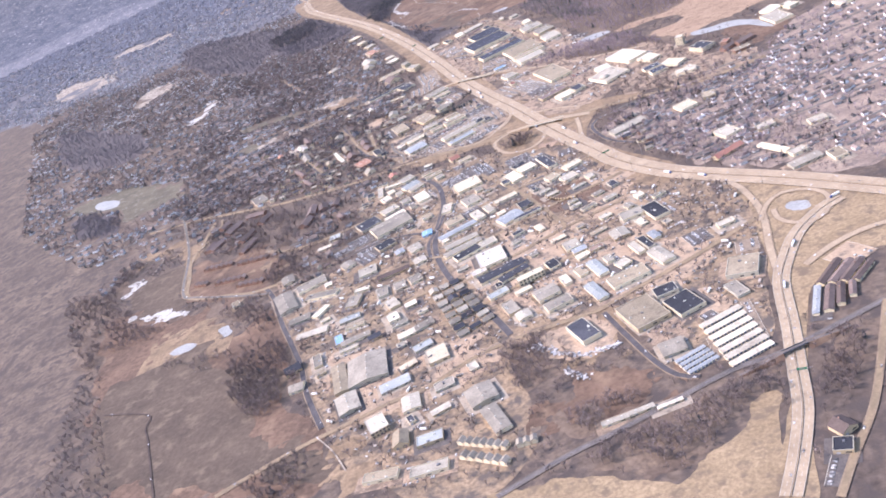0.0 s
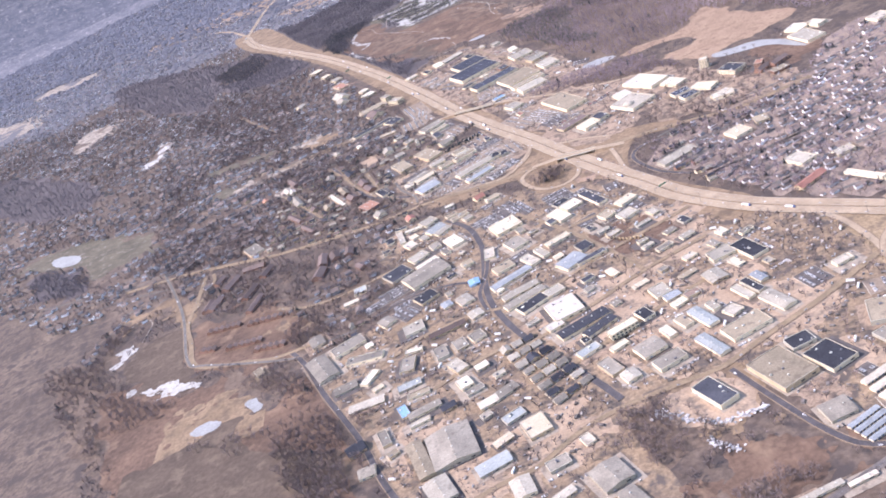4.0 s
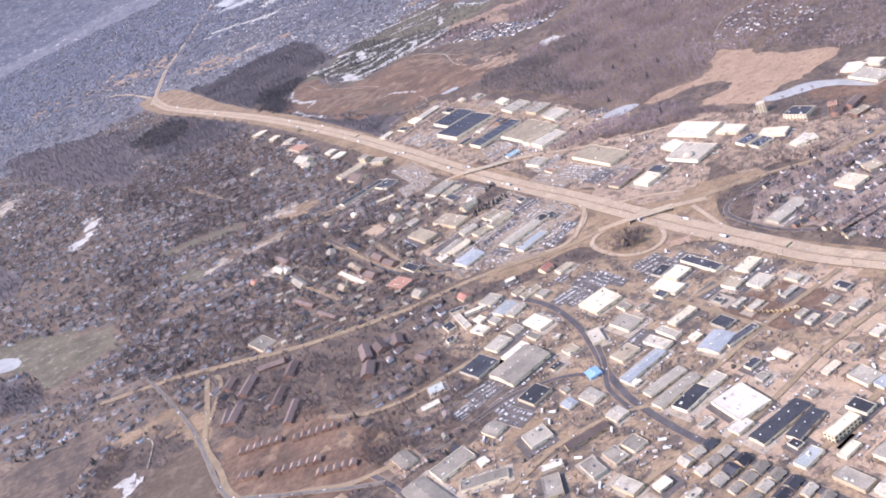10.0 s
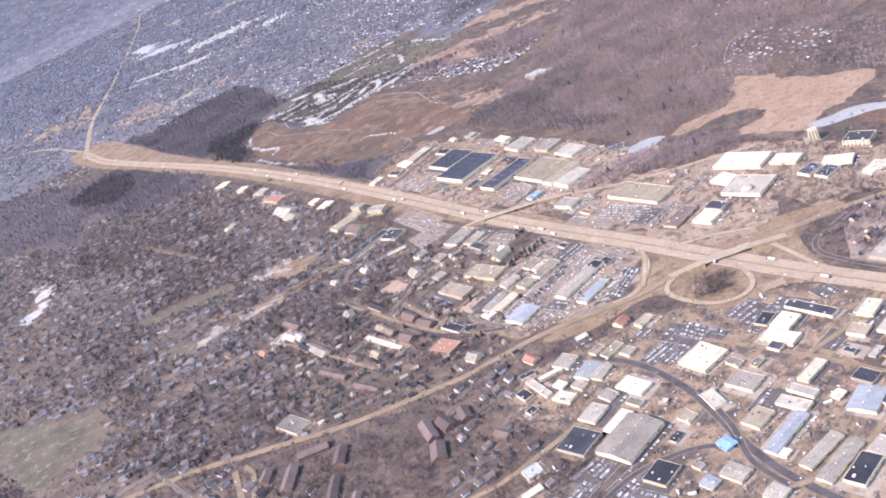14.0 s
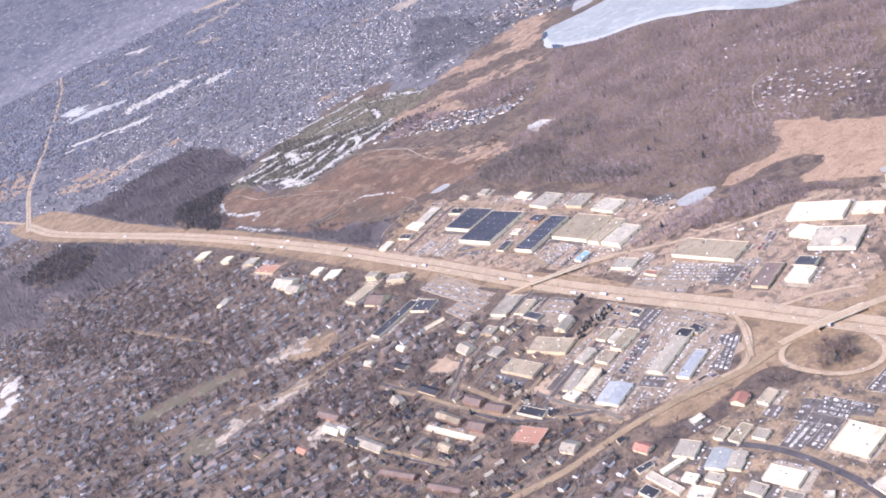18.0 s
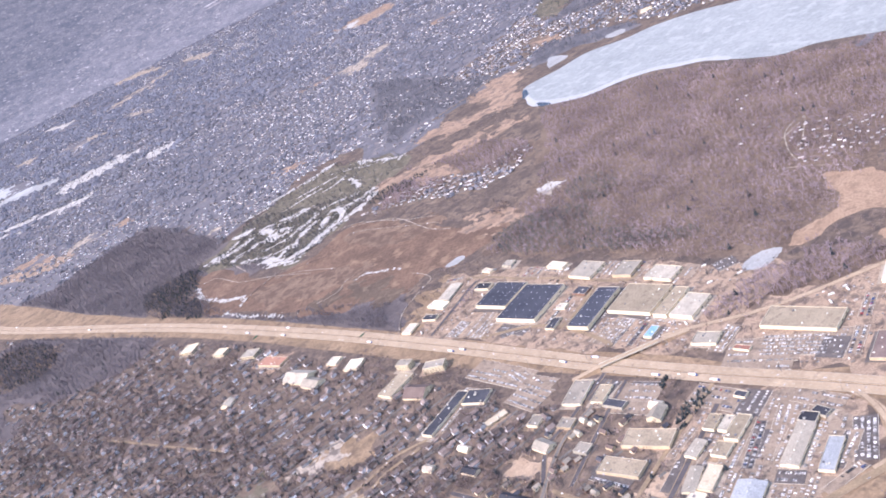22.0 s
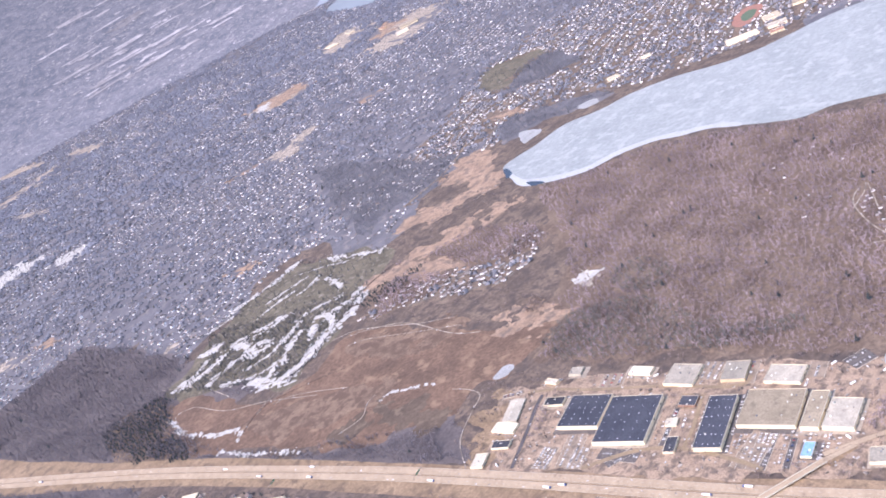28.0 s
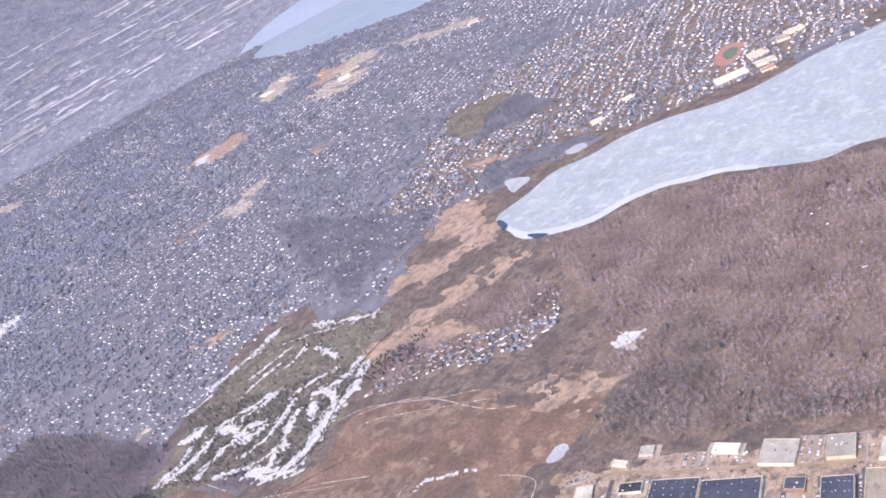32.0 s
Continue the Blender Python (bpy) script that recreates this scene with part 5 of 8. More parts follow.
building("flat", -55.7, 1133.9, 14.8, 7.8, 2.0, 14, "sky", "white")
building("flat", -45.7, 1084.0, 14.8, 20.0, 2.6, 22, "lgrey", "white")
building("flat", -231.2, 674.5, 29.0, 8.6, 2.0, -14, "grey", "white")
building("flat", -200.2, 616.7, 16.7, 8.0, 1.8, 6, "blue", "grey")
building("flat", -194.7, 602.3, 15.3, 4.9, 1.8, 0, "tan", "white")
building("flat", -205.9, 588.9, 14.1, 6.3, 1.8, 104, "sky", "white")
building("shed", -192.1, 582.3, 22.2, 6.7, 2.0, 10, "grey", "white")
building("flat", -196.3, 571.2, 13.4, 4.1, 1.8, 10, "white", "white")
building("gable", -176.7, 575.7, 9.7, 6.8, 2.2, 13, "dark", "tan")
building("flat", -158.1, 582.0, 12.1, 5.7, 1.8, 13, "grey", "grey")
building("shed", -151.9, 563.7, 12.6, 7.4, 2.0, 12, "white", "white")
building("flat", -139.2, 540.8, 13.7, 8.1, 1.8, 19, "blue", "grey")
building("flat", -220.0, 568.6, 17.0, 6.2, 2.0, 103, "grey", "tan")
building("flat", -192.7, 857.0, 27.2, 5.3, 2.0, 96, "white", "white")
building("flat", -191.8, 876.9, 10.9, 5.3, 2.0, -10, "dark", "white")
building("flat", -179.8, 864.2, 17.5, 4.4, 2.0, -6, "white", "white")
building("shed", -154.9, 836.6, 14.8, 8.6, 2.2, 29, "lgrey", "white")
building("flat", -203.3, 858.1, 7.5, 11.6, 2.2, 9, "dark", "white")
building("flat", -207.2, 838.9, 6.9, 6.2, 2.2, 11, "dark", "white")
building("flat", -185.0, 833.6, 14.8, 8.7, 2.2, 115, "white", "white")
building("flat", -172.0, 836.6, 6.7, 10.4, 2.0, 19, "lgrey", "white")
building("flat", -180.7, 847.9, 6.7, 9.4, 2.0, 20, "cream", "white")
building("flat", -164.0, 811.9, 8.8, 10.8, 2.0, 16, "grey", "white")
building("flat", -156.1, 792.5, 10.8, 5.8, 2.0, 110, "grey", "white")
building("flat", -143.6, 779.5, 4.3, 5.7, 1.8, 39, "white", "grey")
building("flat", -115.9, 725.2, 15.5, 12.2, 2.2, 17, "tan", "white")
building("flat", -143.5, 883.9, 8.9, 5.9, 1.8, -5, "white", "grey")
building("gable", -256.9, 877.0, 9.5, 15.1, 2.4, 11, "brown", "brick")
building("gable", -242.9, 875.3, 15.1, 8.4, 2.4, 84, "brown", "brick")
building("gable", -231.9, 833.3, 6.9, 11.5, 2.4, 25, "brown", "brick")
building("gable", -380.9, 932.3, 14.7, 8.1, 2.4, 62, "brown", "brick")
building("gable", -366.2, 914.8, 25.2, 9.3, 2.4, 64, "brown", "brick")
building("gable", -328.6, 908.4, 19.9, 8.6, 2.4, 65, "brown", "brick")
building("gable", -342.6, 876.2, 23.7, 7.6, 2.4, 66, "brown", "brick")
building("gable", -378.5, 881.1, 22.1, 8.7, 2.4, 66, "brown", "brick")
building("gable", -334.7, 846.4, 27.5, 6.3, 2.4, 69, "brown", "brick")
building("gable", -343.5, 931.9, 23.2, 8.0, 2.2, -14, "brown", "brick")
building("gable", -304.5, 1016.9, 33.1, 5.2, 2.2, -63, "brown", "brick")
building("gable", -287.8, 972.9, 28.7, 4.9, 2.2, -63, "brown", "brick")
building("gable", -269.3, 878.8, 22.9, 8.9, 2.4, 89, "brown", "brick")
building("gable", -272.0, 852.7, 18.5, 10.4, 2.4, 74, "brown", "brick")
building("flat", -95.3, 719.8, 19.1, 7.9, 2.2, 112, "lgrey", "white")
building("office", -301.6, 1675.4, 18.5, 19.6, 4.0, 36, "cream", "cream")
building("office", -282.0, 1611.6, 12.6, 16.3, 4.0, 29, "cream", "cream")
building("office", -263.3, 1559.1, 14.5, 19.3, 4.0, 31, "lgrey", "cream")
building("flat", -212.0, 1393.5, 16.8, 17.3, 2.6, 32, "white", "white")
building("flat", -219.4, 1425.7, 12.4, 12.9, 2.4, 25, "white", "white")
building("gable", -320.8, 1487.6, 12.3, 11.9, 2.4, 37, "white", "white")
building("gable", -205.1, 1279.6, 18.7, 22.5, 2.4, 26, "brown", "cream")
building("flat", -135.5, 1095.0, 18.0, 8.1, 2.4, 104, "dark", "grey")
building("flat", -178.5, 1139.6, 12.5, 9.5, 2.4, 21, "grey", "white")
building("flat", -168.8, 1113.5, 10.5, 12.4, 2.4, 22, "grey", "tan")
building("flat", -192.4, 1174.9, 19.6, 7.4, 2.0, -7, "cream", "tan")
building("flat", -118.4, 1014.9, 15.2, 8.5, 2.4, 19, "tan", "white")
building("flat", -115.1, 1005.4, 15.1, 6.9, 2.4, 17, "lgrey", "white")
building("flat", -114.7, 995.7, 24.5, 10.0, 2.6, 17, "tan", "white")
building("shed", -143.7, 1007.1, 16.3, 8.8, 2.4, 13, "lgrey", "white")
building("flat", -135.9, 991.1, 13.3, 11.3, 2.4, 16, "tan", "white")
building("flat", -181.6, 1080.3, 10.2, 11.5, 2.4, 14, "grey", "grey")
building("flat", -86.8, 1016.5, 5.9, 9.1, 2.0, 11, "dark", "white")
building("flat", -44.4, 1050.2, 12.9, 5.2, 2.0, 103, "red", "white")
building("flat", 747.8, 1649.0, 50.0, 20.1, 3.0, -48, "cream", "white")
building("flat", 819.5, 1637.9, 25.5, 25.8, 3.0, -50, "cream", "white")
building("flat", 784.6, 1608.7, 29.3, 19.1, 3.0, -57, "white", "white")
building("flat", 869.3, 1616.1, 19.0, 22.5, 3.0, -60, "tan", "cream")
building("flat", 894.7, 1607.9, 30.1, 17.4, 3.0, -54, "cream", "cream")
building("flat", 755.0, 1592.9, 20.8, 14.2, 2.6, -55, "brick", "cream")
building("flat", 1270.1, 3524.8, 36.5, 55.5, 3.0, -13, "cream", "white")
building("flat", 1394.6, 3578.7, 56.2, 24.4, 3.0, 70, "white", "white")
building("flat", 1314.3, 3148.2, 60.6, 52.6, 2.6, -37, "tan", "white")
building("flat", 1241.9, 3096.4, 40.5, 49.7, 2.6, -36, "white", "white")
building("flat", 1338.0, 3312.2, 34.9, 17.5, 2.6, 74, "brick", "tan")
building("flat", 1474.3, 2763.7, 33.4, 39.9, 2.6, -53, "white", "white")
building("flat", 656.8, 1838.6, 19.7, 16.0, 2.6, -43, "cream", "white")
building("flat", 729.6, 1822.5, 18.1, 14.1, 2.6, -43, "white", "white")
building("flat", 141.8, 631.0, 11.3, 8.3, 2.4, 11, "white", "white")
building("flat", 119.9, 798.1, 10.7, 13.2, 2.4, -5, "tan", "tan")
building("shed", 6.8, 601.1, 11.7, 14.2, 2.2, 11, "lgrey", "tan")
building("flat", 21.1, 575.3, 19.0, 5.3, 2.2, 106, "dark", "grey")
building("shed", 27.9, 582.0, 11.3, 5.8, 2.0, 104, "lblue", "white")
building("shed", 26.6, 552.1, 22.3, 9.5, 2.2, 108, "lgrey", "white")
building("flat", 14.0, 572.7, 18.2, 5.3, 2.0, 106, "lgrey", "white")
building("shed", -14.6, 563.6, 23.2, 7.3, 2.2, 106, "blue", "white")
building("flat", 2.4, 539.0, 25.5, 15.0, 2.4, 13, "tan", "white")
building("shed", -19.8, 534.1, 24.0, 7.3, 2.2, 107, "blue", "white")
building("flat", -25.8, 566.5, 12.5, 6.4, 2.0, 107, "tan", "white")
building("flat", -21.4, 587.9, 9.7, 7.0, 2.0, 17, "cream", "white")
building("flat", -5.9, 571.0, 9.9, 5.2, 1.8, 103, "lgrey", "white")
building("flat", 2.2, 559.0, 9.0, 9.8, 1.8, 25, "lgrey", "white")
building("flat", -83.0, 588.0, 5.4, 6.9, 1.6, 13, "dark", "white")
building("shed", -139.5, 568.5, 14.8, 8.0, 1.8, 22, "grey", "grey")
building("shed", -113.4, 704.3, 33.5, 8.0, 2.2, 20, "lblue", "white")
building("flat", -124.1, 693.3, 6.5, 6.3, 1.8, 20, "white", "white")
building("shed", -110.3, 681.0, 28.3, 7.7, 2.0, 14, "lgrey", "white")
building("shed", -109.2, 668.6, 31.7, 8.6, 2.0, 18, "lgrey", "white")
building("flat", -88.4, 661.7, 13.0, 10.2, 2.2, 17, "lgrey", "white")
building("flat", -105.5, 656.6, 22.0, 11.4, 2.2, 23, "dark", "white")
building("flat", -87.0, 634.2, 21.3, 25.5, 2.6, 9, "bright", "white")
building("flat", -97.0, 617.5, 11.4, 8.5, 2.2, 15, "bright", "white")
building("flat", -122.7, 757.7, 17.2, 8.6, 2.0, 84, "white", "white")
building("flat", -100.7, 756.7, 14.0, 18.9, 2.2, 20, "grey", "white")
building("flat", -70.1, 734.1, 20.0, 7.7, 2.2, 17, "cream", "white")
building("flat", -85.2, 724.5, 17.7, 6.1, 2.2, 108, "lgrey", "white")
building("shed", -68.7, 693.1, 19.1, 15.5, 2.4, 28, "lblue", "white")
building("flat", -54.5, 687.9, 23.5, 5.9, 2.2, 11, "dark", "white")
building("flat", -55.2, 707.8, 10.2, 13.1, 2.2, 16, "dark", "grey")
building("flat", -14.9, 730.2, 13.4, 12.4, 2.4, 21, "lgrey", "white")
building("flat", -9.4, 753.6, 15.8, 10.6, 2.4, 24, "cream", "white")
building("flat", -28.4, 742.2, 10.6, 11.3, 2.2, 24, "tan", "white")
building("flat", -64.0, 659.4, 9.4, 5.8, 2.0, 16, "dark", "white")
building("flat", -147.9, 807.0, 21.2, 12.0, 2.2, 109, "white", "white")
building("flat", -172.9, 785.1, 20.1, 9.5, 2.2, 23, "white", "white")
building("flat", -179.9, 804.5, 16.3, 13.5, 2.0, 26, "lgrey", "white")
building("flat", -178.9, 728.3, 16.8, 15.6, 2.2, 25, "dark", "tan")
building("shed", -150.5, 699.9, 10.7, 13.9, 2.0, 19, "lgrey", "white")
building("shed", -164.5, 703.7, 7.9, 9.1, 1.8, 16, "lblue", "white")
building("flat", -141.9, 756.6, 8.7, 9.4, 1.8, 15, "tan", "cream")
building("flat", -60.4, 773.3, 22.4, 11.4, 2.4, 111, "white", "white")
building("flat", -47.9, 783.8, 15.1, 13.7, 2.4, 20, "white", "white")
building("flat", -67.1, 768.5, 9.1, 8.8, 2.2, 18, "dark", "white")
building("flat", -29.9, 781.3, 34.0, 8.1, 2.4, 107, "dark", "white")
building("flat", -54.0, 795.9, 13.1, 9.4, 2.0, 24, "dark", "grey")
building("shed", -145.4, 673.5, 10.0, 10.3, 2.0, 18, "lgrey", "white")
building("gable", -210.2, 932.6, 10.4, 10.8, 2.4, 23, "lgrey", "white")
building("gable", -313.6, 1138.8, 26.5, 6.7, 2.4, 111, "brown", "brick")
building("gable", -194.4, 1110.6, 11.5, 15.2, 2.2, 6, "lgrey", "white")
building("gable", -116.7, 616.5, 6.6, 6.0, 1.6, 14, "dark", "grey")
building("gable", -124.7, 614.9, 6.6, 6.5, 1.6, 13, "lgrey", "tan")
building("gable", -132.6, 612.6, 6.6, 7.3, 1.6, 13, "lgrey", "tan")
building("gable", -113.1, 605.8, 6.6, 5.9, 1.6, 17, "lgrey", "grey")
building("gable", -121.2, 603.8, 6.8, 6.4, 1.6, 15, "grey", "tan")
building("gable", -129.2, 601.4, 6.8, 6.3, 1.6, 15, "lgrey", "white")
building("gable", -109.3, 594.9, 7.0, 6.8, 1.6, 18, "dark", "tan")
building("gable", -117.5, 592.4, 6.8, 7.2, 1.6, 18, "dark", "tan")
building("gable", -125.8, 589.8, 7.0, 6.9, 1.6, 17, "lgrey", "grey")
building("gable", -105.8, 584.8, 7.3, 6.6, 1.6, 20, "grey", "white")
building("gable", -114.2, 582.1, 7.2, 6.7, 1.6, 18, "grey", "white")
building("gable", -122.6, 580.0, 6.8, 5.2, 1.6, 17, "grey", "white")
building("gable", -102.4, 575.3, 7.3, 6.4, 1.6, 18, "grey", "white")
building("gable", -111.0, 572.3, 7.4, 6.0, 1.6, 21, "lgrey", "white")
building("gable", -119.6, 569.4, 7.2, 5.7, 1.6, 17, "grey", "white")
building("gable", -99.2, 565.9, 7.3, 6.2, 1.6, 21, "dark", "grey")
building("gable", -107.9, 562.3, 7.7, 6.2, 1.6, 20, "dark", "grey")
building("gable", -116.5, 559.0, 7.4, 6.2, 1.6, 19, "grey", "grey")
building("gable", -96.3, 557.2, 7.7, 5.0, 1.6, 21, "lgrey", "white")
building("gable", -113.6, 549.3, 7.5, 6.0, 1.6, 20, "dark", "white")
building("gable", -93.1, 548.0, 7.9, 5.5, 1.6, 22, "grey", "tan")
building("gable", -102.2, 544.2, 7.8, 4.8, 1.6, 23, "dark", "tan")
building("gable", -110.8, 539.9, 7.7, 5.8, 1.6, 21, "grey", "grey")
building("flat", 53.7, 949.8, 28.7, 34.6, 3.2, 25, "white", "white")
building("flat", 97.4, 956.8, 14.3, 23.5, 3.0, 25, "white", "white")
building("flat", 97.8, 791.6, 15.7, 17.5, 2.6, 15, "cream", "white")
building("flat", 111.0, 706.4, 13.5, 18.6, 2.6, 21, "lgrey", "white")
building("flat", 137.1, 692.7, 13.9, 8.9, 2.4, 7, "white", "white")
building("flat", 169.8, 671.5, 12.8, 9.9, 2.2, 2, "white", "white")
building("flat", 221.9, 935.8, 33.5, 19.1, 2.4, 99, "lgrey", "white")
building("flat", 278.6, 908.6, 16.5, 16.9, 2.4, 11, "white", "white")
building("shed", -166.4, 989.6, 23.1, 8.7, 2.0, 27, "lgrey", "white")
building("gable", -128.9, 1057.2, 15.2, 10.6, 3.0, 23, "lgrey", "cream")
building("gable", -181.2, 891.8, 8.0, 11.0, 2.2, 16, "red", "cream")
building("flat", -104.7, 862.5, 12.6, 8.1, 2.2, 15, "tan", "white")
building("flat", -5.3, 961.2, 30.8, 12.8, 2.4, 22, "brown", "tan")
building("flat", -144.0, 861.1, 10.3, 6.8, 2.0, 17, "tan", "white")
building("flat", -137.1, 852.2, 16.2, 7.9, 2.0, 15, "tan", "white")
building("gable", -219.6, 1016.1, 17.3, 8.6, 2.4, 113, "brown", "brick")
building("gable", -239.2, 1009.9, 9.2, 15.3, 2.4, 23, "brown", "brick")
building("flat", -205.8, 987.2, 22.9, 8.0, 2.2, 110, "dark", "white")
building("flat", -78.3, 958.1, 7.6, 11.1, 2.2, 3, "dark", "grey")
building("flat", -257.0, 1023.1, 49.8, 4.4, 1.6, 110, "white", "white")
building("flat", -221.0, 966.7, 14.8, 22.9, 2.6, 27, "brick", "brick")
building("gable", -226.2, 1039.8, 17.5, 8.1, 2.4, 107, "brown", "brick")
building("gable", -247.7, 1035.1, 18.1, 6.9, 2.4, 105, "tan", "brick")
building("gable", -266.0, 1100.0, 9.1, 12.9, 2.2, 1, "grey", "white")
building("gable", -242.5, 1087.6, 21.6, 7.0, 2.2, 106, "dark", "tan")
building("gable", -319.1, 1117.6, 20.4, 7.9, 2.2, 109, "lgrey", "white")
building("gable", -305.2, 1069.4, 32.6, 8.1, 2.2, 107, "grey", "white")
building("flat", -256.2, 1510.4, 36.7, 15.1, 2.4, 112, "brick", "tan")
building("gable", -254.2, 1441.6, 20.9, 33.0, 2.2, 21, "lgrey", "cream")
building("gable", -251.8, 1413.7, 15.4, 23.5, 2.2, 15, "grey", "white")
building("gable", -229.0, 1170.1, 11.0, 5.7, 2.2, 102, "white", "cream")
building("gable", -258.4, 1178.9, 6.7, 9.3, 2.2, 22, "white", "white")

building("gable", -251, 1046, 11.0, 7.0, 2.4, -73, "tan", "brick")
building("gable", -313, 1085, 16.0, 7.0, 2.4, -73, "dark", "white")
building("gable", -242, 1143, 14.0, 7.0, 2.4, -73, "dark", "white")
building("gable", -313, 1108, 11.0, 7.0, 2.4, -73, "bright", "white")
building("gable", -375, 1149, 12.0, 7.0, 2.4, -73, "brown", "tan")
building("gable", -347, 1115, 12.0, 7.0, 2.4, -73, "brick", "tan")
building("gable", -283, 1024, 12.0, 7.0, 2.4, -73, "brown", "tan")
building("gable", -267, 1011, 12.0, 7.0, 2.4, -73, "tan", "tan")


# ---- rows of storage units ----
def storage_row(x, y, length, depth, rot, roof):
    root = tagged(new("storage_row"), "long %s metal row of storage units with roll doors" % WORDS[roof], "storage units", group="storage rows")
    root.location, root.rotation_euler = (x, y, 0), (0, 0, radians(rot))
    occupy_rect(x, y, length, depth, rot)
    h, r = 1.3, 0.35
    attach("wall", boxes("wall", [(0, 0, 0, length, depth, h)], MATS["wall_white"]), root)
    L, S = length / 2 + 0.2, depth / 2 + 0.2
    v = [(-L, -S, h), (L, -S, h), (L, 0, h + r), (-L, 0, h + r), (L, S, h), (-L, S, h)]
    v = v + [(a, b, c + 0.08) for a, b, c in v]
    f = [(0, 3, 2, 1), (3, 5, 4, 2), (6, 7, 8, 9), (9, 8, 10, 11), (0, 1, 7, 6), (4, 5, 11, 10), (1, 2, 8, 7), (2, 4, 10, 8), (3, 0, 6, 9), (5, 3, 9, 11)]
    attach("roof", mesh_from("roof", v, f, MATS["roof_" + roof]), root)
    n = int(length / 2.2)
    for k in range(n):
        attach("roll_door", box_mesh(MATS["door_dark"]), root, (((k + 0.5) / n - 0.5) * length, -depth / 2 - 0.01, 0), 0, (1.4, 0.1, 1.05))


for k in range(7):
    storage_row(42.2 + 0.92 * k, 462.4 - 7.0 * k, 25.4, 4.3, 18, "white")
storage_row(18.8, 436.6, 18.5, 2.7, 20, "lblue")
storage_row(20.2, 432.4, 18.5, 2.7, 20, "lblue")
storage_row(21.5, 428.2, 18.5, 2.7, 20, "lblue")
storage_row(22.9, 424.0, 18.5, 2.7, 20, "lblue")


# ---- terraces of small houses ----
def house(kind_name, x, y, w, d, h, rot, roof, wall, label, group=""):
    root = tagged(new(kind_name), label, "house", group)
    root.location, root.rotation_euler = (x, y, 0), (0, 0, radians(rot))
    occupy_rect(x, y, w, d, rot, 0.5)
    key = (round(w, 1), round(d, 1), round(h, 1), roof, wall)
    if key not in CACHE:
        r = d * 0.32
        v = [(-w / 2, -d / 2, 0), (w / 2, -d / 2, 0), (w / 2, d / 2, 0), (-w / 2, d / 2, 0), (-w / 2, -d / 2, h), (w / 2, -d / 2, h), (w / 2, d / 2, h), (-w / 2, d / 2, h)]
        f = [(0, 1, 5, 4), (1, 2, 6, 5), (2, 3, 7, 6), (3, 0, 4, 7)]
        wall_me = mesh_from("wall", v, f, MATS["wall_" + wall])
        gab = mesh_from("gable_end", [(-w / 2, -d / 2, h), (-w / 2, d / 2, h), (-w / 2, 0, h + r)], [(0, 2, 1)], MATS["wall_" + wall])
        L, S = w / 2 + 0.2, d / 2 + 0.25
        v = [(-L, -S, h - 0.1), (L, -S, h - 0.1), (L, 0, h + r), (-L, 0, h + r), (L, S, h - 0.1), (-L, S, h - 0.1)]
        v = v + [(a, b, c + 0.12) for a, b, c in v]
        f = [(0, 3, 2, 1), (3, 5, 4, 2), (6, 7, 8, 9), (9, 8, 10, 11), (0, 1, 7, 6), (4, 5, 11, 10), (1, 2, 8, 7), (2, 4, 10, 8), (3, 0, 6, 9), (5, 3, 9, 11)]
        CACHE[key] = (wall_me, gab, mesh_from("roof", v, f, MATS["roof_" + roof]))
    a, b, c = CACHE[key]
    attach("wall", a, root)
    attach("gable_end", b, root)
    attach("gable_end", b, root, rot=180)
    attach("roof", c, root)
    attach("chimney", box_mesh(MATS["wall_brick"]), root, (w * 0.25, d * 0.12, h + d * 0.12), 0, (0.35, 0.35, 1.0))
    for k in (-0.25, 0.25):
        attach("window", box_mesh(MATS["glass"]), root, (k * w, -d / 2, h * 0.4), 0, (0.8, 0.08, 0.7))
    return root


def terrace(x0, y0, x1, y1, n, depth, roof, wall):
    rot = math.degrees(math.atan2(y1 - y0, x1 - x0))
    unit = math.hypot(x1 - x0, y1 - y0) / n
    for k in range(n):
        s = (k + 0.5) / n
        house("townhouse", x0 + (x1 - x0) * s, y0 + (y1 - y0) * s, depth, unit * 0.86, 2.2, rot + 90, roof, wall,
              "%s-walled townhouse with a %s gable roof in a row" % (WORDS[wall], WORDS[roof]), "row of townhouses")


terrace(-114.7, 426.0, -86.6, 407.9, 7, 4.6, "grey", "white")
terrace(-113.5, 413.0, -86.8, 394.8, 6, 4.6, "grey", "white")
terrace(-82.2, 407.2, -70.3, 406.7, 3, 4.6, "grey", "white")
terrace(-378.2, 826.7, -345.1, 817.5, 6, 5.5, "pink", "brick")
terrace(-337.9, 810.7, -304.4, 801.5, 6, 5.5, "pink", "brick")
terrace(-354.7, 781.8, -320.8, 772.0, 6, 5.5, "pink", "brick")
terrace(-326.7, 758.1, -298.6, 748.9, 5, 5.5, "pink", "brick")
terrace(-380.2, 796.3, -364.7, 789.1, 3, 5.5, "pink", "brick")

# ---- cars and parking lots ----
CAR_BODY = [(-1.0, 0.42), (-1.0, 0.2), (1.0, 0.2), (1.0, 0.36), (0.55, 0.42)]


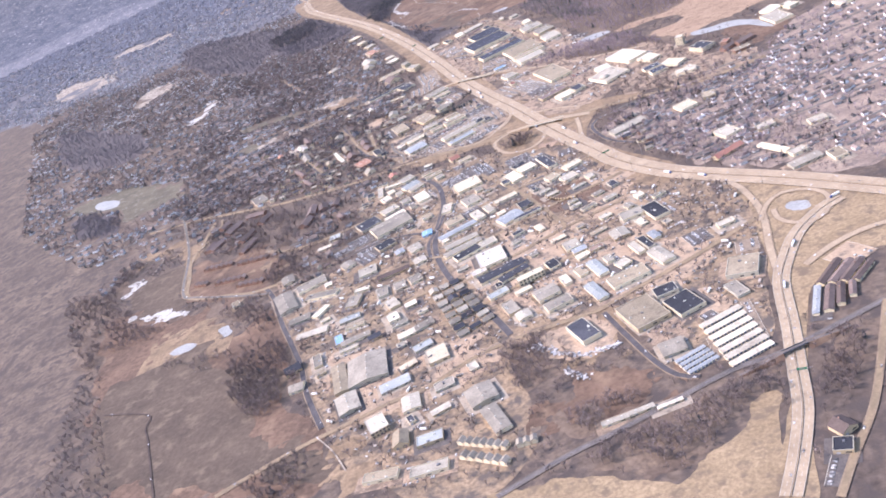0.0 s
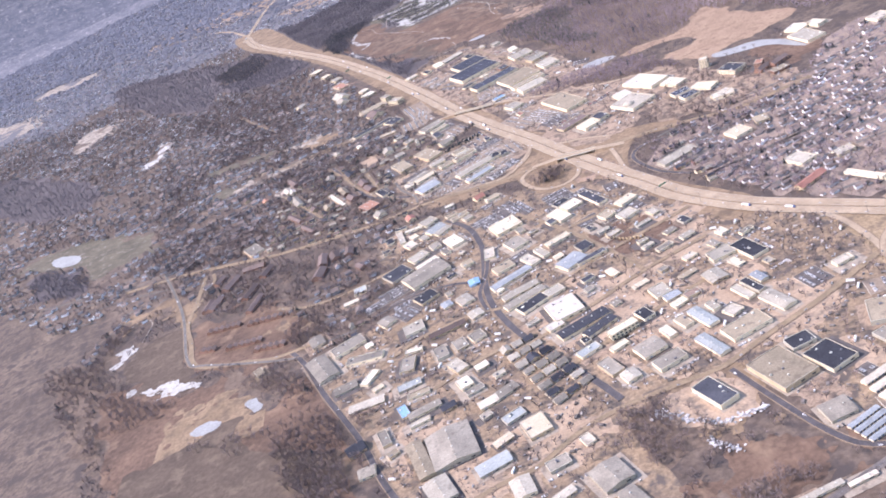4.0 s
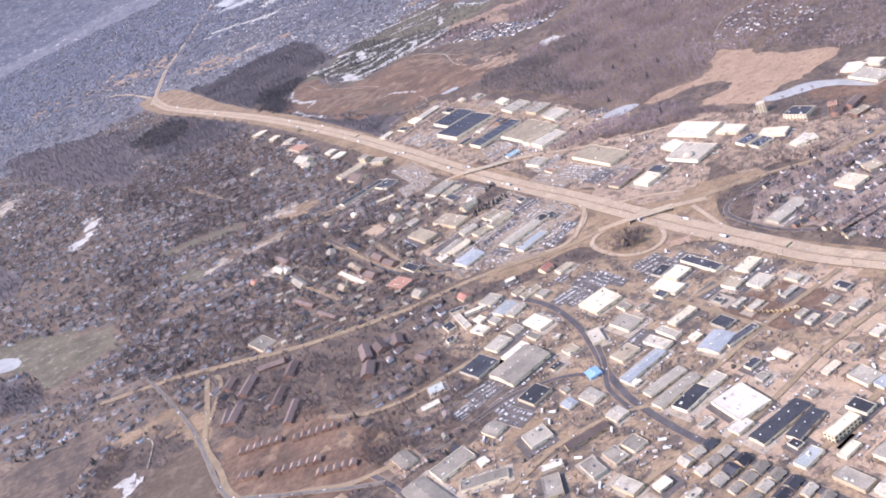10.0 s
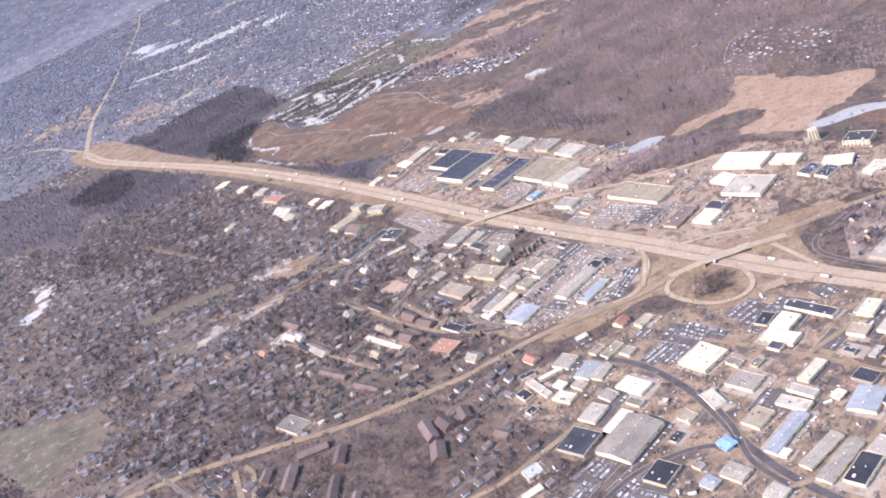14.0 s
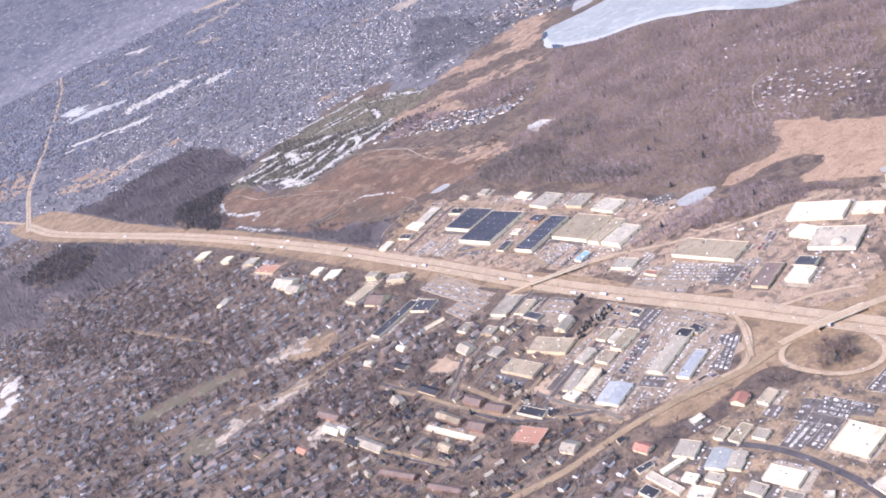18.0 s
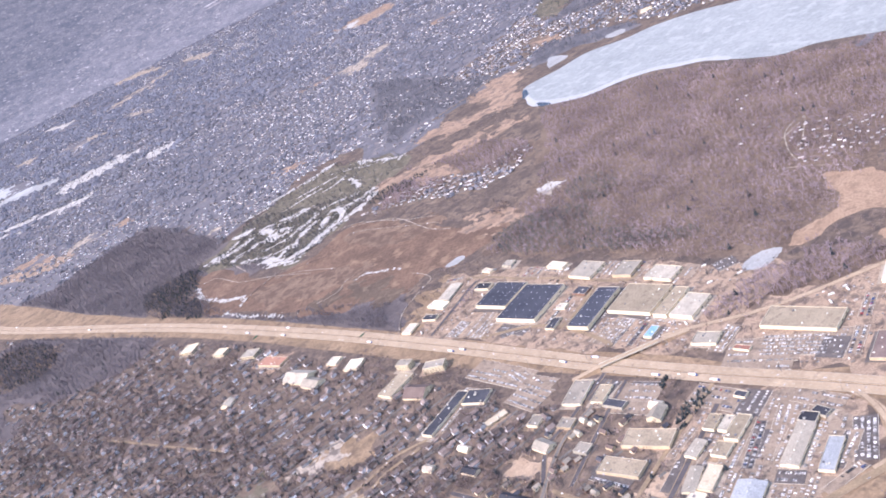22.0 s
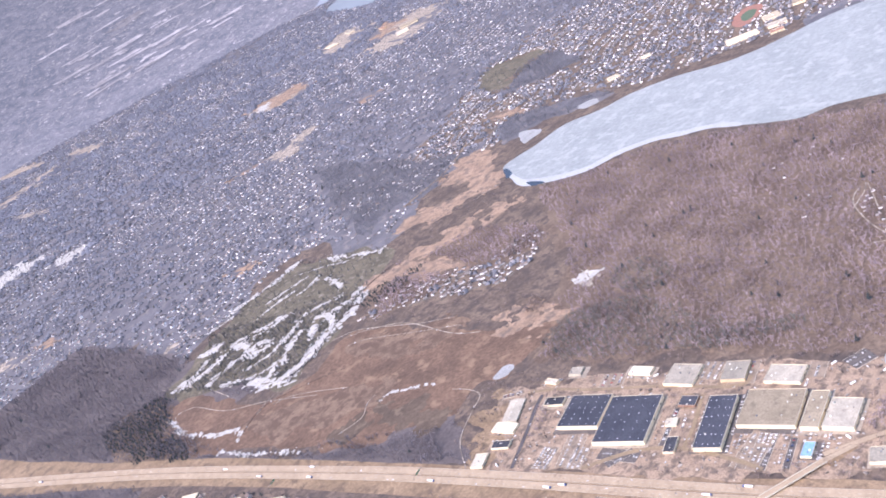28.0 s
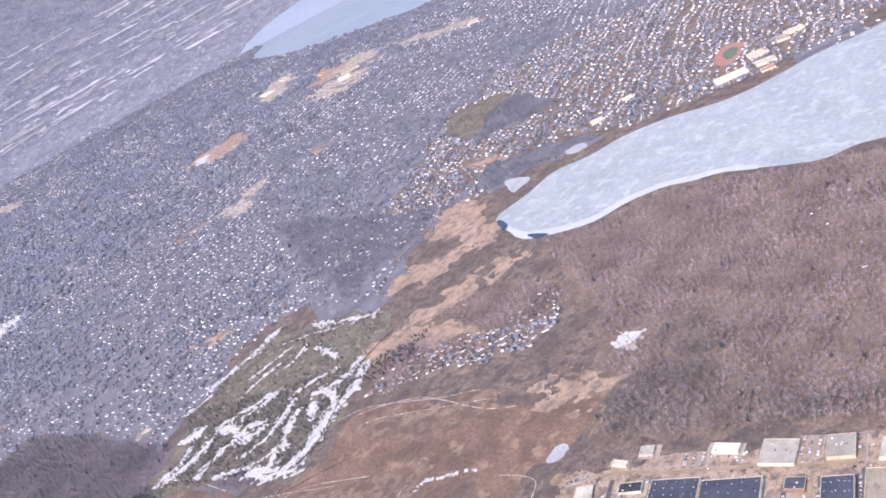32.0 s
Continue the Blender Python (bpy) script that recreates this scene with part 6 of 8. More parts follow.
def car_meshes(paint):
    """Lower body with bonnet and boot, and the glazed cabin above it."""
    key = ("car", paint)
    if key not in CACHE:
        n = len(CAR_BODY)
        v = [(x, s * 0.42, z - 0.08) for s in (-1, 1) for x, z in CAR_BODY]
        f = [(i, (i + 1) % n, (i + 1) % n + n, i + n) for i in range(n)]
        me = bpy.data.meshes.new("body")
        me.from_pydata(v, [], f + [tuple(range(n))[::-1], tuple(range(n, 2 * n))])
        me.materials.append(MATS[paint])
        c = np.array([(-0.85, -0.38, 0.33), (0.5, -0.38, 0.33), (0.5, 0.38, 0.33), (-0.85, 0.38, 0.33), (-0.6, -0.3, 0.6), (0.15, -0.3, 0.6), (0.15, 0.3, 0.6), (-0.6, 0.3, 0.6)])
        cab = mesh_from("cabin_glass", c, [(0, 1, 5, 4), (1, 2, 6, 5), (2, 3, 7, 6), (3, 0, 4, 7)], MATS["glass"])
        roof = mesh_from("car_roof", c[4:] + (0, 0, 0.02), [(0, 1, 2, 3)], MATS[paint])
        CACHE[key] = (me, cab, roof)
    return CACHE[key]


CAR_PAINTS = ["car_white", "car_silver", "car_black", "car_blue", "car_red", "car_grey"]
CAR_WORDS = {"car_white": "white", "car_silver": "silver", "car_black": "black", "car_blue": "dark blue", "car_red": "red", "car_grey": "grey"}
car_count = 0
more_cars = []


def car(x, y, rot, where):
    global car_count
    paint = CAR_PAINTS[int(rng.choice(6, p=[0.28, 0.22, 0.18, 0.12, 0.08, 0.12]))]
    z = 0.6 if "lane" in where else 0.38 if "lot" in where else 0.28
    if car_count >= 250:
        more_cars.append((x, y, radians(rot), z))
        return
    car_count += 1
    root = tagged(new("car"), "%s car %s" % (CAR_WORDS[paint], where), "car", group="cars")
    root.location, root.rotation_euler = (x, y, z), (0, 0, radians(rot))
    a, b, c = car_meshes(paint)
    attach("body", a, root)
    attach("cabin_glass", b, root)
    attach("car_roof", c, root)


lot_count = 0


def lot(x, y, w, d, rot, rows, material):
    """A parking lot with rows of bays, most of them taken."""
    global lot_count
    lot_count += 1
    material = "lot_pale" if material == "asphalt_lot" and lot_count % 3 and not 700 < y < 860 else material
    root = tagged(new("parking_lot", boxes("parking_lot", [(0, 0, 0, w, d, 0.302 + 0.0011 * lot_count)], MATS[material])), "asphalt parking lot with rows of cars", "parking lot", kind="structure")
    root.location, root.rotation_euler = (x, y, 0), (0, 0, radians(rot))
    a = radians(rot)
    for r in range(rows):
        v = ((r + 0.5) / rows - 0.5) * d
        for u in np.arange(-w / 2 + 1.2, w / 2 - 1.2, 1.35):
            q = np.array([[x + u * math.cos(a) - v * math.sin(a), y + u * math.sin(a) + v * math.cos(a)]])
            if rng.random() < 0.75 and free(q)[0]:
                car(q[0, 0], q[0, 1], rot + 90 + rng.uniform(-3, 3) + 180 * rng.integers(0, 2), "in a parking lot")
    occupy_rect(x, y, w, d, rot)
    attach("kerb", boxes("kerb", [(0, s * (d / 2 + 0.1), 0, w + 0.4, 0.2, 0.38) for s in (-1, 1)], MATS["bridge"]), root)


lot(-65.3, 1419.6, 20.6, 6.3, -53, 1, "asphalt_lot")
lot(-55.9, 1276.9, 41.0, 12.9, 14, 3, "asphalt_lot")
lot(-63.0, 1246.3, 45.6, 4.2, 16, 1, "asphalt_lot")
lot(-25.6, 1331.3, 22.6, 21.2, 17, 3, "asphalt_lot")
lot(11.4, 1222.6, 28.5, 20.9, 17, 2, "asphalt_lot")
lot(-61.3, 1144.8, 30.8, 4.8, 16, 1, "asphalt_lot")
lot(33.1, 999.1, 30.3, 8.5, 23, 2, "asphalt_lot")
lot(-5.3, 981.4, 34.2, 9.5, 23, 2, "asphalt_lot")
lot(-121.3, 977.4, 45.0, 7.2, 27, 2, "asphalt_lot")
lot(-119.3, 912.4, 31.2, 7.3, -9, 2, "asphalt_lot")
lot(-95.9, 1031.6, 39.9, 23.1, 102, 3, "asphalt_lot")
lot(-192.8, 1039.6, 32.8, 9.0, 102, 2, "asphalt_lot")
lot(-45.7, 592.3, 13.9, 12.7, 20, 2, "asphalt_lot")
lot(-18.4, 591.3, 18.8, 7.9, 8, 2, "asphalt_lot")
lot(-15.0, 739.0, 30.9, 16.1, 14, 2, "asphalt_lot")
lot(-102.5, 732.5, 20.9, 16.3, 20, 2, "asphalt_lot")
lot(-59.6, 796.0, 18.6, 7.2, 21, 2, "asphalt_lot")
lot(37.8, 465.6, 14.0, 8.5, 108, 2, "asphalt_lot")
lot(32.1, 435.7, 23.1, 3.8, 91, 1, "asphalt_lot")
lot(-166.3, 465.4, 20.7, 8.9, 31, 2, "asphalt_lot")
lot(52.6, 561.4, 18.9, 14.9, 102, 3, "asphalt_lot")
lot(76.4, 529.9, 14.6, 13.8, 80, 2, "asphalt_lot")
lot(121.9, 483.0, 20.6, 20.0, 119, 3, "dirt")
lot(-119.0, 973.4, 27.6, 9.8, 20, 2, "asphalt_lot")
lot(-142.2, 1021.1, 31.4, 5.6, 10, 1, "asphalt_lot")
lot(-196.2, 736.9, 22.5, 14.8, 14, 4, "asphalt_lot")
lot(-220.3, 749.4, 20.7, 11.1, 20, 3, "asphalt_lot")
lot(-118.6, 823.5, 26.9, 13.0, 11, 3, "asphalt_lot")
lot(-87.0, 819.0, 33.1, 15.4, 107, 4, "asphalt_lot")
lot(-53.8, 812.7, 22.9, 21.2, 10, 4, "asphalt_lot")
lot(-26.0, 1018.4, 50.6, 24.8, 115, 6, "asphalt_lot")
lot(-73.5, 1168.2, 23.2, 16.5, 11, 4, "asphalt_lot")
lot(-64.9, 1164.4, 37.6, 13.9, 13, 4, "asphalt_lot")
lot(-123.8, 1328.6, 26.5, 14.0, 13, 4, "asphalt_lot")
lot(-114.9, 1300.3, 25.6, 13.3, 15, 3, "asphalt_lot")
lot(-104.0, 1265.3, 24.1, 7.4, -29, 2, "asphalt_lot")
lot(7.6, 1250.7, 23.4, 17.5, 12, 3, "asphalt_lot")
lot(-112.6, 958.0, 30.5, 9.2, 19, 2, "asphalt_lot")
lot(-99.8, 926.6, 32.5, 10.1, 15, 2, "asphalt_lot")
lot(-159.9, 1001.1, 30.4, 8.7, 17, 2, "asphalt_lot")
lot(-110.7, 814.9, 23.5, 12.3, 15, 3, "asphalt_lot")
lot(-114.4, 1087.8, 22.9, 22.4, 113, 3, "asphalt_lot")
lot(-51.7, 806.7, 29.9, 21.1, 110, 5, "asphalt_lot")
lot(-103.1, 820.3, 24.6, 20.9, 21, 5, "asphalt_lot")
lot(-11.5, 790.8, 14.5, 12.4, 88, 2, "asphalt_lot")
lot(-202.3, 1223.2, 56.8, 14.2, 19, 4, "asphalt_lot")
lot(-159.7, 1172.0, 34.4, 27.8, 95, 4, "asphalt_lot")
lot(-145.7, 1195.9, 43.2, 14.5, 84, 3, "asphalt_lot")
lot(-196.7, 717.8, 22.2, 15.2, 120, 3, "asphalt_lot")
lot(-204.0, 759.3, 26.9, 16.9, 14, 4, "asphalt_lot")
lot(56.2, 322.6, 18.3, 8.2, 61, 2, "asphalt_lot")
lot(-44.5, 1034.5, 51.5, 37.8, 116, 5, "asphalt_lot")
lot(-14.6, 1003.2, 35.7, 32.0, 110, 5, "asphalt_lot")
lot(46.0, 1143.4, 19.3, 15.7, -27, 2, "asphalt_lot")
lot(-23.8, 574.5, 12.8, 8.8, 8, 2, "asphalt_lot")
lot(57.9, 451.7, 39.8, 4.9, 89, 1, "asphalt_lot")
lot(-41.1, 791.3, 33.2, 27.8, 23, 5, "asphalt_lot")
lot(-66.2, 1170.1, 39.2, 19.8, 3, 3, "asphalt_lot")
lot(-38.5, 1072.4, 34.5, 12.6, 14, 3, "asphalt_lot")
lot(-101.8, 1268.3, 34.8, 13.0, 100, 1, "asphalt_lot")
lot(-109.2, 1311.2, 38.5, 17.1, 21, 2, "asphalt_lot")
lot(-151.4, 1222.4, 67.5, 25.4, 100, 4, "asphalt_lot")
lot(-127.5, 1119.8, 26.1, 23.0, 11, 3, "asphalt_lot")
lot(27.4, 1168.4, 19.0, 13.2, 14, 1, "asphalt_lot")
lot(-98.5, 969.4, 45.4, 19.5, 26, 4, "asphalt_lot")
lot(-85.6, 922.0, 39.9, 14.3, 34, 4, "asphalt_lot")
lot(-124.0, 989.1, 50.3, 11.9, 21, 3, "asphalt_lot")
lot(-123.2, 1086.3, 35.3, 33.6, 111, 3, "asphalt_lot")
lot(-96.7, 829.3, 24.2, 20.2, 112, 4, "asphalt_lot")
lot(-42.4, 748.0, 18.8, 13.7, 17, 2, "asphalt_lot")
lot(-200.6, 758.0, 17.0, 16.3, 19, 3, "asphalt_lot")
lot(-169.4, 1003.9, 29.1, 7.3, 20, 2, "asphalt_lot")
lot(-116.4, 967.8, 30.5, 8.2, 22, 2, "asphalt_lot")
lot(-95.0, 924.7, 28.8, 7.5, 22, 2, "asphalt_lot")
lot(-134.0, 939.9, 17.9, 11.9, 116, 2, "asphalt_lot")
lot(-111.5, 851.8, 11.0, 10.0, 16, 2, "asphalt_lot")
lot(-145.0, 1183.2, 41.9, 16.2, 103, 2, "asphalt_lot")
lot(-89.2, 1004.7, 27.0, 17.9, 17, 3, "asphalt_lot")
lot(-67.1, 967.7, 35.6, 14.5, 100, 2, "asphalt_lot")
lot(-34.5, 1026.5, 34.8, 25.9, 112, 4, "asphalt_lot")
lot(-18.0, 992.1, 24.7, 18.9, 19, 4, "asphalt_lot")


def car_rows(flat, rot, share):
    """Cars in close rows wherever the ground inside the outline is free."""
    o = pairs(flat)
    a = radians(rot)
    c, s = math.cos(a), math.sin(a)
    loc = np.stack([o[:, 0] * c + o[:, 1] * s, -o[:, 0] * s + o[:, 1] * c], 1)
    lo, hi = loc.min(0), loc.max(0)
    for row, v in enumerate(np.arange(lo[1], hi[1], 3.3)):
        for u in np.arange(lo[0], hi[0], 1.4):
            q = np.array([[u * c - v * s, u * s + v * c]])
            if rng.random() < share * (0.6 + 0.6 * math.sin(row * 1.7 + u * 0.05)) and inside(q, o)[0] and free(q)[0]:
                more_cars.append((q[0, 0], q[0, 1], a + 1.571 + rng.uniform(-0.06, 0.06), 0.3))
                occupy(q)


def truck(x, y, rot):
    root = tagged(new("truck"), "white box trailer truck on the highway lane", "truck", group="trucks")
    root.location, root.rotation_euler = (x, y, 0.6), (0, 0, radians(rot))
    attach("trailer", boxes("trailer", [(-0.9, 0, 0.45, 5.6, 1.1, 1.25)], MATS["car_white"]), root)
    attach("cab", boxes("cab", [(2.7, 0, 0.3, 1.2, 1.05, 1.0), (2.2, 0, 0.3, 0.5, 1.0, 1.3)], MATS["car_blue"]), root)
    for k in (-3.0, -2.4, 2.2, 3.0):
        attach("wheel", boxes("wheel", [(k, s * 0.45, 0, 0.42, 0.2, 0.42) for s in (-1, 1)], MATS["car_black"]), root)


def traffic():
    for name, width, p in ROADS:
        if name == "rail":
            continue
        s = np.r_[0, np.cumsum(np.linalg.norm(np.diff(p, axis=0), axis=1))]
        step = 17.0 if name == "highway" else 45.0
        for a in np.arange(8, s[-1] - 4, step):
            a = min(a + rng.uniform(-6, 6), s[-1] - 2)
            q = np.array([np.interp(a, s, p[:, k]) for k in (0, 1)])
            q2 = np.array([np.interp(a + 1.5, s, p[:, k]) for k in (0, 1)])
            t = (q2 - q) / (np.linalg.norm(q2 - q) + 1e-9)
            side = 1 if rng.random() < 0.5 else -1
            o = side * (width * (0.27 + rng.choice([-0.1, 0.1])) if name == "highway" else width * 0.25)
            q = q + np.array([-t[1], t[0]]) * o
            rot = math.degrees(math.atan2(t[1], t[0])) + (180 if side > 0 else 0)
            if name == "highway" and rng.random() < 0.12:
                truck(q[0], q[1], rot)
            else:
                car(q[0], q[1], rot, "in a road lane")


car_rows([-160, 999, -121, 1008, -82, 1002, -65, 972, -80, 933, -101, 918, -136, 916, -162, 925, -177, 959, -187, 997], 22, 0.75)
car_rows([-81, 1037, -68, 1007, -121, 982, -143, 1015, -132, 1027], 22, 0.7)
car_rows([-27, 1055, -4, 1009, -30, 994, -49, 1045], 17, 0.75)
car_rows([-56, 1194, -26, 1120, -60, 1110, -88, 1178], 17, 0.6)
traffic()

# ---- roadside masts, sign gantries and a tank ----
def tube(name, r0, r1, h, material, n=8):
    a = np.arange(n) * math.tau / n
    v = np.concatenate([np.stack([r * np.cos(a), r * np.sin(a), np.full(n, z)], 1) for r, z in ((r0, 0.0), (r1, h))])
    k = np.arange(n)
    return mesh_from(name, v, np.stack([k, (k + 1) % n, (k + 1) % n + n, k + n], 1), material)


def light_mast(x, y):
    root = tagged(new("light_mast"), "tall grey steel lighting mast beside the highway", "light mast", group="highway masts")
    root.location = (x, y, 0)
    if "mast" not in CACHE:
        CACHE["mast"] = tube("pole", 0.16, 0.07, 9.0, MATS["steel"])
        CACHE["masthead"] = boxes("lamp_head", [(0.5 * math.cos(q), 0.5 * math.sin(q), 8.9, 0.3, 0.3, 0.16) for q in (0.5, 2.6, 4.7)], MATS["metal"])
    attach("pole", CACHE["mast"], root)
    attach("lamp_head", CACHE["masthead"], root)


def sign_gantry(x, y, rot, width):
    root = tagged(new("sign_gantry"), "steel sign gantry with a blank green panel over the lanes", "road sign")
    root.location, root.rotation_euler = (x, y, 0), (0, 0, radians(rot))
    for s in (-1, 1):
        attach("post", boxes("post", [(s * width / 2, 0, 0, 0.22, 0.22, 3.6)], MATS["steel"]), root)
    attach("beam", boxes("beam", [(0, 0, 3.3, width, 0.16, 0.14), (0, 0, 3.0, width, 0.1, 0.08)], MATS["steel"]), root)
    panel = attach("sign_panel", boxes("sign_panel", [(0.5, -0.16, 2.6, width * 0.45, 0.08, 1.4)], MATS["sign_green"]), root)
    attach("lettering_bar", boxes("lettering_bar", [(0.5, -0.21, 3.5, width * 0.3, 0.02, 0.16), (0.3, -0.21, 3.1, width * 0.22, 0.02, 0.16)], MATS["paint"]), panel, label="plain white bars")


def dome_tank(x, y, r):
    root = tagged(new("storage_tank"), "white round tank with a domed top", "tank")
    root.location = (x, y, 0)
    attach("shell", tube("shell", r, r, r * 0.7, MATS["roof_white"], 24), root)
    n, rings = 24, 6
    v = [(r * math.cos(q * 1.571 / rings) * math.cos(a), r * math.cos(q * 1.571 / rings) * math.sin(a), r * 0.7 + r * 0.6 * math.sin(q * 1.571 / rings)) for q in range(rings + 1) for a in np.arange(n) * math.tau / n]
    f = [(q * n + k, q * n + (k + 1) % n, (q + 1) * n + (k + 1) % n, (q + 1) * n + k) for q in range(rings) for k in range(n)]
    attach("dome", mesh_from("dome", v, f, MATS["roof_white"]), root)


light_mast(-194.0, 1564.8)
light_mast(-54.7, 959.4)
light_mast(-148.7, 1371.7)
light_mast(-133.2, 1204.2)
light_mast(-62.9, 1123.0)
light_mast(-85.6, 1043.1)
light_mast(-39.6, 923.2)
light_mast(-112.4, 1068.0)
light_mast(-104.3, 1161.5)
light_mast(-55.3, 1007.1)
light_mast(-7.0, 791.2)
light_mast(5.6, 741.3)
light_mast(46.4, 724.5)
light_mast(-20.0, 921.5)
light_mast(-45.7, 997.2)
light_mast(-7.0, 777.9)
light_mast(34.3, 703.4)
light_mast(82.6, 658.4)
light_mast(108.4, 603.7)
sign_gantry(64.6, 392.9, -14, 10.5)
sign_gantry(-244.7, 1590.6, 19, 13.5)
sign_gantry(-179.5, 1434.5, 16, 13.5)
sign_gantry(19.8, 750.8, 19, 13.5)
dome_tank(48.2, 943.5, 5.0)

# ---- trees ----
def bare_tree(seed, twigs=26, fat=1.15):
    """A leafless tree of unit height: tapered trunk, limbs and a crown of fine twigs."""
    r = np.random.default_rng(seed)
    v, f = [], []

    def blade(a, b, w):
        a, b = np.array(a), np.array(b)
        u = np.cross(b - a, r.normal(size=3))
        u = u / (np.linalg.norm(u) + 1e-9) * w
        i = len(v)
        v.extend([a - u, a + u, b])
        f.append((i, i + 1, i + 2))

    i = len(v)
    for k in range(3):
        c, s = math.cos(k * 2.094), math.sin(k * 2.094)
        v.append(np.array((c * 0.03, s * 0.03, 0)))
        v.append(np.array((c * 0.015, s * 0.015, 0.55)))
    for k in range(3):
        a, b = i + 2 * k, i + 2 * ((k + 1) % 3)
        f.extend([(a, b, b + 1), (a, b + 1, a + 1)])
    tips = []
    for k in range(7):
        an, rad = k * 0.9 + r.uniform(-0.3, 0.3), r.uniform(0.16, 0.36)
        a = (0, 0, r.uniform(0.25, 0.5))
        b = (rad * math.cos(an), rad * math.sin(an), r.uniform(0.6, 0.9))
        blade(a, b, 0.018 if twigs < 40 else 0.012)
        tips.append((np.array(a), np.array(b)))
    for k in range(twigs):
        a, b = tips[k % 7]
        p = a + (b - a) * r.uniform(0.35, 1.0)
        d = np.array((p[0] * 1.6, p[1] * 1.6, 0.25)) + r.normal(size=3) * 0.28
        d = d / np.linalg.norm(d) * r.uniform(0.14, 0.28)
        blade(p, p + d, r.uniform(0.018, 0.032) * (0.7 if twigs > 40 else fat))
    return np.array(v), np.array(f)


def pine_tree(seed):
    """An evergreen of unit height: trunk and tiers of ragged drooping boughs."""
    r = np.random.default_rng(seed)
    v, f = [np.array((0.02, 0, 0)), np.array((-0.02, 0.02, 0)), np.array((0, 0, 0.9))], [(0, 1, 2)]
    for tier in range(6):
        z, rad = 0.16 + tier * 0.14, 0.3 * (1 - tier / 7.0)
        n = 9 - tier // 2
        for k in range(n):
            an = (k + r.uniform(-0.3, 0.3)) / n * 6.283
            q = rad * r.uniform(0.75, 1.15)
            i = len(v)
            v.append(np.array((0, 0, z + 0.13)))
            for e in (-0.5, 0.5):
                v.append(np.array((q * math.cos(an + e * 0.75), q * math.sin(an + e * 0.75), z + r.uniform(-0.05, 0.03))))
            f.append((i, i + 1, i + 2))
    return np.array(v), np.array(f)


BARE = [bare_tree(s, 58) for s in range(8)]
MID = [bare_tree(20 + s, 15) for s in range(8)]
FULL = [bare_tree(40 + s, 17, 1.9) for s in range(8)]


def far_clump(seed):
    """A loose clump of leafless crowns, for the far town: three ragged, rounded heads of different height."""
    r = np.random.default_rng(seed)
    v, f = [], []
    for k in range(3):
        px, py = 0.62 * math.cos(k * 2.1 + r.uniform(-0.5, 0.5)), 0.62 * math.sin(k * 2.1 + r.uniform(-0.5, 0.5))
        i, n, top = len(v), 6, r.uniform(0.45, 0.85)
        v.append((px, py, top))
        for j in range(n):
            q, an = r.uniform(0.4, 0.8), (j + r.uniform(-0.3, 0.3)) / n * 6.283
            v.append((px + q * math.cos(an), py + q * math.sin(an), top * r.uniform(0.0, 0.45)))
        f.extend([(i, i + 1 + j, i + 1 + (j + 1) % n) for j in range(n)])
    return np.array(v), np.array(f)


def far_pine(seed):
    r = np.random.default_rng(seed)
    v, f = [(0, 0, 1.0)], []
    for k in range(7):
        a = k / 7 * 6.283
        q = r.uniform(0.2, 0.34)
        v.append((q * math.cos(a), q * math.sin(a), r.uniform(0.05, 0.2)))
    f = [(0, 1 + k, 1 + (k + 1) % 7) for k in range(7)]
    return np.array(v), np.array(f)


CLUMP = [far_clump(s) for s in range(8)]
FPINE = [far_pine(s) for s in range(5)]
PINE = [pine_tree(s) for s in range(6)]
WOOD_LABEL = {"woodland": "dense leafless grey-brown winter woodland", "conifers": "stand of dark green conifers"}


def wood(name, kind, spacing, flat):
    o = smooth(pairs(flat), True, 20.0)
    p = scatter(o, spacing)
    p = p[depth_in(p, o) + 16 * fractal(p, 34, len(p)) > 3]
    p = p[free(p, kind != "bare")] if kind not in ("pine", "ever") else p
    n = len(p)
    if kind != "pine":
        hgt = rng.uniform(4.6, 7.6, n) * (1 + 0.15 * np.sin(p[:, 0] * 0.03) * np.cos(p[:, 1] * 0.04))
        few = rng.random(n) < 0.004
        # "grey" woods take the haze-tinted twigs
        stuff(name, BARE if kind == "bare" else MID, p[~few], hgt[~few], MATS[{"bare": "twig", "grey": "twig_haze", "dark": "twig_dark", "ever": "evergreen"}.get(kind, "twig_wood")], WOOD_LABEL[name], "wood")
        if few.sum():
            stuff("conifers", PINE, p[few], hgt[few], MATS["pine"], "scattered dark conifers among bare trees", "trees")
    else:
        stuff(name, PINE, p, rng.uniform(2.8, 4.6, n), MATS["pine_dull" if spacing > 5.5 else "pine"], WOOD_LABEL[name], "wood")
    wood_count[0] += 1
    k = wood_count[0]
    # "grey" woods lie on the haze-greyed floor
    v, f = sheet(o, 5.0, lambda w: depth_in(w, o) + 16 * fractal(w, 34, n) - 2, 0.040 + 0.0012 * k)
    tagged(new("forest_floor", mesh_from("forest_floor", v, f, MATS[{"grey": "floor_haze", "dark": "litter_dark"}.get(kind, "litter")])), "leaf litter under the winter trees", "ground", kind="structure")
    occupy(scatter(o, 1.8, 0.0))


wood_count = [0]
wood("woodland", "far", 4.7, [-20, 1440, 10, 1471, 48, 1476, 107, 1492, 191, 1579, 289, 1697, 311, 1706, 335, 1653, 380, 1619, 418, 1553, 435, 1471, 456, 1386, 482, 1312, 508, 1242, 214, 1108, 88, 1088, 69, 1134, 46, 1162, 38, 1247, -15, 1396])
wood("woodland", "far", 3.4, [-25, 1107, 8, 1110, 63, 1100, 99, 1069, 123, 996, 95, 1011, 48, 1039, -12, 1073])
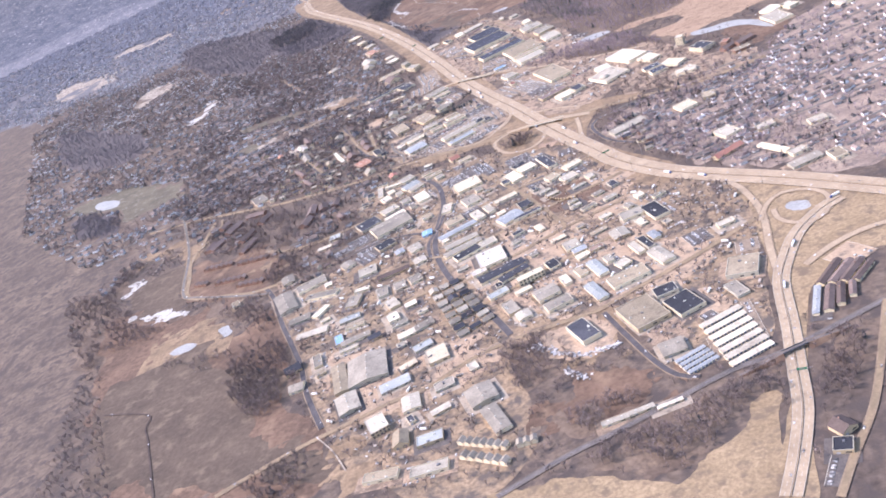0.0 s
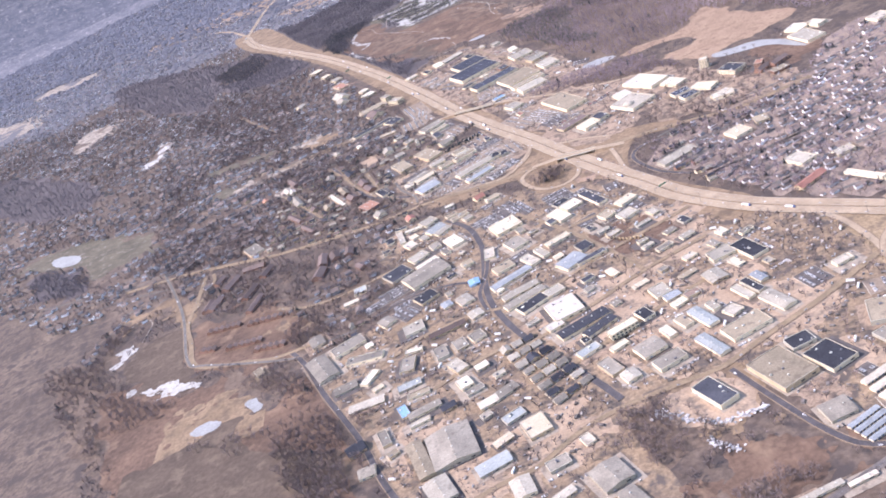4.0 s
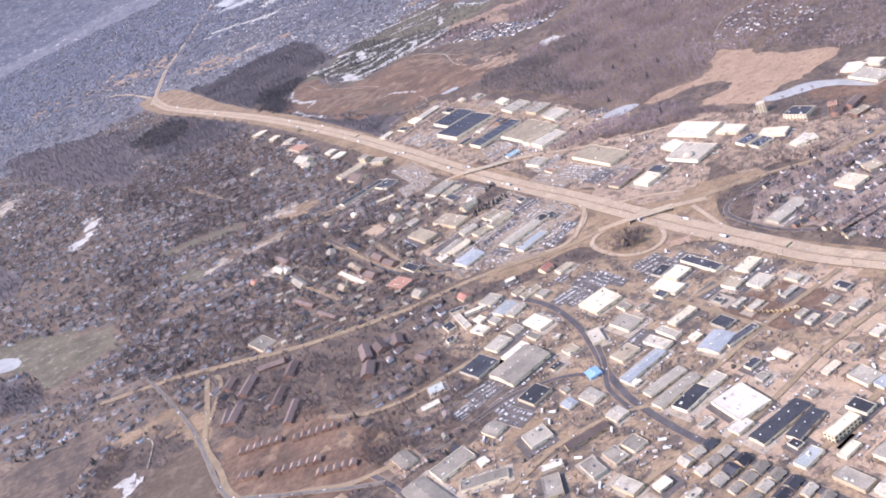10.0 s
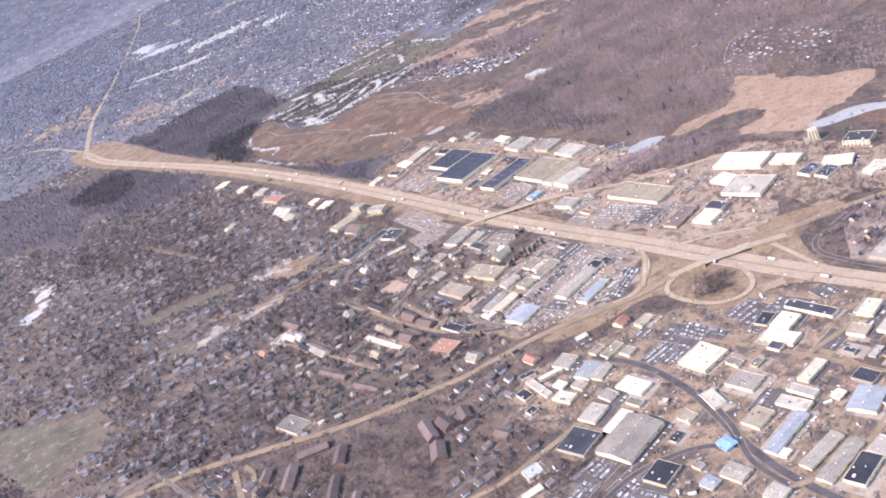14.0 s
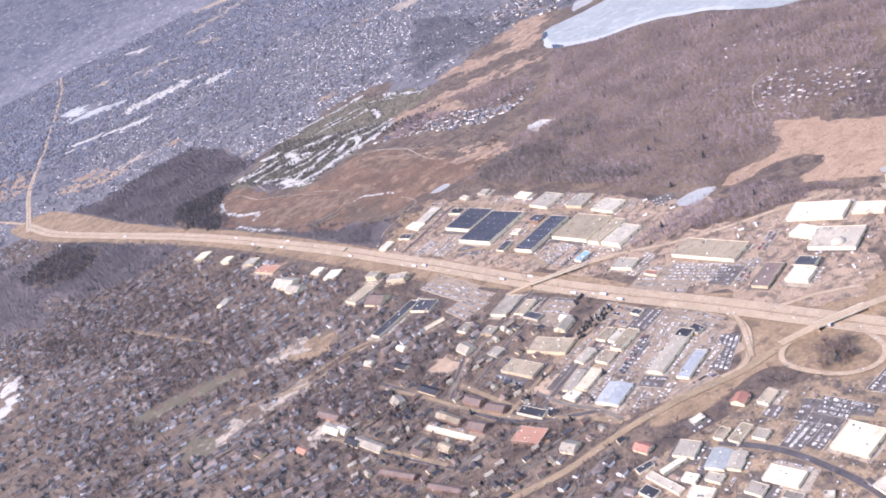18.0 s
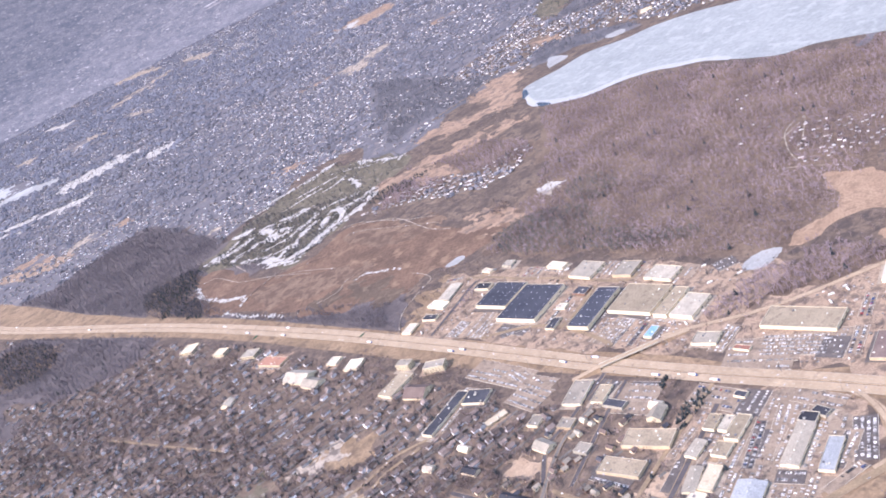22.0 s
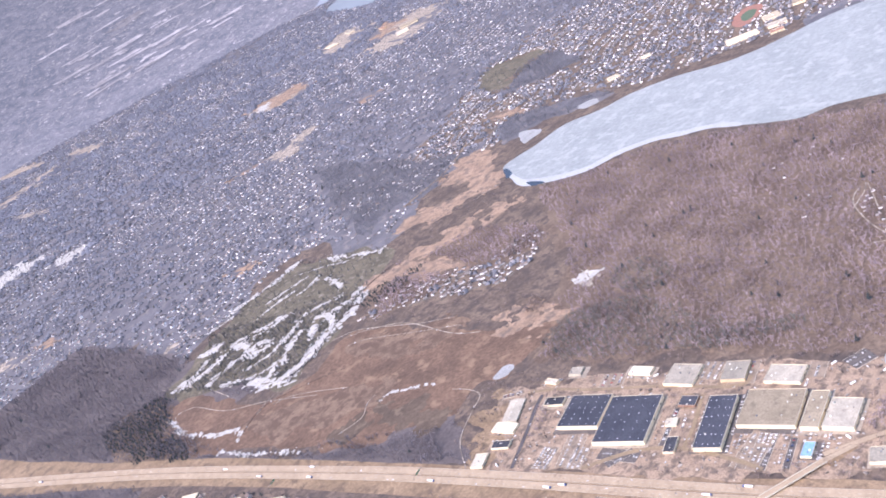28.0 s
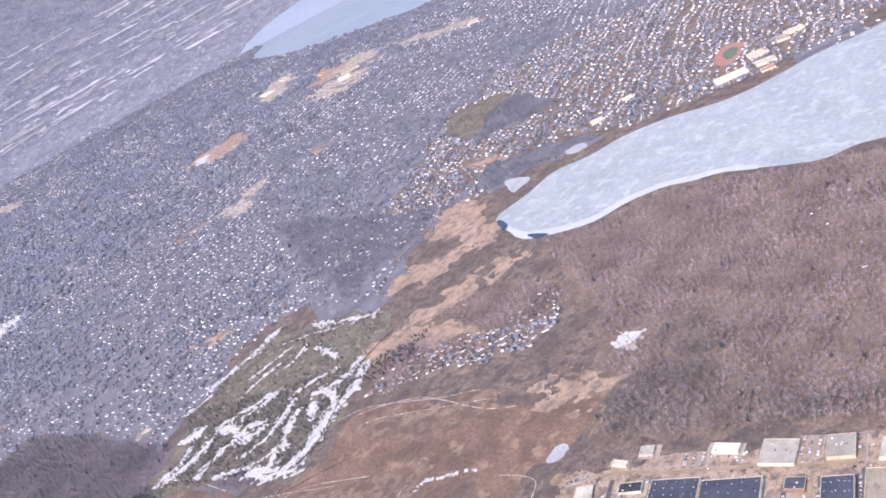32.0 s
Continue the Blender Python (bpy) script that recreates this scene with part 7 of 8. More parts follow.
wood("woodland", "far", 3.4, [-25, 1078, 21, 1100, 46, 1098, 87, 1048, 163, 1015, 140, 997, 69, 1020, -1, 1063])
wood("woodland", "dark", 3.6, [-294, 1785, -271, 1866, -247, 1817, -238, 1703, -193, 1584, -148, 1505, -115, 1465, -139, 1427, -151, 1389, -183, 1465, -239, 1639])
wood("woodland", "dark", 4.2, [-263, 2319, -159, 2280, -127, 1784, -203, 1851, -239, 1689, -340, 1888, -462, 2299, -370, 2290])
wood("woodland", "bare", 3.2, [-47, 383, 11, 405, 57, 409, 53, 386, 41, 388, 3, 361, -33, 357, -54, 374])
wood("woodland", "bare", 3.2, [-92, 509, -59, 509, -48, 476, -68, 446, -80, 421, -90, 470])
wood("woodland", "bare", 3.2, [78, 407, 103, 413, 86, 363, 72, 375])
wood("woodland", "bare", 3.2, [-227, 606, -264, 629, -284, 608, -249, 573, -229, 534, -225, 545])
wood("woodland", "bare", 4.4, [-304, 913, -297, 908, -303, 825, -314, 827])
wood("woodland", "bare", 4.4, [-286, 895, -278, 893, -285, 809, -296, 810])
wood("woodland", "bare", 4.0, [-275, 800, -239, 802, -245, 845, -232, 862, -230, 803, -282, 752])
wood("woodland", "bare", 3.2, [-302, 726, -262, 728, -272, 765, -295, 778])
wood("woodland", "far", 4.6, [111, 1808, 166, 1796, 211, 1735, 214, 1623, 179, 1574, 140, 1615, 111, 1669, 12, 1704, 8, 1734])
wood("woodland", "grey", 4.8, [395, 2405, 411, 2031, 462, 1966, 317, 1932, 251, 1973, 172, 1965])
wood("woodland", "grey", 4.6, [680, 2161, 822, 2244, 837, 2159, 815, 2078, 684, 2071, 654, 2090])
wood("woodland", "grey", 4.6, [501, 1976, 575, 1947, 604, 1830, 621, 1772, 553, 1814, 517, 1883, 455, 1906])
wood("conifers", "pine", 5.0, [46, 1807, 87, 1781, 129, 1755, 78, 1746, 16, 1757])
wood("woodland", "far", 5, [-52, 1394, -68, 1366, -103, 1356, -112, 1362, -81, 1383])
wood("woodland", "bare", 3.2, [-49, 866, -34, 862, -60, 842, -67, 855])
wood("woodland", "bare", 3.2, [-61, 859, -44, 864, -42, 846, -58, 849])
wood("woodland", "bare", 3.4, [-295, 577, -298, 608, -286, 617, -262, 595, -245, 549, -244, 518, -266, 527, -279, 547])
wood("woodland", "bare", 4.2, [-249, 465, -207, 465, -215, 424, -254, 437])
wood("woodland", "bare", 4.0, [-204, 445, -183, 451, -174, 431, -188, 427])
wood("woodland", "dark", 4.2, [-537, 2036, -468, 2114, -385, 1997, -350, 1808, -421, 1805, -487, 1839])
wood("woodland", "bare", 3.4, [-81, 516, -58, 515, -44, 480, -40, 459, -65, 444, -69, 428, -84, 455, -89, 494])
wood("woodland", "bare", 3.6, [-74, 417, -53, 428, -34, 428, -10, 420, 4, 417, 6, 409, -26, 403, -54, 393])
wood("woodland", "bare", 4.0, [-468, 697, -497, 816, -492, 911, -471, 909, -483, 829, -441, 700])
wood("woodland", "bare", 4.0, [80, 1520, 66, 1490, 35, 1477, 32, 1495])
wood("conifers", "pine", 3.4, [-283, 1968, -244, 1972, -202, 1947, -206, 1889, -233, 1856, -242, 1799, -254, 1750, -281, 1795, -300, 1871])
wood("woodland", "dark", 3.8, [-257, 1753, -228, 1672, -201, 1613, -173, 1578, -141, 1513, -115, 1494, -97, 1469, -146, 1432, -183, 1507, -219, 1609, -260, 1726])
wood("woodland", "bare", 3.6, [-91, 752, -69, 760, -64, 750, -88, 740])
wood("conifers", "ever", 4.2, [-2, 1437, 42, 1466, 78, 1431, 95, 1356, 73, 1309, 70, 1268, 92, 1225, 80, 1196, 45, 1223, 17, 1317, -8, 1391])
wood("conifers", "ever", 4.2, [115, 1446, 159, 1434, 145, 1375, 109, 1362, 93, 1406])
wood("woodland", "dark", 5.8, [-869, 2460, -718, 2372, -579, 2207, -459, 2071, -383, 1879, -452, 1848, -510, 1864, -521, 1762, -599, 1847, -703, 2009, -796, 2198])
wood("woodland", "dark", 4.6, [-568, 2085, -528, 2095, -476, 2125, -393, 2031, -314, 1807, -357, 1741, -426, 1764, -477, 1813, -536, 1952])
wood("conifers", "pine", 4.2, [-540, 2060, -490, 2090, -440, 2060, -420, 1960, -455, 1900, -505, 1940])
wood("woodland", "dark", 6.0, [-1025, 1948, -883, 1825, -708, 1597, -657, 1472, -683, 1426, -797, 1509, -912, 1680])
wood("woodland", "dark", 4.0, [-683, 1196, -649, 1199, -596, 1145, -564, 1087, -575, 1064, -628, 1098])
wood("woodland", "bare", 4.4, [-559, 886, -503, 859, -447, 786, -393, 740, -347, 734, -290, 710, -268, 670, -269, 645, -317, 689, -361, 710, -385, 711, -404, 701, -441, 715, -464, 704, -505, 765])
wood("woodland", "bare", 5.6, [-304, 648, -260, 645, -252, 617, -274, 611, -295, 606, -311, 613, -336, 620, -366, 641, -354, 654, -319, 649])
wood("conifers", "pine", 3.2, [-129, 1041, -105, 1048, -88, 1050, -92, 1038, -116, 1033, -133, 1030])
wood("conifers", "pine", 3.4, [-104, 1088, -97, 1090, -89, 1081, -98, 1071, -107, 1076])
wood("woodland", "bare", 4.4, [-68, 863, -49, 873, -40, 869, -43, 857, -37, 853, -44, 845, -57, 851, -65, 855])
wood("conifers", "pine", 13, [688, 2199, 792, 2279, 832, 2247, 866, 2196, 841, 2156, 785, 2165, 736, 2149, 677, 2110])
wood("woodland", "grey", 4.6, [706, 2119, 780, 2147, 812, 2099, 770, 1977, 725, 2024, 683, 2046])

# ---- houses and their streets ----
def gable_templates(n, seed):
    r = np.random.default_rng(seed)
    walls, roofs = [], []
    for k in range(n):
        w, d, h = r.uniform(4.2, 6.6), r.uniform(3.4, 4.4), r.uniform(1.4, 2.6)
        rise = d * r.uniform(0.2, 0.4)
        v = [(-w / 2, -d / 2, 0), (w / 2, -d / 2, 0), (w / 2, d / 2, 0), (-w / 2, d / 2, 0), (-w / 2, -d / 2, h), (w / 2, -d / 2, h), (w / 2, d / 2, h), (-w / 2, d / 2, h), (-w / 2, 0, h + rise), (w / 2, 0, h + rise)]
        f = [(0, 1, 5), (0, 5, 4), (1, 2, 6), (1, 6, 5), (2, 3, 7), (2, 7, 6), (3, 0, 4), (3, 4, 7), (4, 8, 7), (5, 6, 9)]
        walls.append((np.array(v), np.array(f)))
        L, S = w / 2 + 0.25, d / 2 + 0.25
        z = h - 0.12
        v = [(-L, -S, z), (L, -S, z), (L, 0, h + rise + 0.06), (-L, 0, h + rise + 0.06), (L, S, z), (-L, S, z)]
        f = [(0, 1, 2), (0, 2, 3), (3, 2, 4), (3, 4, 5)]
        roofs.append((np.array(v), np.array(f)))
    return walls, roofs


HW, HR = gable_templates(8, 5)
house_count = 0
hood_count = 0
ROOFS_NEAR = ["grey", "dark", "brown", "dark", "lgrey", "brown"]
WALLS_NEAR = ["white", "cream", "tan", "white", "brick", "grey"]


def house_stuff(p, turn, name, label, shrink=1.0):
    """Roofs and walls of the same houses, in step."""
    global rng
    n = len(p)
    if not n:
        return
    seed = int(rng.integers(1 << 30))
    rng = np.random.default_rng(seed)
    root = tagged(new(name), label, "houses", kind="stuff")
    stuff("wall", HW, p, shrink * (0.75 + 0.55 * lattice(p[:, 0] * 7, p[:, 1] * 5, 3)), MATS["far_wall"], "", "", turn=turn, parent=root)
    rng = np.random.default_rng(seed)
    stuff("roof", HR, p, shrink * (0.75 + 0.55 * lattice(p[:, 0] * 7, p[:, 1] * 5, 3)), MATS["far_roof"], "", "", turn=turn, parent=root)


def hood(ux, uy, gap, flat, far=False):
    """Streets in one direction with houses on both sides, gardens and bare trees."""
    global house_count, hood_count
    hood_count += 1
    o = pairs(flat)
    a = math.atan2(uy, ux)
    c, s = math.cos(a), math.sin(a)
    local = np.stack([o[:, 0] * c + o[:, 1] * s, -o[:, 0] * s + o[:, 1] * c], 1)
    lo, hi = local.min(0), local.max(0)
    sv, sf, pts, dirs = [], [], [], []
    nb = 0
    for row, y in enumerate(np.arange(lo[1] + 10, hi[1], 30.0 if far else 34.0)):
        xs = np.arange(lo[0], hi[0], 6.0)
        wob = np.array([noise.noise(Vector((x * 0.008, y * 0.02, 3.0))) for x in xs]) * 22
        line = np.stack([xs * c - (y + wob) * s, xs * s + (y + wob) * c], 1)
        ok = inside(line, o) & free(line)
        v, f = ribbon(line, 2.4, 0.30)
        keep = ok[:-1] & ok[1:]
        if keep.any():
            sv.append(v)
            sf.append(f[keep] + nb)
            nb += len(v)
        for side in (-1, 1):
            hx = np.arange(lo[0], hi[0], gap)
            hx = hx + rng.uniform(-3.5, 3.5, len(hx))
            hy = y + np.interp(hx, xs, wob) + side * rng.uniform(5.0, 8.0 if far else 11.5, len(hx))
            pts.append(np.stack([hx * c - hy * s, hx * s + hy * c], 1))
            dirs.append(a + rng.uniform(-0.12, 0.12, len(hx)) + 1.571 * (rng.random(len(hx)) < 0.3))
    p, t = np.concatenate(pts), np.concatenate(dirs)
    k = inside(p, o) & free(p) & (fractal(p, 45, 2) + rng.uniform(-0.8, 0.8, len(p)) > -0.45)
    p, t = p[k], t[k]
    v, f = sheet(o, 8.0, lambda w: depth_in(w, o) + 20 * fractal(w, 50, 4), 0.012 + 0.002 * hood_count)
    tagged(new("gardens", mesh_from("gardens", v, f, MATS["gardens_pale" if gap < 7.5 and not far else "gardens"])), "winter lawns and gardens between the houses", "ground", kind="structure")
    if sv:
        tagged(new("street", mesh_from("street", np.concatenate(sv), np.concatenate(sf), MATS["asphalt_old"])), "quiet residential streets of worn asphalt", "street", kind="structure")
    near = (p[:, 0] > -330) & (p[:, 0] < 60) & (p[:, 1] < 1120)
    single = np.where(near)[0][: max(0, 150 - house_count)]
    house_count += len(single)
    for i in single:
        roof, wall = ROOFS_NEAR[int(rng.integers(6))], WALLS_NEAR[int(rng.integers(6))]
        w, d = [(5.2, 3.8), (6.0, 4.0), (4.6, 4.2), (6.6, 3.6)][int(rng.integers(4))]
        house("house", p[i, 0], p[i, 1], w, d, [1.6, 2.3][int(rng.integers(2))], math.degrees(t[i]), roof, wall,
              "%s house with a %s gable roof among bare trees" % (WORDS[wall], WORDS[roof]), "houses of the town")
    rest = np.setdiff1d(np.arange(len(p)), single)
    house_stuff(p[rest], t[rest], "houses", "small gabled houses among bare winter trees", 0.85 if far else 0.78 if gap < 7.5 else 1.0)
    for q in p:
        occupy(q[None] + np.array([(i, j) for i in (-2, 0, 2) for j in (-2, 0, 2)]))
    q = scatter(o, 12.0 if far else 6.6 if gap <= 9 else 5.6)
    q = q[free(q) & (fractal(q, 60, 8) + rng.uniform(-0.6, 0.6, len(q)) > -0.3)]
    # far gardens use the haze-tinted twigs
    stuff("garden_trees", CLUMP if far else FULL, q, rng.uniform(3.6, 6.8, len(q)), MATS["twig_haze" if far else "twig_wood" if gap < 7.5 else "twig"], "bare garden and street trees between houses", "trees")
    q = q[rng.random(len(q)) < 0.09] + 2.5
    stuff("garden_conifers", PINE, q, rng.uniform(3.0, 6.0, len(q)), MATS["pine"], "dark green garden conifers", "trees")


hood(0.95, 0.32, 7.0, [241, 1931, 361, 1967, 405, 1932, 486, 1925, 573, 1917, 621, 1869, 619, 1813, 624, 1744, 669, 1699, 721, 1631, 807, 1545, 917, 1483, 1095, 1503, 1271, 1878, 1196, 2178, 1053, 2320, 808, 2291, 500, 2145, 303, 2041], True)
hood(1.00, 0.02, 12, [-418, 1995, -253, 1578, -194, 1280, -161, 1140, -220, 1073, -254, 1079, -273, 986, -534, 1343, -523, 1728])
hood(0.99, -0.15, 13, [-1166, 2104, -834, 2193, -372, 1627, -195, 1147, -185, 989, -218, 902, -379, 983, -435, 952, -572, 970, -779, 1228])
hood(1.00, -0.01, 12, [-268, 1152, -212, 1217, -130, 1098, -142, 960, -183, 901, -276, 930, -353, 961, -446, 1005, -522, 1076, -556, 1282, -447, 1246])
hood(0.98, 0.18, 6.8, [42, 848, 78, 858, 127, 848, 186, 839, 207, 762, 101, 637, 43, 752, 25, 800])
hood(0.99, 0.11, 6.8, [50, 850, 105, 854, 156, 866, 183, 859, 224, 899, 260, 924, 375, 886, 346, 663, 262, 516, 182, 579, 132, 618, 69, 694, 30, 791])
hood(0.95, 0.32, 9, [17, 785, 45, 756, 43, 752, 22, 777])
hood(1.00, -0.08, 12, [421, 1341, 441, 1218, 213, 1134, 209, 1209, 299, 1307])
hood(0.99, 0.11, 11, [-318, 796, -237, 846, -206, 768, -241, 707, -286, 717])
hood(0.91, 0.42, 12, [-533, 839, -455, 1049, -309, 838, -424, 915, -495, 900, -506, 822])
hood(0.95, 0.32, 9, [-244, 911, -209, 942, -187, 904, -211, 823, -269, 819])
hood(0.75, -0.67, 7, [-8, 1753, 42, 1753, 80, 1731, 113, 1685, 138, 1644, 181, 1642, 221, 1631, 204, 1606, 142, 1578, 98, 1583, 70, 1625, 50, 1677, 12, 1715], True)


# ---- the town beyond ----
floors = []


def far_town(flat, gap, tree_gap, label, near=False):
    o = pairs(flat)
    if not near:
        # floor sheet whose grey tint stands for haze over the town
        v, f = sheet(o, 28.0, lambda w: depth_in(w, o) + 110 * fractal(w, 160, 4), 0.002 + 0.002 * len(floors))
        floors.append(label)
        tagged(new("town_floor", mesh_from("town_floor", v, f, MATS["floor_haze"])), "leaf litter and gardens of the far town, greyed for haze", "ground", kind="structure")
    c, n = math.cos(0.23), math.sin(0.23)
    loc = np.stack([o[:, 0] * c + o[:, 1] * n, -o[:, 0] * n + o[:, 1] * c], 1)
    lo, hi = loc.min(0), loc.max(0)
    gx, gy = np.meshgrid(np.arange(lo[0], hi[0], gap * 0.72), np.arange(lo[1], hi[1], gap * 1.35))
    gx = gx.ravel() + rng.uniform(-0.3, 0.3, gx.size) * gap
    gy = gy.ravel() + 22 * np.sin(gx * 0.011) + rng.uniform(-0.22, 0.22, gx.size) * gap
    p = np.stack([gx * c - gy * n, gx * n + gy * c], 1)
    p = p[inside(p, o)]
    p = p[free(p) & (fractal(p, 240, 21) + 0.5 * fractal(p, 60, 23) + rng.uniform(-0.45, 0.45, len(p)) > -0.14)]
    house_stuff(p, 0.23 + 1.571 * rng.integers(0, 2, len(p)) + rng.uniform(-0.15, 0.15, len(p)), "far_houses", label, 0.9 if near else 0.78)
    if not near:
        for q in p:
            occupy(q[None] + np.array([(i, j) for i in (-4, -2, 0, 2, 4) for j in (-4, -2, 0, 2)]))
    q = scatter(o, tree_gap)
    deep = (q[:, 1] > 2900) & (not near)
    q = q[free(q) & (fractal(q, 120, 8) + rng.uniform(-0.7, 0.7, len(q)) > -0.55) & ~(deep & (rng.random(len(q)) < 0.4)) & (near | (depth_in(q, o) > 420 * rng.random(len(q)) ** 2))]
    if near:
        stuff("far_trees", MID, q, rng.uniform(3.0, 6.0, len(q)), MATS["twig"], "bare grey-brown trees all over the suburb", "trees")
    else:
        # haze is put into the twig colour: a bluer material further off
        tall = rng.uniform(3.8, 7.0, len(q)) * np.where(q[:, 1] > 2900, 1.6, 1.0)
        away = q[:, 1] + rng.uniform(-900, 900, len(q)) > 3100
        far = stuff("far_trees", CLUMP, q[~away], tall[~away], MATS["twig_haze"], "bare trees all over the far town, tinted blue-grey for haze", "trees")
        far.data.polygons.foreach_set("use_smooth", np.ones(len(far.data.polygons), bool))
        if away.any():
            mist = stuff("far_trees", CLUMP, q[away], tall[away], MATS["twig_deep_haze"], "bare trees at the far edge of town, tinted slate-blue for haze", "trees")
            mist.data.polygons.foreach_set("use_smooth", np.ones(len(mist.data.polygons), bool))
    q = q[rng.random(len(q)) < (0.06 if near else 0.1)] + rng.uniform(-4, 4, 2)
    stuff("far_conifers", FPINE, q, rng.uniform(4.0, 7.0, len(q)), MATS["pine_dull"], "scattered dark conifers in the far town", "trees")


def wood_houses(flat, gap, size):
    """Houses standing singly among the trees of a wood."""
    o = pairs(flat)
    p = scatter(o, gap, 0.7)
    p = p[fractal(p, 90, 31) + rng.uniform(-0.6, 0.6, len(p)) > 0.0]
    house_stuff(p, 0.6 + 1.571 * rng.integers(0, 2, len(p)) + rng.uniform(-0.2, 0.2, len(p)), "wood_houses", "pale houses standing among bare woods", size)


far_town([-1250, 2300, -700, 2250, -480, 2420, -350, 2100, -200, 2200, 0, 2150, 150, 2050, 350, 1950, 600, 2080, 900, 2050, 1200, 1950, 2300, 2700, 2950, 4250, 2250, 4760, 970, 5180, -250, 5200, -1080, 5010, -1760, 4620, -2460, 4250, -1700, 2650], 15.5, 13.0, "far suburb of pale houses under bare trees")
far_town([-1250, 2300, -1000, 1900, -560, 1180, -420, 1330, -330, 1500, -420, 2000, -520, 2330, -700, 2330], 15.0, 8.0, "suburb of small houses under bare trees south of the highway", True)
far_town([330, 1250, 480, 1100, 900, 1500, 1200, 1950, 950, 1650, 600, 1330], 15.0, 9.5, "eastern houses among bare trees beside the lake woods")
wood_houses([416, 1430, 436, 1319, 289, 1270, 223, 1292, 272, 1356], 22.0, 0.6)
wood_houses([-8, 1753, 42, 1753, 80, 1731, 113, 1685, 138, 1644, 181, 1642, 221, 1631, 204, 1606, 142, 1578, 98, 1583, 70, 1625, 50, 1677, 12, 1715], 8.5, 0.65)
wood_houses([294, 1252, 311, 1200, 316, 1131, 238, 1095, 224, 1154, 213, 1191, 250, 1236], 10.0, 0.62)
far_town([-203, 1969, -115, 2020, -3, 2056, 109, 2074, 151, 2040, 160, 1972, 182, 1886, 256, 1945, 319, 2057, 346, 2231, 197, 2314, 4, 2293, -130, 2168], 13.0, 11.0, "suburb of pale houses beside the golf course")
wood_houses([261, 2197, 346, 2231, 412, 2178, 475, 2094, 444, 1988, 375, 1955, 301, 1987, 228, 2018], 12.0, 0.75)


# ---- small workshops that fill the gaps of the industrial blocks ----
def infill(flat, rot, most):
    a = radians(rot)
    c, s = math.cos(a), math.sin(a)
    p = scatter(pairs(flat), 9.5, 0.35)
    rng.shuffle(p)
    done = 0
    for x, y in p:
        w, d = rng.uniform(6.0, 12.5), rng.uniform(4.2, 6.6)
        if rng.random() < 0.35:
            w, d = d, w
        u, v = np.meshgrid(np.linspace(-w / 2 - 1.2, w / 2 + 1.2, 7), np.linspace(-d / 2 - 1.2, d / 2 + 1.2, 6))
        u, v = u.ravel(), v.ravel()
        if done < most and free(np.stack([x + u * c - v * s, y + u * s + v * c], 1)).all():
            done += 1
            building(("flat", "shed", "flat")[done % 3], x, y, w, d, rng.uniform(1.5, 2.2), rot + rng.uniform(-3, 3), ("grey", "lgrey", "tan", "grey", "white", "dark", "lgrey", "cream")[int(rng.integers(8))], ("white", "tan", "grey", "cream")[int(rng.integers(4))])


infill([-178, 828, -122, 800, -69, 807, -29, 783, 16, 709, 42, 650, 48, 595, -9, 526, -73, 519, -125, 558, -183, 611, -213, 669, -244, 700, -218, 742, -189, 702, -154, 732], 16, 85)
infill([-232, 643, -191, 617, -135, 535, -81, 509, -99, 441, -133, 426, -176, 447, -213, 538], 24, 35)


# ---- paved plots round the buildings, with cars along their edges ----
def plots():
    r = np.random.default_rng(11)
    words = {"asphalt_lot": "grey worn asphalt yard round a building", "forecourt": "tan gravel forecourt round a building", "slab": "pale concrete yard round a building", "lotmix": "patched dirt yard round a building"}
    for i, (x, y, w, d, rot) in enumerate(PLOTS):
        kind = ("asphalt_lot", "forecourt", "slab", "lotmix")[int(r.choice(4, p=[0.24, 0.32, 0.32, 0.12]))]
        x0, x1, y0, y1 = -w / 2 - r.uniform(0.8, 5.5), w / 2 + r.uniform(0.8, 5.5), -d / 2 - r.uniform(1.0, 6.5), d / 2 + r.uniform(0.8, 4.0)
        a = radians(rot)
        c, s = math.cos(a), math.sin(a)
        z = 0.256 + 0.0011 * (i % 40)
        slab = np.array([(x + u * c - v * s, y + u * s + v * c, z) for u, v in ((x0, y0), (x1, y0), (x1, y1), (x0, y1))])
        tagged(new("paved_yard", mesh_from("paved_yard", slab, [(0, 1, 2, 3)], MATS[kind])), words[kind], "pavement", kind="structure")
        for v, room in ((y0 + 1.1, -d / 2 - y0), (y1 - 1.1, y1 - d / 2)):
            if room < 2.4 or r.random() < 0.3:
                continue
            for u in np.arange(x0 + 0.8, x1 - 0.8, 1.35):
                q = np.array([[x + u * c - v * s, y + u * s + v * c]])
                if r.random() < 0.5 and free(q)[0]:
                    car(q[0, 0], q[0, 1], rot + 90 + r.uniform(-4, 4), "in a paved yard")
        u, v = np.meshgrid(np.arange(x0, x1, 1.5), np.arange(y0, y1, 1.5))
        occupy(np.stack([x + u.ravel() * c - v.ravel() * s, y + u.ravel() * s + v.ravel() * c], 1))


plots()


# ---- loose trees and clutter in the near town ----
def loose_trees(flat, gap, share, tone="twig"):
    p = scatter(pairs(flat), gap)
    p = p[free(p) & (rng.random(len(p)) < share)]
    stuff("yard_trees", FULL, p, rng.uniform(3.4, 6.8, len(p)), MATS[tone], "bare trees and scrub along lots and roads", "trees")


loose_trees([-420, 480, 60, 330, 180, 640, 120, 900, -60, 900, -200, 1060, -420, 1060, -480, 800], 4.6, 0.58)
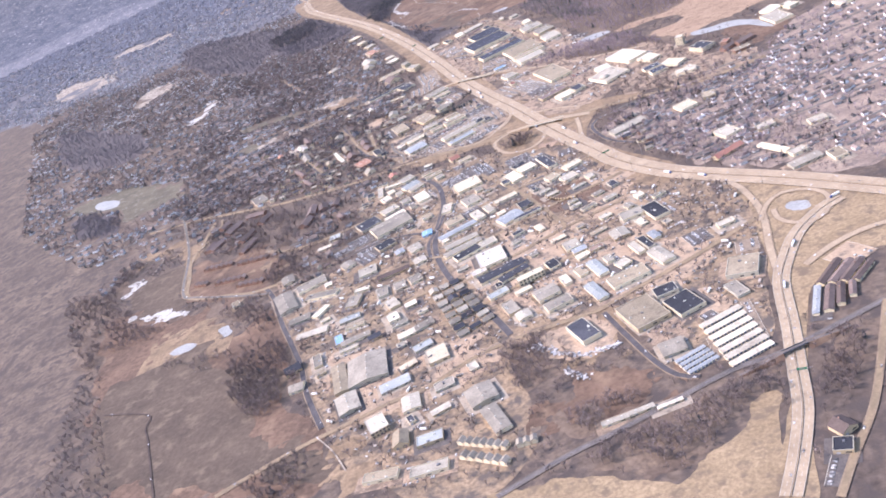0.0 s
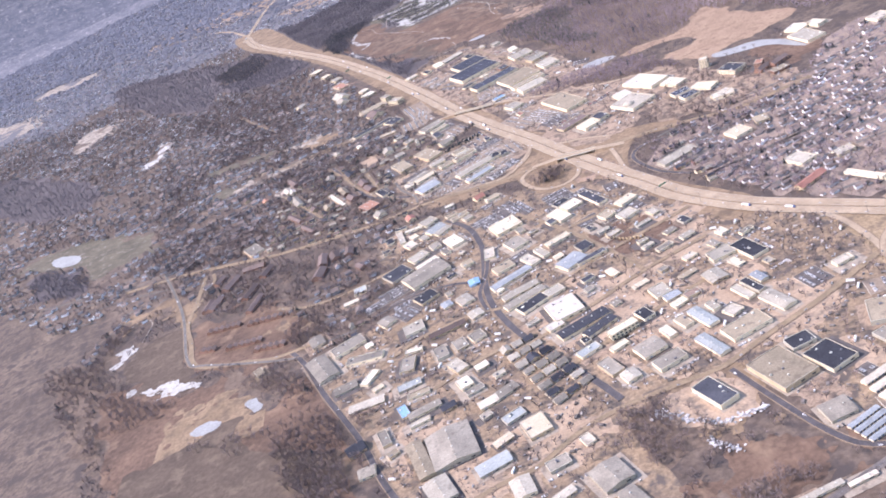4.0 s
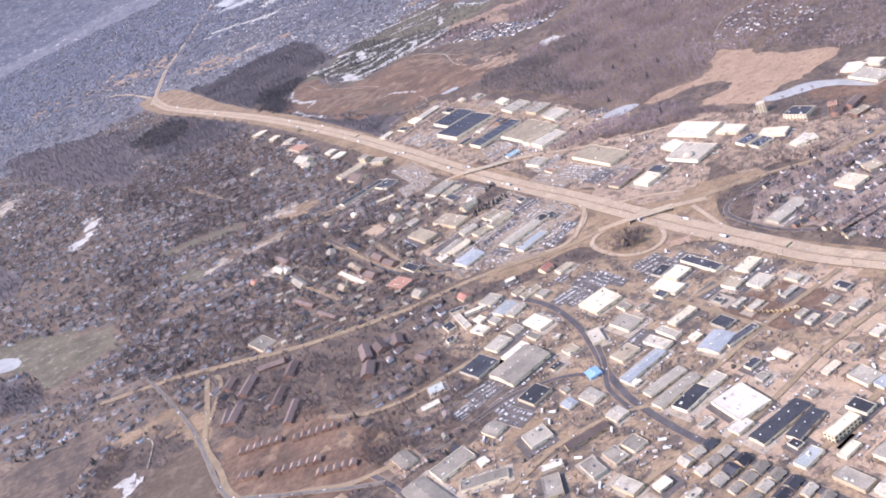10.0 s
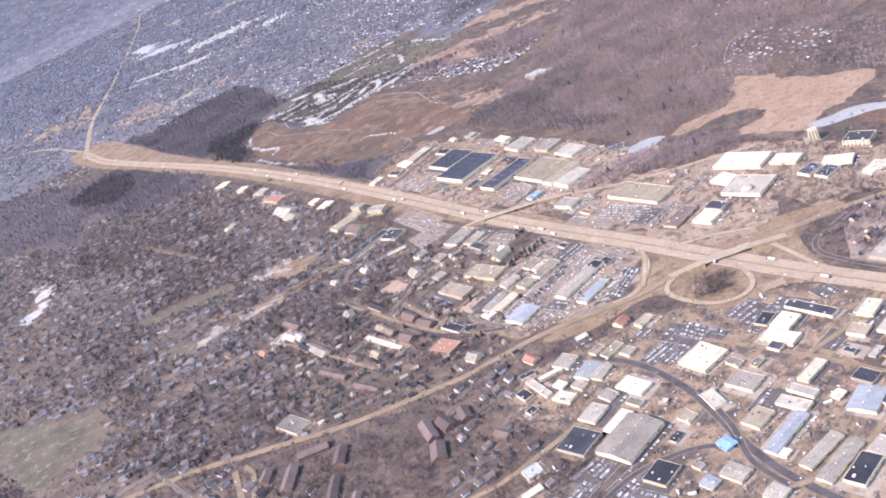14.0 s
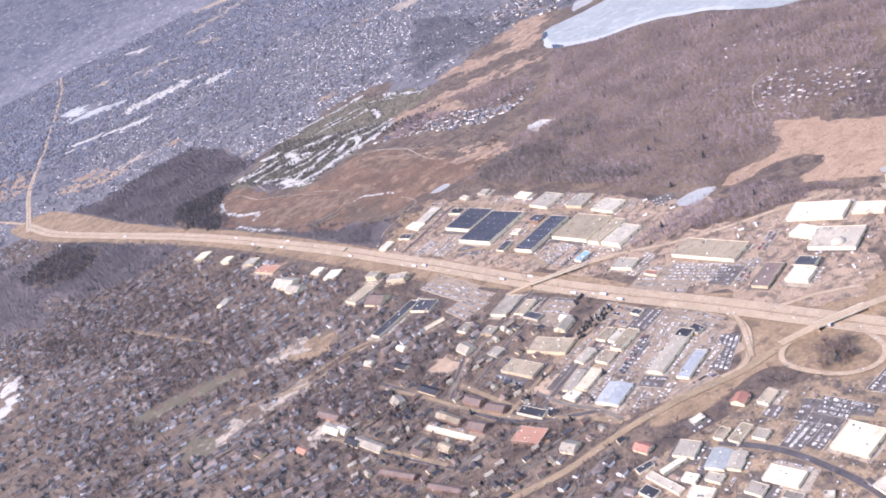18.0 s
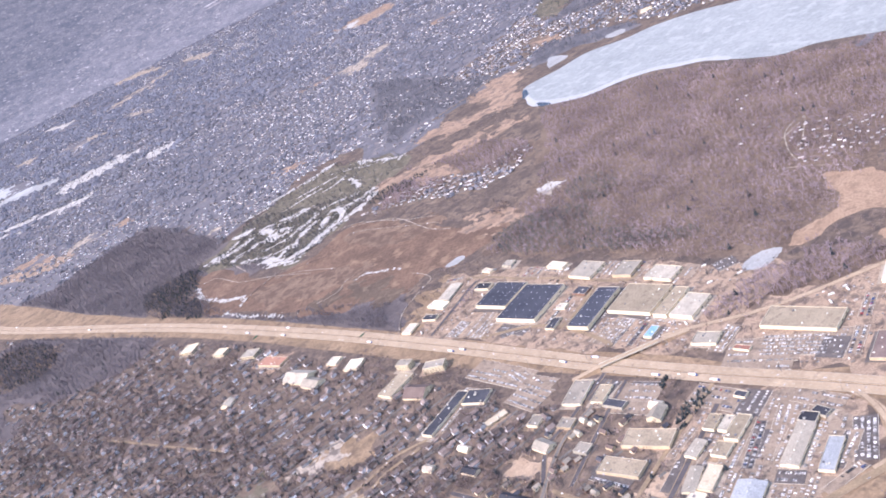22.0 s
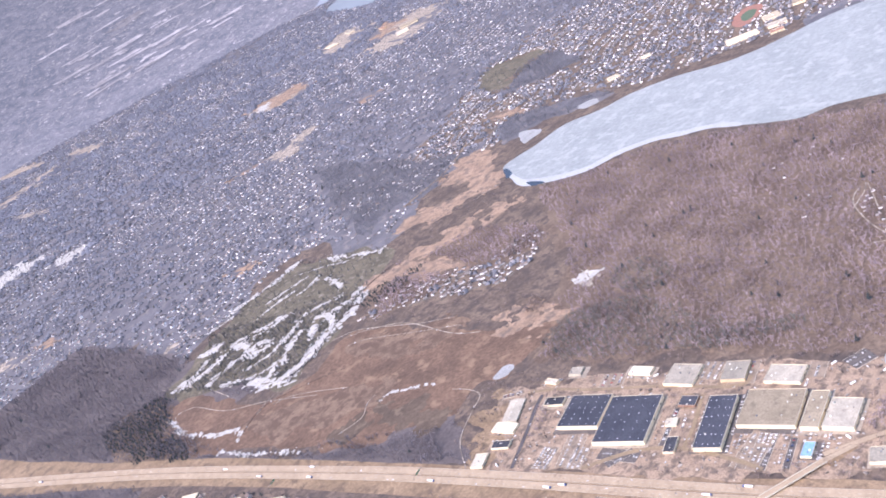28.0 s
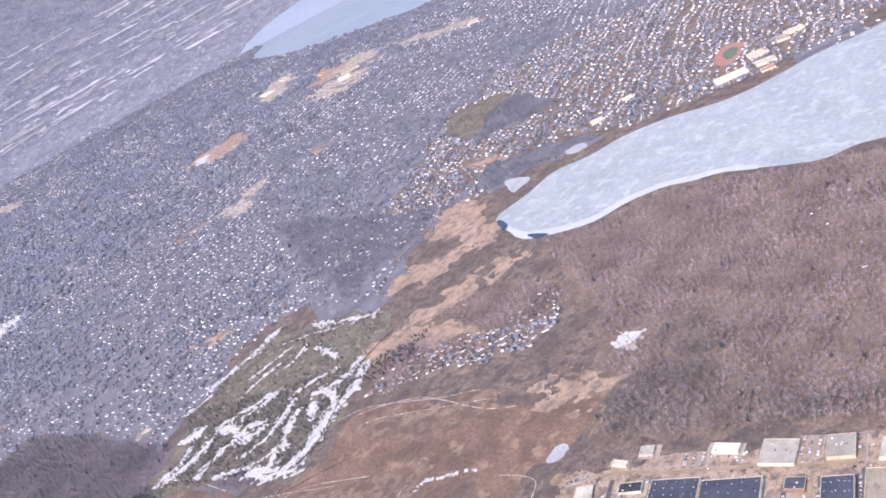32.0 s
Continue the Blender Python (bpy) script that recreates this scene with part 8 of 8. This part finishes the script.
loose_trees([-60, 900, 200, 900, 330, 1300, 60, 1400, -150, 1500, -260, 1300, -140, 1050], 5.5, 0.36)
loose_trees([-250, 1900, 60, 1500, 160, 1700, 340, 1800, 160, 1960, -100, 1980], 9.0, 0.3)
loose_trees([-398, 950, -353, 950, -299, 908, -269, 839, -294, 792, -308, 821, -380, 854], 4.6, 0.6)
loose_trees([-195, 824, -159, 810, -148, 740, -175, 696, -211, 680, -242, 690, -243, 753], 4.6, 0.58)
loose_trees([-89, 510, -59, 502, -31, 451, 4, 417, 2, 408, -32, 401, -68, 407, -85, 439], 3.6, 0.55)
loose_trees([170, 1209, 220, 1221, 218, 1156, 232, 1071, 249, 1022, 271, 980, 347, 1079, 327, 1163, 297, 1290, 235, 1275], 5.0, 0.75, "twig_wood")
loose_trees([67, 949, 112, 987, 141, 934, 188, 872, 107, 768, 88, 797, 50, 872], 4.6, 0.5)
loose_trees([-418, 1900, -300, 1650, -215, 1420, -150, 1330, -160, 1150, -230, 1090, -330, 1130, -420, 1350], 6.0, 0.62)
loose_trees([83, 420, 113, 418, 89, 353, 77, 354, 68, 372], 4.6, 0.5)

# ---- trailers, containers and yard clutter ----
trailer_count = 0


def yard_clutter(flat, gap, share):
    """Box trailers, parked cars and small sheds standing about the yards."""
    global trailer_count
    p = scatter(pairs(flat), gap)
    p = p[free(p) & (rng.random(len(p)) < share)]
    small = []
    for x, y in p:
        rot = 62 + rng.choice([0, 90]) + rng.uniform(-8, 8)
        k = rng.random()
        if k < 0.06 and trailer_count < 70:
            trailer_count += 1
            root = tagged(new("box_trailer"), "white box trailer parked in a gravel yard", "trailer", group="parked trailers")
            root.location, root.rotation_euler = (x, y, 0.2), (0, 0, radians(rot))
            attach("box", box_mesh(MATS["car_white"]), root, (0, 0, 0.4), 0, (4.6, 1.1, 1.25))
            attach("axle", box_mesh(MATS["car_black"]), root, (-1.5, 0, 0), 0, (0.9, 1.0, 0.42))
            attach("landing_leg", box_mesh(MATS["darkmetal"]), root, (1.4, 0, 0), 0, (0.15, 0.8, 0.42))
        elif k < 0.5:
            car(x, y, rot, "in a gravel yard")
        else:
            small.append((x, y, radians(rot)))
        occupy(np.array([[x, y]]))
    if small:
        s = np.array(small)
        shed = (BOX_V * (1.0, 0.55, 0.38), BOX_F)
        stuff("yard_goods", [shed], s[:, :2], rng.uniform(1.2, 3.2, len(s)), MATS["goods"], "pallets, small sheds and stacked goods in the yards", "yard goods", turn=s[:, 2], z=0.1)


yard_clutter([-274, 685, -221, 713, -176, 733, -214, 853, -155, 873, -62, 842, 15, 765, 79, 643, 98, 593, 85, 527, 59, 418, 9, 425, -23, 506, -82, 503, -119, 474, -152, 411, -180, 424, -225, 531], 3.6, 0.24)
yard_clutter([-152, 1374, -67, 1424, -55, 1406, -39, 1376, 58, 1133, 14, 1098, -64, 1087, -119, 1275, -139, 1325], 3.6, 0.16)
yard_clutter([-48, 1033, 12, 1076, 66, 1029, 102, 1003, 109, 957, 14, 886, -28, 943], 3.6, 0.16)


# ---- heaps of rubble behind the black-roofed store, and a row of buses ----
def rubble(flat, spread, n):
    r = np.random.default_rng(5)
    line = smooth(pairs(flat), False, 1.0)
    p = line[r.integers(0, len(line), n)] + r.normal(0, spread, (n, 2))
    rock = (BOX_V * (1, 0.8, 0.5) + np.random.default_rng(3).uniform(-0.18, 0.18, (8, 3)) * (1, 1, 0), BOX_F)
    stuff("rubble", [rock], p, r.uniform(0.5, 1.7, n), MATS["rubble"], "heaps of pale broken concrete and snow at the edge of a dirt yard", "rubble", z=0.25)


rubble([-66, 497, -51, 481, -41, 472, -26, 469, -16, 470], 1.5, 150)
rubble([-48, 459, -38, 448], 1.6, 50)


def bus(x, y, rot):
    root = tagged(new("bus"), "yellow bus parked in a curved row on bare soil", "bus", group="row of buses")
    root.location, root.rotation_euler = (x, y, 0.3), (0, 0, radians(rot))
    attach("body", box_mesh(MATS["bus_yellow"]), root, (0, 0, 0.3), 0, (3.2, 0.95, 0.9))
    attach("bonnet", box_mesh(MATS["bus_yellow"]), root, (1.8, 0, 0.3), 0, (0.6, 0.85, 0.5))
    attach("window", box_mesh(MATS["glass"]), root, (0, 0, 0.75), 0, (2.9, 0.99, 0.26))
    for k in (-0.9, 1.3):
        attach("wheel", box_mesh(MATS["car_black"]), root, (k, 0, 0), 0, (0.42, 1.0, 0.42))


for k in range(12):
    a, b, c = (-37, 713), (-32, 693), (-15, 689)
    u = k / 11
    bus((1 - u) ** 2 * a[0] + 2 * u * (1 - u) * b[0] + u * u * c[0], (1 - u) ** 2 * a[1] + 2 * u * (1 - u) * b[1] + u * u * c[1], 84 + 14 * u)


# ---- snow lying in bands along the fairways ----
def off_line(p, line):
    """Distance from the points to a polyline."""
    best = np.full(len(p), 1e18)
    for a, c in zip(line[:-1], line[1:]):
        e = c - a
        t = np.clip(((p - a) @ e) / (e @ e + 1e-9), 0, 1)
        best = np.minimum(best, ((p - a - t[:, None] * e) ** 2).sum(1))
    return np.sqrt(best)


GOLF_LINES = []


def snow_band(half, cell, flat):
    """A strip of old snow with a ragged edge, where tree shade keeps it."""
    line = smooth(pairs(flat), False, 6.0)
    GOLF_LINES.append((half, line))
    k = len(GOLF_LINES)
    box = np.array([line.min(0) - 4.2 * half, (line[:, 0].max() + 4.2 * half, line[:, 1].min() - 4.2 * half), line.max(0) + 4.2 * half, (line[:, 0].min() - 4.2 * half, line[:, 1].max() + 4.2 * half)])
    v, f = sheet(box, cell, lambda p: half * (1.25 + 1.3 * fractal(p, half * 3.4, 40 + k, 2) + 1.5 * fractal(p, half * 1.1, 90 + k, 2)) - off_line(p, line), 0.4 + 0.004 * k)
    tagged(new("snow_strip", mesh_from("snow_strip", v, f, MATS["snow"])), "ragged strip of old white snow along a row of trees", "snow", kind="structure")


snow_band(3.4, 1.4, [-186, 1937, -156, 1936, -128, 1946])
snow_band(3.7, 1.4, [-179, 1927, -148, 1921, -114, 1927, -84, 1937, -55, 1924, -25, 1912])
snow_band(3.9, 1.4, [-164, 1883, -141, 1886, -117, 1889, -96, 1887, -79, 1891, -69, 1867])
snow_band(3.0, 1.4, [-155, 1853, -131, 1819, -105, 1807, -90, 1803, -60, 1825, -40, 1832])
snow_band(5.3, 1.4, [-136, 1778, -124, 1761, -91, 1758, -65, 1768, -41, 1774, -21, 1775, 9, 1782, 44, 1801])
snow_band(4.8, 1.4, [-41, 1805, -11, 1834, -12, 1797, -43, 1774])
snow_band(3.9, 1.4, [-38, 2040, 6, 2036, 38, 2036, 74, 2041, 95, 2037])
snow_band(3.0, 1.4, [-92, 2043, -71, 2027, -45, 2023])
snow_band(6.9, 1.4, [-112, 1972, -104, 1961])
snow_band(5.8, 1.4, [-90, 1928, -91, 1900, -92, 1866, -81, 1863])
snow_band(3.6, 1.4, [111, 1989, 122, 1936, 137, 1891, 147, 1875])
snow_band(3.4, 1.4, [57, 1944, 67, 1917, 53, 1859])
snow_band(5.8, 1.4, [-138, 1804, -129, 1776, -123, 1749])
snow_band(4.6, 1.4, [-128, 1783, -109, 1800, -96, 1797])
snow_band(3.9, 1.4, [-9, 1834, 15, 1816, 59, 1820])
snow_band(3.4, 1.4, [-70, 1917, -41, 1904, -13, 1902])
snow_band(3.0, 1.4, [-118, 1845, -92, 1838, -60, 1846, -28, 1858])
snow_band(2.8, 1.4, [-20, 1870, 6, 1862, 36, 1842])
snow_band(1.8, 1.4, [-2, 1985, 30, 1978, 62, 1972])
snow_band(1.8, 1.4, [10, 1945, 40, 1938, 70, 1946])
snow_band(2.0, 1.4, [-30, 1960, 4, 1962, 30, 1958])
snow_band(1.6, 1.4, [70, 1995, 95, 1960, 110, 1925])
snow_band(2.2, 1.4, [-227, 1866, -234, 1820, -225, 1769, -204, 1732])
snow_band(2.0, 1.4, [-236, 1716, -227, 1673, -201, 1606])
snow_band(1.6, 1.4, [-204, 1724, -217, 1712])
snow_band(1.5, 1.4, [-112, 1572, -100, 1570, -90, 1554, -75, 1527])


def fairway_trees(flat, gap, share, label):
    """Dark trees that stand in the strips between the snow."""
    p = scatter(pairs(flat), gap)
    far = np.min([off_line(p, line) - half for half, line in GOLF_LINES], 0)
    p = p[(far > 0.8) & ((far < 6) | (rng.random(len(p)) < share))]
    k = rng.random(len(p)) < 0.45
    stuff("fairway_conifers", PINE, p[k], rng.uniform(2.8, 5.0, k.sum()), MATS["pine_dull"], "dark conifers along the fairways", "trees")
    stuff("fairway_trees", MID, p[~k], rng.uniform(3.2, 5.6, (~k).sum()), MATS["twig_dark"], label, "trees")


fairway_trees([-191, 1936, -124, 1953, -82, 2025, -52, 1982, -20, 1918, 8, 1877, 49, 1809, -30, 1766, -93, 1745, -128, 1740, -143, 1802, -171, 1872], 3.3, 0.75, "bare dark trees between strips of snow")
fairway_trees([-95, 2035, -32, 2042, 43, 2044, 103, 2042, 114, 1979, 152, 1876, 50, 1804, -20, 1918, -52, 1982], 4.4, 0.2, "bare trees round the olive fairways")
fairway_trees([-210, 3180, -100, 3225, 20, 3160, 95, 2990, 70, 2940, -40, 2915, -170, 2870, -360, 3000, -350, 3050], 7.5, 0.55, "dark trees among far strips of snow")

# vehicles beyond the single ones
if more_cars:
    mc = np.array(more_cars)
    body = (BOX_V * (2.0, 0.85, 0.35) + (0, 0, 0.1), BOX_F)
    cabin = (BOX_V * (1.0, 0.7, 0.25) + (-0.15, 0, 0.45), BOX_F)
    bv = np.concatenate([body[0], cabin[0]])
    bf = np.concatenate([BOX_F, BOX_F + 8])
    stuff("parked_cars", [(bv, bf)], mc[:, :2], np.ones(len(mc)), MATS["car_mixed"], "many parked cars of mixed colours", "cars", z=0.2, turn=mc[:, 2])
